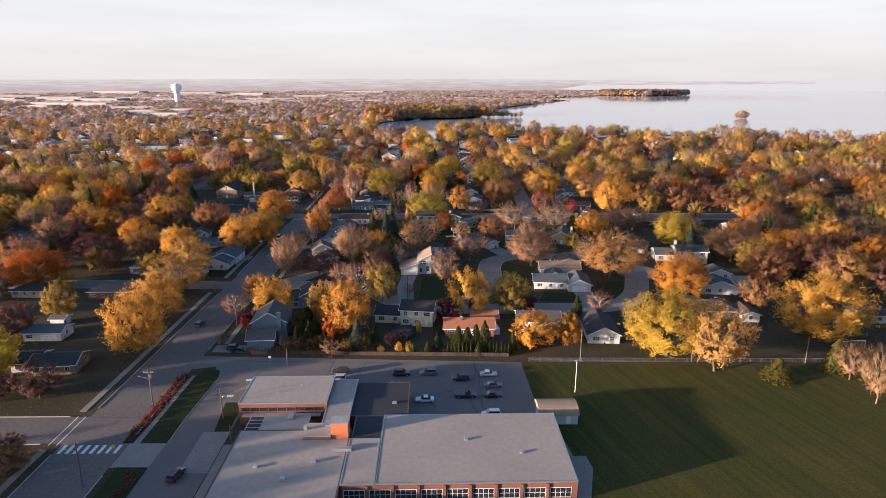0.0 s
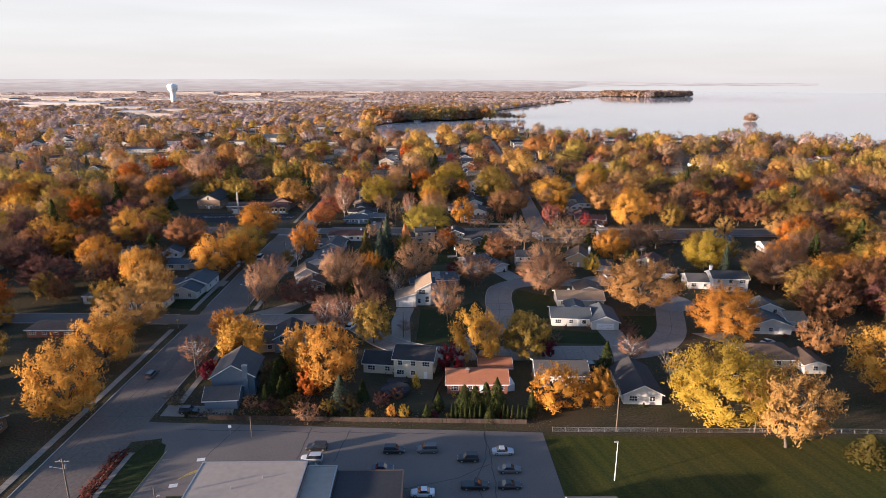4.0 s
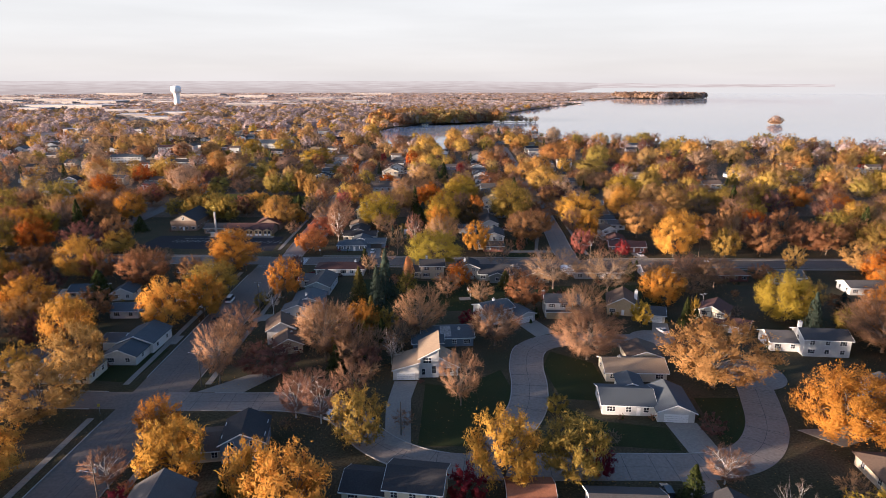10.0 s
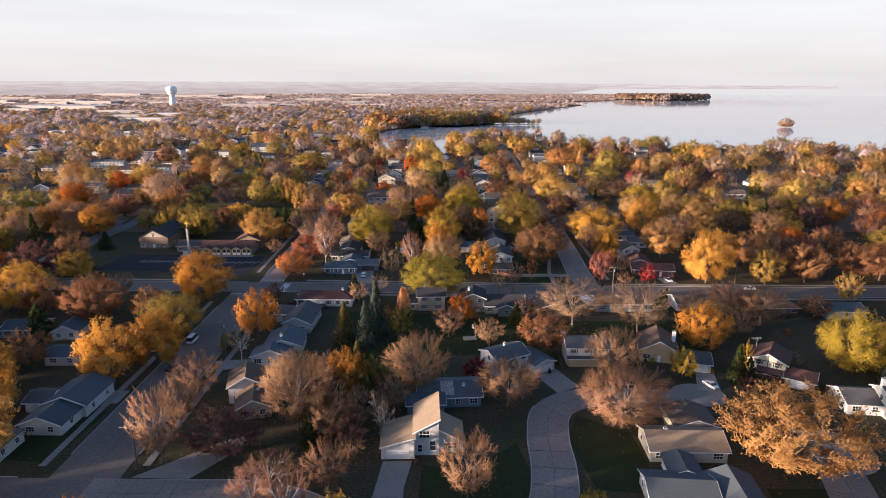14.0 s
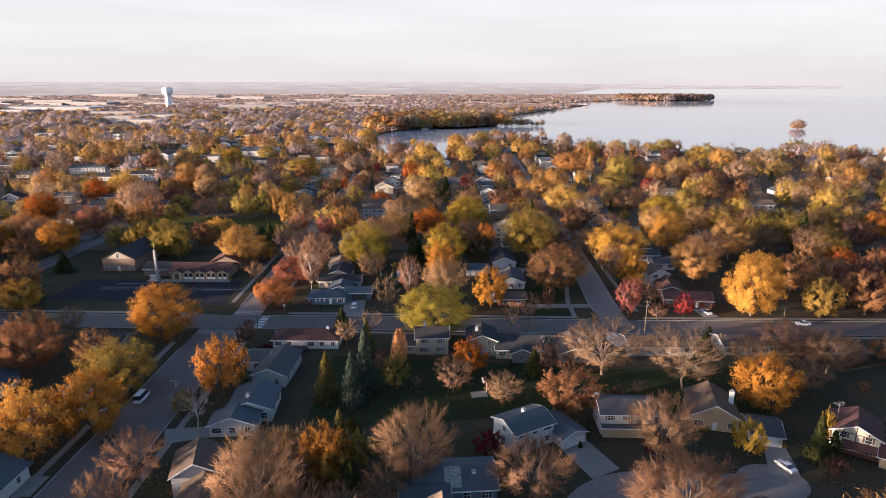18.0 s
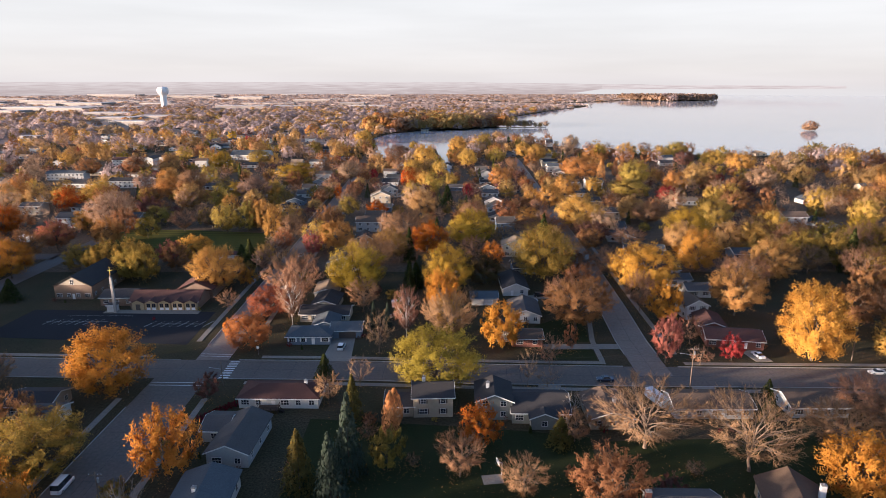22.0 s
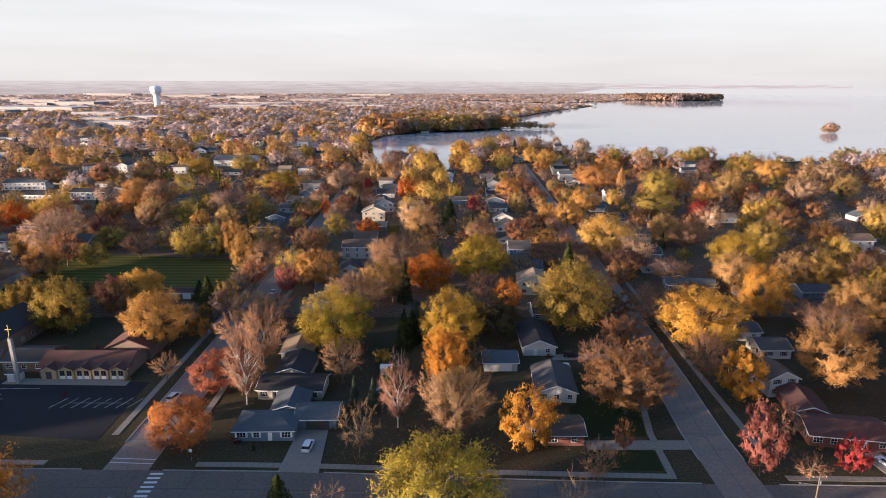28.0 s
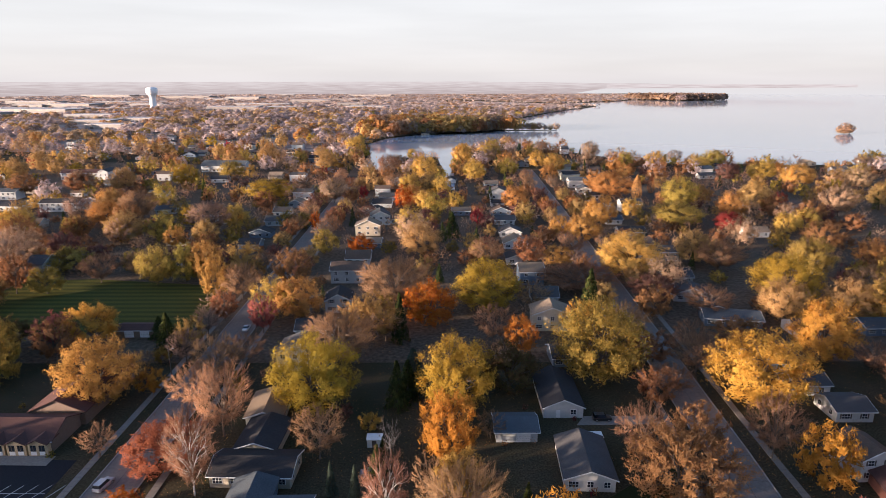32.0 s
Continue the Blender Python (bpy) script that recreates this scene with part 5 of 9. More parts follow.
house(49.9, 236.8, -2, "cream ranch house with broad tan roof", [
    (0, 0, 16.2, 9.5, 2.8, o(ridge="x", wall="cream", roof="tan", slope=0.4, doors=(0.5,), chimney=(-3.6, 5.4, 0.8, 5.0, TRIM))),
    (5.2, 9.9, 9.5, 9, 2.7, o(ridge="y", wall="cream", roof="brown", wins=False))])
def lean(parent, xa, xb, ya, yb, left, right, wall, roof, over=0.35):
    """A wing under one sloping roof, from the left height to the right one."""
    bm = bmesh.new()
    prof = [(xa, -0.3), (xb, -0.3), (xb, right), (xa, left)]
    A, B = [bm.verts.new((x, ya, z)) for x, z in prof], [bm.verts.new((x, yb, z)) for x, z in prof]
    bm.faces.new(A)
    bm.faces.new(B[::-1])
    for i in range(4):
        bm.faces.new((A[i], B[i], B[(i + 1) % 4], A[(i + 1) % 4]))
    bmesh.ops.recalc_face_normals(bm, faces=bm.faces)
    part("wall", bm, WALLS[wall], parent)
    for name, y0, y1, e, dz, mat in (("roof", ya - over, yb + over, over, 0.01, ROOFS[roof]), ("bargeboard", ya - over - 0.06, ya - over - 0.004, over + 0.04, -0.05, TRIM)):
        k = (right - left) / (xb - xa)
        bm = bmesh.new()
        pr = [(xa - e, left - k * e + dz), (xb + e, right + k * e + dz), (xb + e, right + k * e + 0.24), (xa - e, left - k * e + 0.24)]
        A, B = [bm.verts.new((x, y0, z)) for x, z in pr], [bm.verts.new((x, y1, z)) for x, z in pr]
        bm.faces.new(A)
        bm.faces.new(B[::-1])
        for i in range(4):
            bm.faces.new((A[i], B[i], B[(i + 1) % 4], A[(i + 1) % 4]))
        bmesh.ops.recalc_face_normals(bm, faces=bm.faces)
        part(name, bm, mat, parent)


modern = house(-8.4, 238.4, 2, "tall modern white house with steep single-pitch tan roofs and garage", [])
lean(modern, -7.4, -0.3, 0, 9.5, 2.9, 4.9, "white", "tan")
lean(modern, -0.29, 5.0, 1.2, 13.0, 5.6, 8.4, "white", "tan")
lean(modern, 5.01, 10.4, 2.0, 10.0, 5.6, 2.7, "white", "tan")
garage(modern, -3.9, 0, 5.0)
window(modern, 1.9, 1.2, 4.3, 2.1, 1.6, 0, 2)
window(modern, 0.9, 1.2, 0.9, 0.9, 1.7, 0, 0)
window(modern, 3.7, 1.2, 1.2, 1.2, 2.2, 0, 0)
window(modern, 7.6, 2.0, 1.0, 2.4, 1.4, 0, 2)
for y_ in (4.0, 8.0):
    window(modern, 5.0, y_, 6.0, 1.2, 0.9, 90, 1)
taken.append((-9.5, 243, 5.5))
taken.append((-3.5, 244, 6.5))
slate = house(-0.6, 259.8, 4, "low house with slate-blue roof and a bleached roof patch", [
    (0, 0, 15.5, 10, 2.9, o(ridge="x", wall="blue", roof="blue", slope=0.34, chimney=(3.6, 3.4, 0.8, 4.6, TRIM))),
    (-6.2, -3.0, 9, 6.4, 2.8, o(ridge="x", wall="blue", roof="blue", wins=False))])
patch = bmesh.new()
bmesh.ops.create_cube(patch, size=1, matrix=Matrix.LocRotScale((-0.6, 2.6, 4.02), Euler((math.atan(0.34), 0, 0)), (3.3, 4.9, 0.08)))
part("bleached_roof_patch", patch, material("bleached_shingles", (0.30, 0.28, 0.26), 0.9, fine=(2.5, 0.5), coarse=(0.6, 0.6, (0.14, 0.14, 0.145))), slate)
house(17.1, 278.0, 29, "white split-level house with blue-grey roof", [
    (0, 0, 10.5, 8.5, 5.0, o(ridge="x", wall="white", roof="blue", slope=0.36, floors=2, chimney=(0.5, 5, 0.7, 7.2, TRIM))),
    (8.5, -3.6, 6.4, 9.5, 2.8, o(ridge="y", wall="white", roof="blue", slope=0.34, cars=((8.5, 5.0),), wins=False))])
house(39.2, 283.4, -2, "two-storey house with brick chimney and grey roof", [
    (0, 0, 12.0, 8.5, 5.3, o(ridge="x", wall="white", roof="grey", slope=0.4, floors=2, shutters=DARK_TRIM, chimney=(-6.5, 4, 1.1, 8.2, BRICK))),
    (0, -1.3, 11.4, 1.2, 2.6, o(ridge="x", wall="tanbrick", roof="grey", wins=False))])
house(60.2, 285.0, -14, "tan-brick gabled house with white chimney and garage", [
    (0, 0, 10.5, 12, 3.6, o(ridge="y", wall="tanbrick", roof="brown", slope=0.55, doors=(0,), chimney=(4.4, 6.5, 1.0, 7.4, TRIM))),
    (10.2, -4.0, 6.4, 8.5, 2.7, o(ridge="x", wall="cream", roof="grey", cars=((10.2, 4.8),), wins=False))])
timbered = house(86.3, 275.2, -34, "half-timbered cream house with maroon-brown roofs and a porch", [
    (0, 0, 9.2, 9.5, 5.0, o(ridge="y", wall="cream", roof="maroon", slope=0.45, floors=2, shutters=DARK_TRIM)),
    (8.1, -2.2, 6.9, 7.4, 2.6, o(ridge="x", wall="tanbrick", roof="maroon", slope=0.4, cars=((8.4, 4.8),), wins=False, sides=False))])
part("brick_storey", boxed(-4.64, 4.62, -0.06, -0.004, -0.3, 0.9), BRICK, timbered)
for bx in (-4.5, -2.3, 0, 2.3, 4.5):
    part("timber", boxed(bx - 0.11, bx + 0.11, -0.07, -0.004, 2.6, 4.95 + 0.45 * (4.6 - abs(bx)) - 0.1), DARK_TRIM, timbered)
for z in (2.45, 4.96):
    part("timber", boxed(-4.62, 4.62, -0.08, -0.004, z, z + 0.16), DARK_TRIM, timbered)
porch = bmesh.new()
bmesh.ops.create_cube(porch, size=1, matrix=Matrix.LocRotScale((1.1, -1.05, 2.85), Euler((radians(22), 0, 0)), (7.0, 2.3, 0.16)))
part("porch_roof", porch, ROOFS["maroon"], timbered)
for bx in (-2.2, 0.6, 3.6):
    part("porch_post", boxed(bx - 0.08, bx + 0.08, -1.95, -1.79, -0.1, 2.38), DARK_TRIM, timbered)
house(108.5, 252.0, -6, "white two-storey house with grey roof and lower wing", [
    (2, 0, 13.0, 8.5, 5.4, o(ridge="x", wall="white", roof="grey", slope=0.42, floors=2, chimney=(-4.2, 5, 1.0, 9.0, TRIM))),
    (-8.3, 3, 8.5, 9, 2.9, o(ridge="x", wall="white", roof="grey", slope=0.42))])
house(104.6, 212.0, -4, "white split-level house with grey gabled roofs", [
    (0, 0, 13, 9, 2.9, o(ridge="y", wall="white", roof="grey", slope=0.36, doors=(3,))),
    (3, 9.3, 9, 7, 5.2, o(ridge="y", wall="white", roof="grey", slope=0.4, floors=2)),
    (9.6, 3.0, 6.0, 9, 3.4, o(ridge="x", wall="white", roof="tan"))])
house(92, 188.5, -3, "low house with wide brown roof", [
    (0, 0, 16, 11, 2.8, o(ridge="hip", wall="tan", roof="brown", slope=0.4)),
    (10.5, -3, 6, 9, 2.7, o(ridge="y", wall="white", roof="brown"))])
house(142, 183, -2, "white cottage by the field trees", [(0, 0, 9, 8, 2.9, o(ridge="x", wall="white", roof="grey"))])
house(-94.6, 247.6, -1, "white ranch house with twin front gables and slate roof", [
    (0, 0, 9.6, 8, 2.8, o(ridge="y", wall="white", roof="blue", slope=0.4)),
    (0.6, 8.2, 10.4, 12.5, 3.3, o(ridge="y", wall="white", roof="blue", slope=0.4)),
    (-7.5, 10, 5.6, 7, 2.7, o(ridge="x", wall="white", roof="grey", wins=False))])
house(-104, 236.5, 0, "long low white-fronted house with pale flat roof edge", [
    (0, 0, 14, 9, 2.8, o(ridge="flat", wall="cream", roof="grey"))])
house(-111.2, 283.4, 0, "small white house with slate-grey roof", [(0, 0, 9.6, 8, 2.7, o(ridge="x", wall="white", roof="blue")), (7.6, 2, 6, 7, 2.7, o(ridge="x", wall="white", roof="dark"))])
house(-136, 303.2, 4, "pale blue ranch house with grey roof", [(0, 0, 11.2, 9, 2.8, o(ridge="x", wall="white", roof="blue"))])
house(-120.8, 301.4, 6, "small white garage with a gabled roof", [(0, 0, 7.6, 8, 2.8, o(ridge="y", wall="white", roof="blue", slope=0.5))], "garage", "garage")
house(-148, 296.4, 0, "pale ranch house with blue-grey roof", [(0, 0, 11, 9, 2.8, o(ridge="x", wall="white", roof="blue"))])
house(-105, 327, 0, "dark-roofed house behind orange trees", [(0, 0, 11, 9, 3, o(ridge="x", wall="tan", roof="dark"))])
house(-96, 300, 0, "white-edged house under the street trees", [(0, 0, 9, 9, 3, o(ridge="y", wall="white", roof="grey"))])
house(-100, 322, 0, "small house with pale eaves", [(0, 0, 9, 7, 2.8, o(ridge="x", wall="white", roof="grey"))])
house(-52.0, 262.6, 14, "brown-roofed house with sunlit white gable", [
    (0, 0, 8.6, 9, 4.6, o(ridge="y", wall="white", roof="brown", slope=0.55)),
    (2.0, -8.6, 8.2, 8.2, 2.9, o(ridge="y", wall="tan", roof="brown", slope=0.5, chimney=(3, -4, 0.8, 5.2, BRICK)))])
house(-50.6, 306.8, -3, "grey gabled ranch house with white eaves", [
    (1.0, 0, 9.0, 15.5, 3.4, o(ridge="y", wall="grey", roof="grey", slope=0.42)),
    (-5.6, 9, 5.5, 8, 3.0, o(ridge="x", wall="grey", roof="grey"))])
house(-51.6, 283.0, 3, "low house with long slate-blue roof", [
    (0, 0, 10.5, 6, 3.0, o(ridge="y", wall="white", roof="blue", slope=0.36)),
    (2.4, 6.2, 10.5, 11, 3.4, o(ridge="y", wall="white", roof="blue", slope=0.36, chimney=(1.6, 9, 0.7, 6.0, TRIM)))])
house(-45.0, 331.0, -1, "brown-roofed white ranch house beside the cross street", [
    (0, 0, 20, 9, 2.9, o(ridge="hip", wall="white", roof="maroon", slope=0.4, doors=(-1.2,), chimney=(6, 5, 0.8, 5.2, TRIM)))])
house(-7.4, 326.6, 2, "two-storey tan house with dark roof and porch", [
    (1.2, 0, 9.6, 8.5, 5.4, o(ridge="x", wall="tan", roof="dark", slope=0.4, floors=2, shutters=DARK_TRIM, chimney=(-1, 5.5, 0.8, 8.2, TRIM))),
    (-7.0, 0.5, 6.6, 8, 2.9, o(ridge="x", wall="tan", roof="dark"))])
house(16.5, 323.6, -2, "dark grey-roofed house with broad bay window", [
    (3.0, 0, 13.5, 11, 3.0, o(ridge="x", wall="sage", roof="dark", slope=0.4)),
    (3.6, -2.6, 6.4, 2.5, 3.0, o(ridge="y", wall="sage", roof="dark", slope=0.4, wins=True)),
    (-8.0, 1.5, 8.6, 9.5, 5.0, o(ridge="y", wall="sage", roof="dark", slope=0.4, floors=2, chimney=(-9.5, 6, 0.8, 7.6, TRIM)))])
house(36, 321, 0, "brown-roofed house behind bare trees", [(0, 0, 10, 12, 2.9, o(ridge="y", wall="tan", roof="brown", chimney=(1.5, 5, 0.8, 5.4, TRIM)))])
# Both houses are white; grey siding paints in the shade on their walls.
house(62, 325.5, 0, "long white ranch house greyed for shade, behind leafless trees", [(0, 0, 19, 9, 2.9, o(ridge="x", wall="grey", roof="brown", doors=(2,)))])
house(88, 326, 0, "white house greyed for shade, brown roof, near the cross street", [(0, 0, 14, 9, 2.9, o(ridge="x", wall="grey", roof="brown"))])
house(115, 322, 0, "brick ranch house with a rust-red roof", [(0, 0, 14, 9, 2.8, o(ridge="hip", wall="brick", roof="rust"))])
house(136, 318, -3, "pale grey house with slate roof", [(0, 0, 13, 9, 2.9, o(ridge="x", wall="grey", roof="blue"))])
house(160, 305, -3, "long white house with a grey roof", [(0, 0, 15, 9, 2.9, o(ridge="x", wall="white", roof="grey"))])
ranch = house(-44.8, 369.4, 1, "blue-grey ranch house with attached garage and white car in the drive", [
    (-0.6, 0, 13.5, 8.5, 2.8, o(ridge="hip", wall="blue", roof="blue", slope=0.42, doors=(0.8,), shutters=TRIM)),
    (10.4, 4.6, 9.4, 7.5, 2.8, o(ridge="x", wall="blue", roof="blue", slope=0.36, wins=False)),
    (3.0, 8.6, 8, 9, 2.8, o(ridge="y", wall="blue", roof="blue", wins=False))])
# Open garage: a dark panel stands in for its shadowed inside.
garage(ranch, 10.8, 4.6, 5.4, 0, DARK_TRIM)
house(-44.0, 388.0, -2, "low tan house with long dark roofs", [
    (0, 0, 16.5, 9, 2.8, o(ridge="x", wall="tan", roof="dark", slope=0.34)), (-2, 9.4, 9, 12, 2.8, o(ridge="y", wall="tan", roof="dark", wins=False))])
house(-47.4, 410.5, 3, "small white-fronted house with tan roof and open porch", [(0, 0, 8.6, 12, 2.8, o(ridge="y", wall="white", roof="tan", slope=0.3))])
house(-42, 485, 4, "white two-storey house with a dark gabled roof", [(0, 0, 9, 10, 4.6, o(ridge="y", wall="white", roof="dark", slope=0.5, floors=2, shutters=DARK_TRIM))])
house(-46, 463, 3, "low white-walled house with a dark roof", [(0, 0, 12, 10, 2.8, o(ridge="x", wall="white", roof="dark"))])
house(23.6, 414.3, 0, "white gabled house with long dark roof", [
    (0.8, 0, 9.6, 18, 2.9, o(ridge="y", wall="white", roof="dark", slope=0.42, doors=(-0.5,)))])
house(11.8, 404, 0, "small detached grey garage with slate roof", [(0, 0, 9.4, 8, 2.7, o(ridge="x", wall="grey", roof="blue", cars=((1.5, 3.2),), wins=False))], "garage", "garage")
house(24.4, 386.6, -3, "grey house with broad slate-grey roof", [
    (0, 0, 10, 15, 2.9, o(ridge="y", wall="white", roof="grey", slope=0.36))])
house(22.4, 367.4, 0, "brick ranch house with grey-brown roof", [
    (0, 0, 9.4, 8, 2.8, o(ridge="x", wall="brick", roof="brown", slope=0.32)), (-6, 4, 6, 9, 2.8, o(ridge="y", wall="white", roof="dark"))])
house(86, 366, -10, "long brown-roofed brick ranch house", [
    (0, 0, 16.5, 10, 2.8, o(ridge="x", wall="brick", roof="maroon", slope=0.32, doors=(3,))), (-4, 10.4, 8, 12, 2.8, o(ridge="y", wall="brick", roof="maroon", wins=False))])
house(83.8, 389.5, 4, "white two-storey gabled house with dark shutters", [(0, 0, 7.6, 9, 5.2, o(ridge="y", wall="white", roof="brown", slope=0.5, floors=2, shutters=DARK_TRIM))])
house(94, 412, 0, "white house with grey roof", [(0, 0, 9, 9, 2.9, o(ridge="x", wall="white", roof="grey", shutters=DARK_TRIM))])
house(91.5, 425, 0, "white house with pale eaves under gold trees", [(0, 0, 9, 8, 3.0, o(ridge="x", wall="white", roof="grey"))])
house(92, 470.6, -10, "low blue-grey house with a slate-blue roof", [(0, 0, 18, 10, 2.9, o(ridge="x", wall="blue", roof="blue", slope=0.3)), (-3, 9, 6, 6, 3.2, o(ridge="y", wall="blue", roof="grey"))])
house(88.6, 496.8, -12, "tan-brick house with grey roof", [(0, 0, 11, 10, 3.0, o(ridge="x", wall="tanbrick", roof="grey"))])
house(-103.7, 463.6, 0, "open park shelter with brown roof and brick piers", [(0, 0, 12.5, 6, 2.5, o(ridge="x", wall="brown", roof="maroon", slope=0.25, cars=((-2, 3.0), (3, 3.0))))], "park_shelter", "shelter")
house(-123.6, 175.2, 0, "white garage with grey roof behind the street trees", [(0, 0, 11.4, 7, 2.8, o(ridge="x", wall="white", roof="blue", cars=((2, 4.8),)))], "garage", "garage")
house(-126.2, 187.6, 0, "small white garden shed behind a garage", [(0, 0, 4.4, 4, 2.3, o(ridge="x", wall="white", roof="grey", wins=False, doors=(0,)))], "shed", "shed")
house(-107, 152.4, 6, "low house with dark roof and pale eaves", [(0, 0, 12, 9, 2.8, o(ridge="x", wall="brown", roof="dark", slope=0.36)), (-8.5, 3, 7, 8, 2.7, o(ridge="x", wall="grey", roof="dark"))])
house(-122.6, 213.4, 0, "low brown brick house beside the side street", [(0, 0, 14.5, 8, 2.7, o(ridge="hip", wall="brick", roof="brown", slope=0.3))])
house(-152.3, 215, -4, "long low house with pale walls", [(0, 0, 14, 9, 2.7, o(ridge="hip", wall="tan", roof="dark"))])
house(-122, 243, 0, "white-fronted house with flat pale roof edge", [(0, 0, 13, 9, 2.8, o(ridge="flat", wall="white", roof="grey"))])
house(-45, 201.4, 8, "blue-grey house half hidden by gold trees", [
    (0, 0, 9, 10, 4.6, o(ridge="y", wall="blue", roof="dark", slope=0.5, floors=2)), (-8, 1, 8, 9, 2.8, o(ridge="x", wall="tan", roof="brown"))])

# ---- school ----
school = thing("school", pose(0, 0, 0), "long flat-roofed brick school with pale roofs and red brick stack", "school")
for x0, x1, y0, y1, h, wall, roof in ((-48, -27.6, 126, 139.2, 5.6, BRICK, ROOF_PALE), (-27.6, -21.8, 117.5, 139, 4.6, BRICK, ROOF_PALE), (-21.8, -8.7, 122.4, 138.2, 4.1, BRICK, ROOF_BLACK), (-20.4, -14.1, 113.0, 122.3, 4.1, BRICK, ROOF_BLACK),
                                     (-14.0, 24.4, 97.8, 122.2, 4.4, BRICK, ROOF_PALE), (-20.6, -14.02, 97.8, 112.95, 4.4, BRICK, ROOF_PALE), (-45, -20.8, 74, 117.2, 4.0, BRICK, ROOF_PALE)):
    part("wall", boxed(x0, x1, y0, y1, -0.3, h), wall, school)
    part("roof", boxed(x0 + 0.25, x1 - 0.25, y0 + 0.25, y1 - 0.25, h + 0.004, h + 0.08), roof, school)
    for a in ((x0 - 0.08, x1 + 0.08, y0 - 0.08, y0 + 0.2), (x0 - 0.08, x1 + 0.08, y1 - 0.2, y1 + 0.08), (x0 - 0.08, x0 + 0.2, y0 + 0.204, y1 - 0.204), (x1 - 0.2, x1 + 0.08, y0 + 0.204, y1 - 0.204)):
        part("parapet", boxed(*a, h - 0.12, h + 0.13), METAL if h > 4.3 else DARK_TRIM, school)
    taken.append(((x0 + x1) / 2, (y0 + y1) / 2, max(x1 - x0, y1 - y0) / 2 + 2))
stack = part("brick_chimney", boxed(-24.6, -21.0, 113.6, 116.6, 4.0, 7.6, bevel=0.04), material("orange_brick", (0.42, 0.13, 0.06), 0.9, fine=(5, 0.25), bump=0.3), school)
part("cap", boxed(-24.7, -20.9, 113.5, 116.7, 7.604, 7.75), KERB, stack)
part("penthouse", boxed(-30.6, -24.7, 113.2, 118.4, 3.9, 4.9), DARK_TRIM, school)
part("penthouse_roof", boxed(-30.8, -24.7, 113.0, 118.4, 4.904, 5.02), ROOF_PALE, school)
part("penthouse", boxed(-26.6, -21.9, 117.0, 119.0, 4.5, 5.3), METAL, school)
for i in range(9):
    window(school, -18 + i * 4.9, 97.8, 1.1, 3.9, 2.0, 0, 3)
for i in range(8):
    part("pier", boxed(-15.6 + i * 4.9 - 0.25, -15.6 + i * 4.9 + 0.25, 97.5, 97.796, 0, 4.1), BRICK, school)
for i in range(9):
    pane_ = part("window", boxed(-46.4 + i * 2.1 - 0.95, -46.4 + i * 2.1 + 0.95, 125.95, 126.02, 3.7, 4.5), GLASS, school)
    part("mullion", boxed(-45.42 + i * 2.1, -45.28 + i * 2.1, 125.9, 125.996, 3.62, 4.58), DARK_TRIM, pane_)
part("canopy", boxed(-47, -29, 124.6, 125.9, 2.9, 3.1), KERB, school)
sky_frame = part("skylight", boxed(-44.6, -41.2, 117.6, 124, 3.2, 3.5), KERB, school)
# Black plates on the frame take the place of dark, shadowed openings.
for i in range(4):
    part("opening", boxed(-44.3, -41.5, 118 + i * 1.5, 119.1 + i * 1.5, 3.504, 3.54), ROOF_BLACK, sky_frame)
part("covered_walk_roof", boxed(-41, -30.8, 117.4, 124.4, 3.6, 3.9), ROOF_PALE, school)
for x, y, w, d, z, h in ((-35, 122.4, 1.3, 1.3, 3.9, 1.1), (-31.8, 100, 1.0, 1.0, 4.08, 0.5), (-24.5, 118.2, 1.6, 0.9, 5.3, 0.5), (-26.8, 105.5, 0.9, 0.9, 4.08, 0.5), (-21.5, 108.8, 3.6, 1.2, 4.5, 0.6), (-30.5, 116, 0.7, 0.7, 5.0, 1.0),
                         (-12, 128, 1, 1, 4.2, 0.3), (4, 112, 0.7, 0.7, 4.5, 0.35), (15, 107, 0.7, 0.7, 4.5, 0.35), (-38, 104, 0.8, 0.8, 4.1, 0.4), (-33, 92, 0.8, 0.8, 4.1, 0.4)):
    part("roof_unit", boxed(x - w / 2, x + w / 2, y - d / 2, y + d / 2, z, z + h, bevel=0.05), METAL, school)
for x, y in ((-29.6, 103), (-40, 131), (-35, 134), (8, 118), (-6, 106)):
    vent(school, x, y, 4.3 if y < 122 else 5.7)

shed = thing("storage_shed", pose(26.4, 124.6, 0), "white shed with a rounded tan roof beside the lot", "shed")
part("wall", boxed(-4.4, 4.4, 0, 6.4, -0.2, 2.6), WALLS["white"], shed)
bm = bmesh.new()
rings = []
for s in (-4.7, 4.7):
    rings.append([bm.verts.new((s, 3.2 - 3.6 * math.cos(a), 2.5 + 1.5 * math.sin(a))) for a in [math.pi * i / 10 for i in range(11)]])
for i in range(10):
    bm.faces.new((rings[0][i], rings[1][i], rings[1][i + 1], rings[0][i + 1]))
bm.faces.new(rings[0][::-1])
bm.faces.new(rings[1])
bm.faces.new((rings[0][0], rings[0][10], rings[1][10], rings[1][0]))
part("roof", bm, ROOFS["tan"], shed)
leafed(shed, 2.2, 0, 1.0)
taken.append((26.4, 127.8, 6))

# ---- church ----
church = thing("church", pose(0, 0, 0), "low tan-brick church with brown roofs and five lit front gables", "church")
block(church, -103.8, 400.6, 24.5, 11, 3.0, fascia=False, ridge="x", wall="brown", roof="maroon", slope=0.42, wins=False)
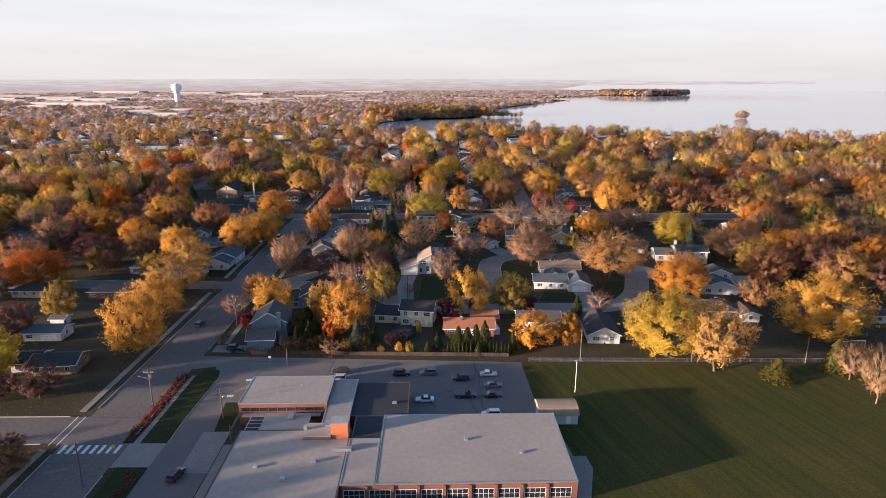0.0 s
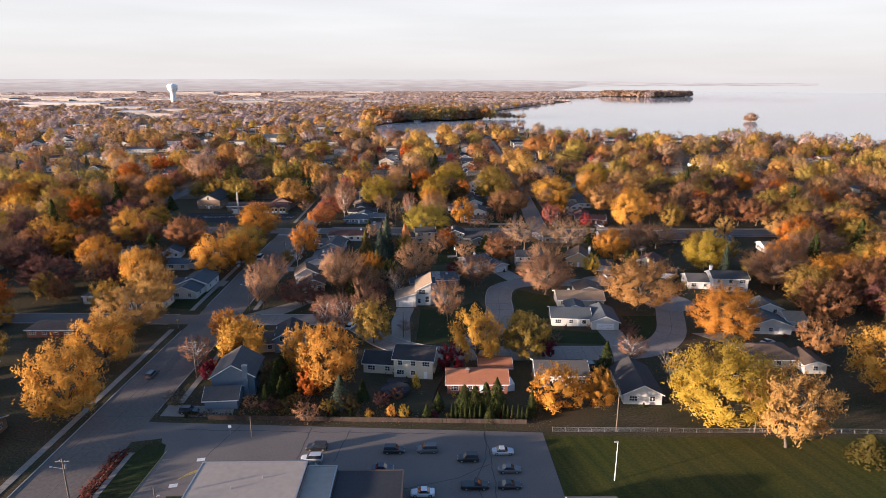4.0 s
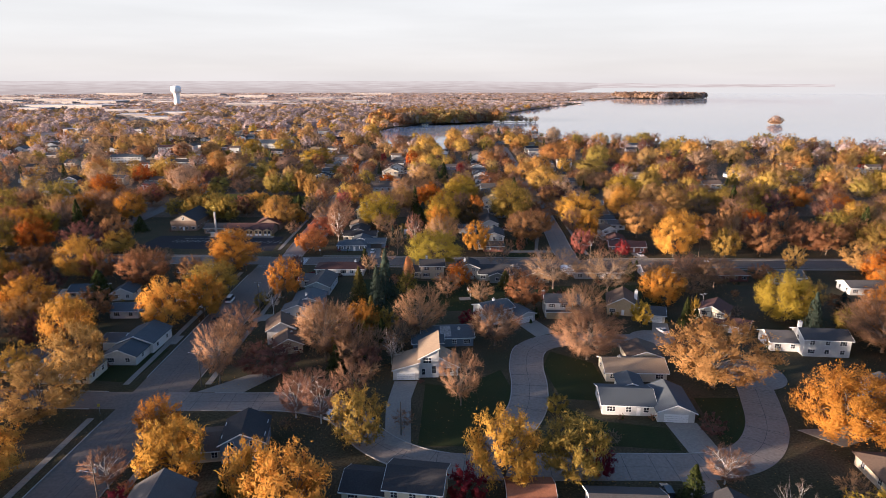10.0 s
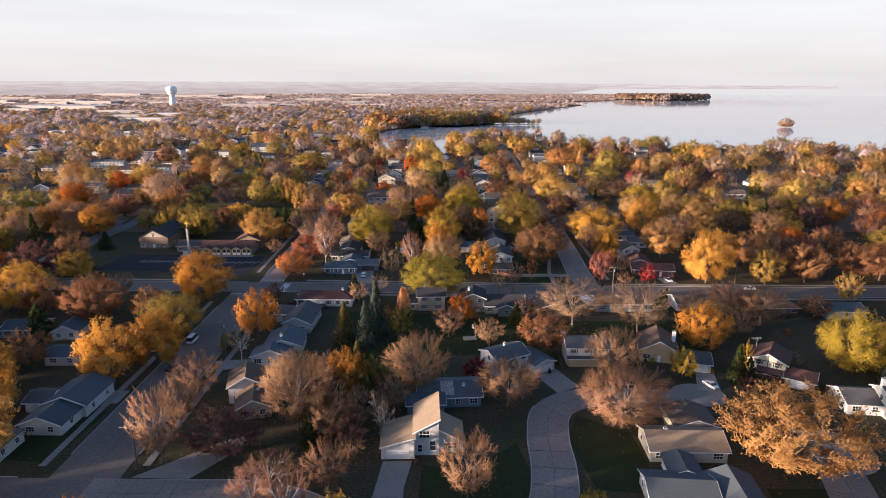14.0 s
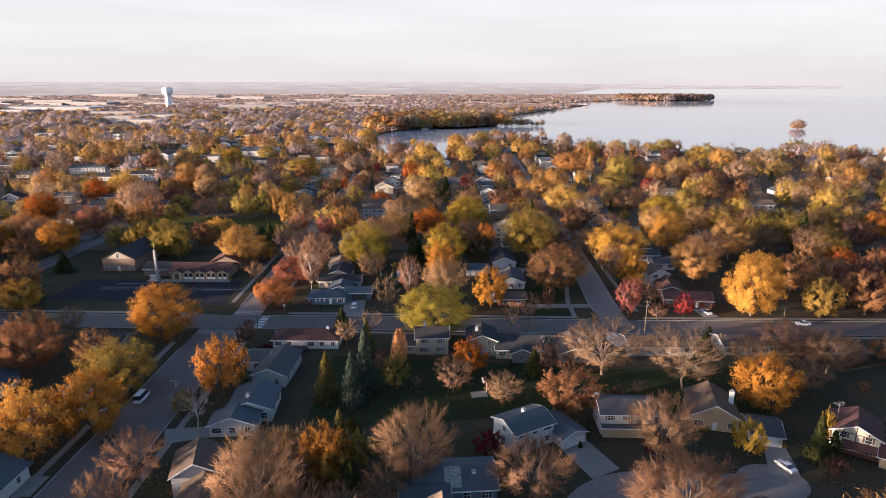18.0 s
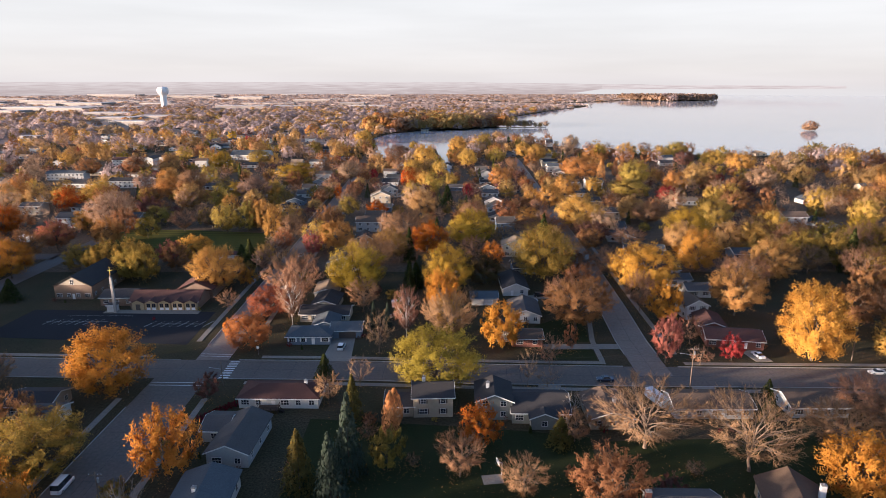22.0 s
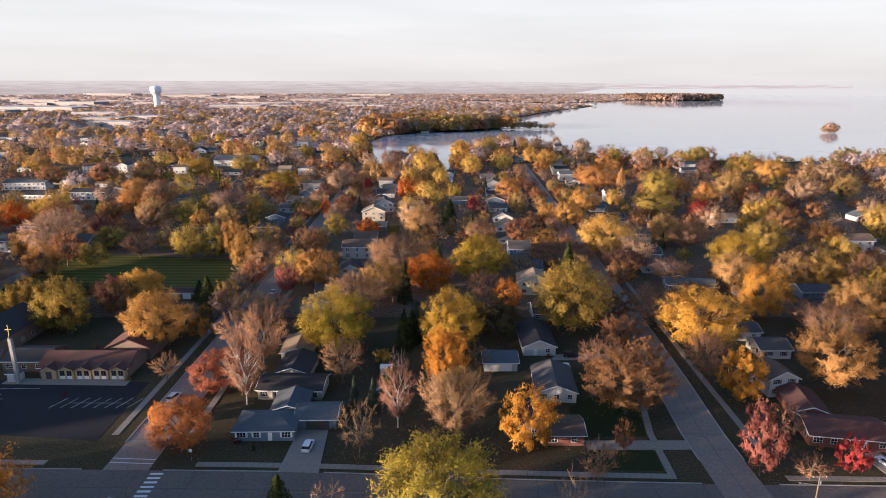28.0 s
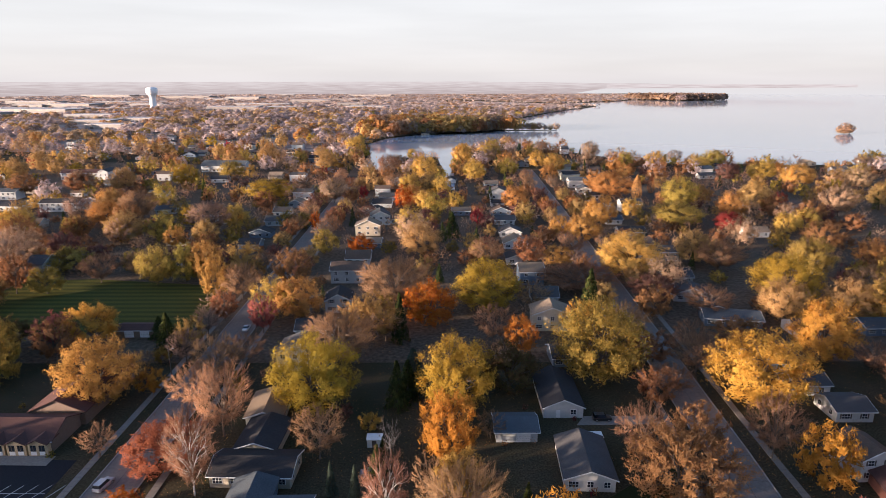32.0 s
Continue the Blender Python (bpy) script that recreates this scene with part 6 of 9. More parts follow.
for i in range(5):
    cx = -112.6 + i * 4.7
    bm = bmesh.new()
    prof = [(cx - 2.1, 0), (cx + 2.1, 0), (cx + 2.1, 2.9), (cx, 3.9), (cx - 2.1, 2.9)]
    A, B = [bm.verts.new((x, 399.2, z)) for x, z in prof], [bm.verts.new((x, 400.58, z)) for x, z in prof]
    bm.faces.new(A)
    bm.faces.new(B[::-1])
    for k in range(5):
        bm.faces.new((A[k], A[(k + 1) % 5], B[(k + 1) % 5], B[k]))
    bmesh.ops.recalc_face_normals(bm, faces=bm.faces)
    g = part("front_gable", bm, TANBRICK, church, "sunlit tan front gable with dark eaves")
    bm = bmesh.new()
    for a, b in (((cx - 2.35, 2.78), (cx, 3.92)), ((cx, 3.92), (cx + 2.35, 2.78))):
        va = [bm.verts.new((p[0], y, p[1] + dz)) for p in (a, b) for y in (398.8, 403.5) for dz in (0.02, 0.2)]
        for q in ((0, 1, 5, 4), (2, 6, 7, 3), (0, 4, 6, 2), (1, 3, 7, 5), (0, 2, 3, 1), (4, 5, 7, 6)):
            bm.faces.new([va[k] for k in q])
    bmesh.ops.recalc_face_normals(bm, faces=bm.faces)
    part("gable_roof", bm, ROOFS["maroon"], g)
    if i:
        for dx in (-0.95, 0.95):
            pane_ = part("window", boxed(cx + dx - 0.62, cx + dx + 0.62, 399.14, 399.22, 1.15, 2.6), GLASS, g, "tall dark paired window")
            part("mullion", boxed(cx + dx - 0.07, cx + dx + 0.07, 399.08, 399.138, 1.15, 2.6), DARK_TRIM, pane_)
            part("panel", boxed(cx + dx - 0.62, cx + dx + 0.62, 399.13, 399.196, 0.2, 1.1), TRIM, g)
    else:
        leafed(church, cx, 399.2, 1.6, 2.2, 0, DARK_TRIM)
block(church, -97, 412, 13, 24, 3.6, fascia=False, ridge="y", wall="brown", roof="maroon", slope=0.45, wins=False)
block(church, -122.5, 404, 12, 10, 3.2, fascia=False, ridge="x", wall="brown", roof="dark", slope=0.3)
block(church, -142.3, 411, 14, 24, 5.4, fascia=False, ridge="y", wall="brown", roof="dark", slope=0.53, floors=1, doors=(-142.3,))
bm = bmesh.new()
for y in (410.92, 410.995):
    bm.faces.new([bm.verts.new(p) for p in ((-147.6, y, 5.7), (-137.0, y, 5.7), (-142.3, y, 8.7))])
va = list(bm.verts)
for k in range(3):
    bm.faces.new((va[k], va[(k + 1) % 3], va[3 + (k + 1) % 3], va[3 + k]))
bmesh.ops.recalc_face_normals(bm, faces=bm.faces)
part("gable_panel", bm, WALLS["tan"], church, "pale tan panel in the hall gable")
window(church, -142.3, 410.9, 5.9, 1.2, 1.8)
for c in ((-104, 405, 14), (-97, 424, 14), (-122, 409, 8), (-142, 423, 15)):
    taken.append(c)
steeple = part("steeple", boxed(-120.05, -119.15, 396.6, 397.4, 0, 13.2, bevel=0.06), material("pale_stone", (0.30, 0.28, 0.265), 0.8, fine=(3, 0.12), coarse=(0.4, 0.3, (0.34, 0.31, 0.29))), church)
part("spire_cap", tubed((-119.6, 397, 13.2), (-119.6, 397, 14.2), 0.45, 0.08, 4), DARK_TRIM, steeple)
cross = part("cross", boxed(-119.68, -119.52, 396.92, 397.08, 14.0, 17.0), PAINT_YELLOW, church, "gilt cross on the steeple")
part("cross_arm", boxed(-120.4, -118.8, 396.93, 397.07, 15.6, 15.8), PAINT_YELLOW, cross)
block(church, -121.4, 397.6, 3.0, 2.6, 2.4, ridge="flat", wall="white", roof="grey", wins=False)
sheet("pavement", [(-124, 396.5), (-90, 395.6), (-90, 399), (-124, 400)], 0.07, SIDEWALK, "pale concrete walk in front of the church", "pavement")

# ---- lakeside house, far halls and the water tower ----
house(-128, 862, 18, "flat-roofed cream lakeside house with terraces", [(0, 0, 16, 10, 3.6, o(ridge="flat", wall="cream", roof="dark")), (11, 3, 12, 12, 6.2, o(ridge="flat", wall="grey", roof="dark", floors=2))], "lakeside_house")
tower = thing("water_tower", pose(-868, 2156, 0), "white bulb-topped municipal water tower on a stem", "water tower")
bm = bmesh.new()
prev = None
for r, z in ((11, 0), (9.6, 4), (9.2, 8), (9.2, 37), (10.6, 42), (14.5, 46), (16.6, 50), (17.2, 56), (16.2, 62), (11, 65.5), (0.1, 67)):
    ring = [bm.verts.new((r * math.cos(2 * math.pi * i / 28), r * math.sin(2 * math.pi * i / 28), z)) for i in range(28)]
    if prev:
        for i in range(28):
            bm.faces.new((prev[i], prev[(i + 1) % 28], ring[(i + 1) % 28], ring[i]))
    prev = ring
part("tank", bm, material("tower_paint", (0.78, 0.78, 0.78), 0.5, fine=(0.3, 0.05)), tower)
part("railing", tubed((0, 0, 66.8), (0, 0, 68), 1.5, n=10), METAL, tower)
HALL = material("pale_hall_cladding", (0.23, 0.20, 0.185), 0.7, fine=(0.05, 0.12), coarse=(0.02, 0.4, (0.34, 0.31, 0.29)))
HALL_ROOF = material("pale_hall_roof", (0.46, 0.42, 0.41), 0.7, fine=(0.05, 0.1))
halls = [(-1120, 1925, 280, 110, 12), (-1258, 2378, 160, 80, 11), (-1900, 3820, 300, 90, 13), (-1320, 3500, 260, 90, 13), (-950, 3250, 170, 80, 13), (-615, 2100, 150, 70, 11), (-696, 1500, 85, 50, 8), (-594, 1372, 85, 45, 8),
         (-637, 1570, 85, 50, 8), (-584, 1064, 26, 16, 6), (-1560, 2650, 200, 70, 11), (-420, 3900, 250, 60, 10), (-1950, 3000, 200, 60, 10), (-330, 2500, 90, 40, 8), (-560, 2900, 160, 50, 9), (-820, 1720, 120, 50, 8)]
# Strips before the halls kept treeless to fit the camera's view of them.
hall_sight_strips = [(x, y, w / 2 + 10, 200 if y > 1800 else 120) for x, y, w, dd, h in halls]
for _ in range(26):
    d, a = R.uniform(2000, 4200), radians(R.uniform(-36, -3))
    halls.append((d * math.sin(a), 60 + d * math.cos(a), R.uniform(40, 150), R.uniform(25, 60), R.uniform(6, 10)))
for x, y, w, dd, h in halls:
    hall = thing("warehouse", pose(x, y, 0, 0, 0, R.uniform(-9, 1)), "long pale flat-roofed warehouse among trees", "warehouse", "distant halls")
    part("wall", boxed(-w / 2, w / 2, 0, dd, -0.3, h), HALL, hall)
    part("roof", boxed(-w / 2 - 0.3, w / 2 + 0.3, -0.3, dd + 0.3, h + 0.01, h + 0.6), HALL_ROOF, hall)
    for k in range(3):
        c = -w / 2 + w * (k + 0.5) / 3
        part("loading_door", boxed(c - 3, c + 3, -0.12, 0.0, 0, 4.2), DARK_TRIM, hall)
    for k in range(max(1, int(w / dd))):
        taken.append((x - w / 2 + (k + 0.5) * w / max(1, int(w / dd)), y + dd / 2, dd / 2 + 3))

# ---- white apartment rows and halls beyond the park ----
house(-309, 794, 2, "long white two-storey building with a maroon roof", [(0, 0, 34, 12, 5.6, o(ridge="x", wall="white", roof="maroon", slope=0.4, floors=2, sides=False)), (19.5, -3, 8, 16, 7.0, o(ridge="y", wall="white", roof="grey", slope=0.45, floors=2, sides=False))], "apartment_house", "apartments")
house(-248, 662, 3, "white two-storey row house with a dark roof", [(0, 0, 24, 11, 5.6, o(ridge="x", wall="white", roof="dark", floors=2, sides=False)), (17, 6, 14, 10, 5.6, o(ridge="y", wall="white", roof="dark", floors=2, sides=False))], "apartment_house", "apartments")
house(-286, 664, -4, "low white row house with a broad dark roof", [(0, 0, 26, 12, 3.2, o(ridge="x", wall="white", roof="dark", slope=0.4, sides=False))], "apartment_house", "apartments")
house(-318, 702, 4, "white two-storey row house with a slate roof", [(0, 0, 30, 11, 5.6, o(ridge="x", wall="white", roof="blue", floors=2, sides=False))], "apartment_house", "apartments")
house(-205, 838, -3, "large pale hall with a grey-green roof and white gable", [(0, 0, 40, 18, 5.5, o(ridge="x", wall="white", roof="blue", slope=0.45, sides=False))], "hall", "hall")
house(-39, 746, 0, "tall white gabled house near the inlet", [(0, 0, 10, 10, 6.2, o(ridge="y", wall="white", roof="grey", slope=0.55, floors=2))])
house(-40, 622, 8, "pale two-storey gabled house with grey roof", [(0, 0, 11, 11, 5.4, o(ridge="y", wall="white", roof="grey", slope=0.5, floors=2)), (9, 2, 7, 8, 2.9, o(ridge="x", wall="white", roof="grey"))])
house(88, 495, -8, "low pale grey house with a gabled grey roof", [(0, 0, 13, 10, 3.0, o(ridge="y", wall="grey", roof="grey", slope=0.36))])

# ---- houses farther off, along the streets and between the trees ----
far_walls, far_roofs = ("white", "white", "white", "cream", "grey", "blue", "tan"), ("grey", "dark", "blue", "brown", "grey", "tan")


def far_house(x, y, rot):
    wname, rname = R.choice(far_walls), R.choice(far_roofs)
    w, d = R.uniform(9, 14), R.uniform(8, 11)
    fl = 2 if R.random() < 0.25 else 1
    words = {"white": "white", "cream": "cream", "grey": "grey", "blue": "blue-grey", "tan": "tan"}[wname]
    rw = {"grey": "grey", "dark": "dark", "blue": "slate-blue", "brown": "brown", "tan": "tan"}[rname]
    h = thing("house", pose(x, y, 0, 0, 0, rot), "%s %s house with a %s roof" % (words, "two-storey" if fl == 2 else "single-storey", rw), "house", "houses of the neighbourhood")
    near = math.hypot(x, y - 280) < 420
    block(h, 0, 0, w, d, 2.8 * fl, R.choice(("x", "x", "y")), wall=wname, roof=rname, floors=fl, wins=near, slope=R.uniform(0.34, 0.5), sides=False, fascia=near)
    if not near:
        for c in (-w * 0.25, w * 0.25):
            part("window", pane_mesh(1.6, 1.2), None, h, "", pose(c, 0, 1.0))
    taken.append((x, y + d / 2, max(w, d) / 2 + 0.5))


def free(x, y, gap):
    return not near_road(x, y, gap) and not inside(x, y, LAKE) and all((x - a) ** 2 + (y - b) ** 2 > (r + gap) ** 2 for a, b, r in taken)


for y in range(440, 850, 26):
    for x, lim in ((30 + (y - 440) * 0.012, 770), (90 + (y - 440) * 0.035, 850), (-43, 720), (-102, 720)):
        if y < lim and not (-190 < x < -86 and 425 < y < 545):
            xx, yy = x + R.uniform(-2.5, 2.5), y + R.uniform(-3, 3)
            if free(xx, yy + 5, 5.5):
                far_house(xx, yy, R.uniform(-3, 3))
tries = 0
made = 0
while made < 185 and tries < 9000:
    tries += 1
    x, y = (R.uniform(-560, 520), R.uniform(120, 1250)) if made < 120 else (R.uniform(-620, -100), R.uniform(420, 1150))
    if abs(x) > (y + 30) * 0.78 or (-68 < x < 112 and y < 430) or (-165 < x < -68 and y < 330):
        continue
    if (23 < x < 200 and y < 165) or (-190 < x < -84 and 365 < y < 530):
        continue
    if free(x, y + 5, 9):
        far_house(x, y, R.choice((0, 0, 0, 90, -4, 5)))
        made += 1

# ---- vehicles ----
def loft(bm, rings):
    prev = None
    for ring in rings:
        vs = [bm.verts.new(p) for p in ring]
        if prev:
            n = len(vs)
            for i in range(n):
                bm.faces.new((prev[i], prev[(i + 1) % n], vs[(i + 1) % n], vs[i]))
        else:
            bm.faces.new(vs[::-1])
        prev = vs
    bm.faces.new(prev)
    bmesh.ops.recalc_face_normals(bm, faces=bm.faces)
    return bm


def paint(name, c):
    m = material(name, c, 0.3, fine=(4, 0.05))
    m.node_tree.nodes["Principled BSDF"].inputs["Coat Weight"].default_value = 0.6
    return m


PAINTS = {"white": paint("white_car_paint", (0.72, 0.72, 0.72)), "black": paint("black_car_paint", (0.012, 0.012, 0.014)), "silver": paint("silver_car_paint", (0.42, 0.43, 0.45)),
          "navy": paint("navy_car_paint", (0.02, 0.03, 0.06)), "grey": paint("grey_car_paint", (0.09, 0.095, 0.10)), "maroon": paint("maroon_car_paint", (0.10, 0.015, 0.018))}
models = {}


def car(kind, colour, x, y, rot, label):
    """Nose along local +x."""
    key = (kind, colour)
    m = pose(x, y, 0.06, 0, 0, rot)
    if key in models:
        c = copy_thing(models[key], m)
        tagged(c, label)
        return c
    L, W, H, belt = {"sedan": (4.7, 1.82, 1.45, 0.92), "suv": (4.6, 1.88, 1.72, 1.05), "van": (5.4, 2.0, 2.3, 1.15), "pickup": (5.6, 1.95, 1.85, 1.1)}[kind]
    c = thing("car" if kind != "van" else "van", m, label, "car" if kind != "van" else "van", "parked cars")
    b = PAINTS[colour]

    def ring(x_, z0, z1, w):
        e = w / 2
        return [(x_, -e * 0.94, z0), (x_, -e, z0 + 0.18), (x_, -e, z1 - 0.16), (x_, -e * 0.9, z1), (x_, e * 0.9, z1), (x_, e, z1 - 0.16), (x_, e, z0 + 0.18), (x_, e * 0.94, z0)]

    h = L / 2
    part("body", loft(bmesh.new(), [ring(-h, 0.35, belt * 0.86, W * 0.86), ring(-h * 0.95, 0.24, belt * 0.98, W * 0.96), ring(-h * 0.6, 0.2, belt, W), ring(h * 0.3, 0.2, belt, W), ring(h * 0.5, 0.2, belt * 0.98, W),
                                    ring(h * 0.9, 0.24, belt * 0.84, W * 0.95), ring(h, 0.34, belt * 0.66, W * 0.82)]), b, c)
    back = {"sedan": -0.62, "suv": -0.93, "van": -0.97, "pickup": -0.05}[kind]
    front = {"sedan": 0.42, "suv": 0.46, "van": 0.74, "pickup": 0.5}[kind]
    e = W / 2

    def cab(x_, z, w):
        return [(x_, -w, z), (x_, w, z)]

    bm = bmesh.new()
    lo_ = [(h * back, -e * 0.93, belt - 0.02), (h * front, -e * 0.93, belt - 0.02), (h * front, e * 0.93, belt - 0.02), (h * back, e * 0.93, belt - 0.02)]
    hb, hf = back + (0.28 if kind == "sedan" else 0.07), front - 0.3
    hi_ = [(h * hb, -e * 0.76, H - 0.05), (h * hf, -e * 0.76, H - 0.05), (h * hf, e * 0.76, H - 0.05), (h * hb, e * 0.76, H - 0.05)]
    part("glasshouse", loft(bm, [lo_, hi_]), GLASS, c)
    part("roof", boxed(h * hb - 0.03, h * hf + 0.03, -e * 0.78, e * 0.78, H - 0.046, H, bevel=0.02), b, c)
    for sx in (-0.62, 0.62):
        for sy in (-1, 1):
            w = part("wheel", tubed((h * sx, sy * (e - 0.2), 0.33), (h * sx, sy * (e + 0.01), 0.33), 0.34, n=14), RUBBER, c)
            part("rim", tubed((h * sx, sy * (e + 0.012), 0.33), (h * sx, sy * (e + 0.03), 0.33), 0.22, n=10), RIM, w)
    for sy in (-1, 1):
        part("headlight", boxed(h * 0.93, h * 0.985, sy * e * 0.66 - 0.16, sy * e * 0.66 + 0.16, belt * 0.62, belt * 0.74), LAMP_CLEAR, c)
        part("tail_light", boxed(-h * 1.0, -h * 0.95, sy * e * 0.7 - 0.12, sy * e * 0.7 + 0.12, belt * 0.68, belt * 0.86), LAMP_RED, c)
        part("mirror", boxed(h * 0.3, h * 0.34 + 0.05, sy * (e + 0.1) - 0.08, sy * (e + 0.1) + 0.08, belt, belt + 0.14), b, c)
    models[key] = c
    return c


for kind, colour, x, y, rot, label in (
        ("sedan", "white", -5, 136.0, 180, "white sedan parked in the school lot"), ("suv", "white", 10.9, 128.6, 180, "small white SUV parked in the school lot"),
        ("suv", "black", 4.5, 147.0, 180, "black SUV parked in the school lot"), ("sedan", "silver", 12.2, 149.4, 0, "silver sedan parked in the school lot"),
        ("sedan", "grey", 12.8, 143.0, 0, "dark grey sedan parked in the school lot"), ("pickup", "black", 5.3, 137.9, 0, "black pickup parked in the school lot"),
        ("sedan", "black", 12.2, 137.9, 0, "black sedan parked in the school lot"), ("suv", "black", -11.4, 150.2, 0, "black SUV parked in the school lot"),
        ("sedan", "navy", -13.4, 143.8, 0, "navy car parked in the school lot"), ("suv", "grey", -4.2, 150.4, 180, "dark SUV parked in the school lot"),
        ("suv", "black", -28.3, 151.6, 180, "black SUV parked behind the school"), ("suv", "silver", -28.6, 147.4, 180, "pale SUV parked behind the school"),
        ("sedan", "black", -28.2, 144.0, 180, "black car parked behind the school"), ("sedan", "grey", -35.5, 144.4, 180, "dark car parked behind the school"),
        ("suv", "maroon", -55.2, 106.8, 80, "dark maroon SUV on the school drive"), ("suv", "grey", -79.3, 186.5, 88, "grey SUV on the wide street"),
        ("suv", "black", -62, 167.4, 0, "black SUV parked by the blue-grey house"), ("sedan", "black", -79.0, 281, 88, "dark sedan at the street kerb"),
        ("van", "white", -80.4, 300, 90, "white van parked at the street kerb"), ("pickup", "white", -90, 293, 0, "white pickup parked on a driveway"),
        ("sedan", "black", -91, 264.6, 0, "black car parked on a driveway"), ("suv", "grey", -92.5, 271.5, 0, "dark SUV parked beside the white ranch house"),
        ("suv", "silver", -73.8, 388.5, 80, "silver SUV on the street beside the church"), ("suv", "white", -34.8, 366.6, 86, "white SUV in the driveway"),
        ("sedan", "navy", 40.6, 345.2, 180, "dark blue car driving along the cross street"), ("sedan", "white", 90.2, 360.2, 100, "silver-white sedan in a driveway"),
        ("suv", "black", 33.6, 413.4, 0, "black SUV parked by the white gabled house"), ("suv", "black", 94, 211.5, 160, "black SUV parked in a driveway"),
        ("sedan", "silver", 69.0, 270.4, 108, "silver car on a driveway"), ("suv", "white", -29.5, 219.5, 70, "white SUV at the kerb of the side street"),
        ("suv", "black", 41.5, 190.4, 90, "black SUV parked between two houses"), ("sedan", "white", 66.5, 595, 95, "white car parked on the far street"), ("sedan", "black", 52.5, 560, 95, "dark car parked on the far street"),
        ("sedan", "grey", -20, 392, 0, "grey car under trees"), ("suv", "black", 60.5, 470, 95, "dark car parked at the kerb"), ("sedan", "silver", 100, 205, 20, "silver car in a driveway"),
        ("sedan", "white", -70, 470, 92, "white car at the kerb"), ("suv", "grey", 53, 640, 95, "grey car parked on the far street"), ("sedan", "white", 118, 349, 180, "white car on the cross street")):
    car(kind, colour, x, y, rot, label)

cart = thing("camper", pose(50.6, 333.2, 0, 0, 0, 108), "white camper trailer beside the cross street", "camper")
part("shell", boxed(-3.6, 3.6, -1.2, 1.2, 0.5, 2.9, bevel=0.2), PAINTS["white"], cart)
for s in (-1, 1):
    part("wheel", tubed((0, s * 1.0, 0.34), (0, s * 1.22, 0.34), 0.34, n=12), RUBBER, cart)
part("window", boxed(-2.4, -0.8, -1.23, -1.2, 1.5, 2.2), GLASS, cart)
part("door", boxed(0.8, 1.6, -1.22, -1.196, 0.7, 2.4), TRIM, cart)
shed2 = thing("garden_shed", pose(29.5, 402.5, 0), "small white garden shed", "shed")
part("wall", boxed(-1.4, 1.4, 0, 2.2, -0.1, 2.1), WALLS["white"], shed2)
part("roof", boxed(-1.6, 1.6, -0.2, 2.4, 2.104, 2.25), TRIM, shed2)
part("door", boxed(-0.5, 0.5, -0.05, -0.002, 0.05, 1.9), DARK_TRIM, shed2)
shed3 = thing("garden_shed", pose(-20.4, 402, 0), "small white garden shed with flat roof", "shed")
part("wall", boxed(-1.6, 1.6, 0, 2.2, -0.1, 2.0), WALLS["white"], shed3)
part("roof", boxed(-1.8, 1.8, -0.2, 2.4, 2.004, 2.15), TRIM, shed3)
part("door", boxed(-0.5, 0.5, -0.05, -0.002, 0.05, 1.8), DARK_TRIM, shed3)
shed4 = thing("utility_cabinet", pose(17, 178, 0, 0, 0, 8), "small white trailer beside the brick ranch", "trailer")
part("shell", boxed(-1, 1, -2, 2, 0.3, 2.4, bevel=0.08), PAINTS["white"], shed4)
for s in (-1, 1):
    part("wheel", tubed((s * 0.85, 0, 0.3), (s * 1.05, 0, 0.3), 0.3, n=10), RUBBER, shed4)
pool = thing("round_pool", pose(-12.5, 176.5, 0), "round above-ground pool with a dark cover", "pool")
part("pool_wall", tubed((0, 0, -0.1), (0, 0, 1.2), 3.6, n=24), ROOFS["dark"], pool)
part("cover", tubed((0, 0, 1.204), (0, 0, 1.26), 3.7, n=24), ROOF_BLACK, pool)
part("deck", boxed(-2.5, 3.0, 3.8, 6.4, 0.8, 1.0), FENCE_WOOD, pool)

# ---- poles, lamps and wires ----
def pole(x, y, h, arm=True, lamp=0, cross=0, label="weathered wooden utility pole with crossarm", base=0.0):
    p = thing("utility_pole", pose(x, y, base, 0, 0, cross), label, "utility pole", "utility poles")
    part("pole", tubed((0, 0, -0.5), (0, 0, h), 0.17, 0.11, 8), POLE_WOOD, p)
    if arm:
        a = part("crossarm", boxed(-1.3, 1.3, -0.06, 0.06, h - 0.7, h - 0.55), POLE_WOOD, p)
        for dx in (-1.1, -0.5, 0.5, 1.1):
            part("insulator", tubed((dx, 0, h - 0.55), (dx, 0, h - 0.35), 0.05, 0.03, 6), TRIM, a)
        part("transformer", tubed((0.3, 0.12, h - 2.2), (0.3, 0.12, h - 1.3), 0.22, n=10), METAL, p)
    if lamp:
        la = part("lamp_arm", tubed((0, 0, h - 2.2), (lamp, 0, h - 1.7), 0.04, n=6), METAL, p)
        part("lamp_head", boxed(lamp - 0.35 if lamp < 0 else lamp - 0.1, lamp + 0.1 if lamp < 0 else lamp + 0.35, -0.13, 0.13, h - 1.78, h - 1.62, bevel=0.03), METAL, la)
    return p


pole(-71.4, 133.6, 10.6, lamp=-2.2)
pole(-66.9, 185.5, 11, lamp=-2.2)
pole(-66.6, 235, 11.5, lamp=-2.2)
pole(-66.4, 289, 11.5)
pole(39.2, 157.4, 9.9, arm=False, label="plain wooden pole at the lot corner")
pole(61.5, 339.4, 12.6, lamp=-3.2, label="wooden utility pole with a street lamp arm")
pole(116.4, 357.5, 12.5, arm=False, lamp=-1.5, label="tall wooden pole beside the cross street")
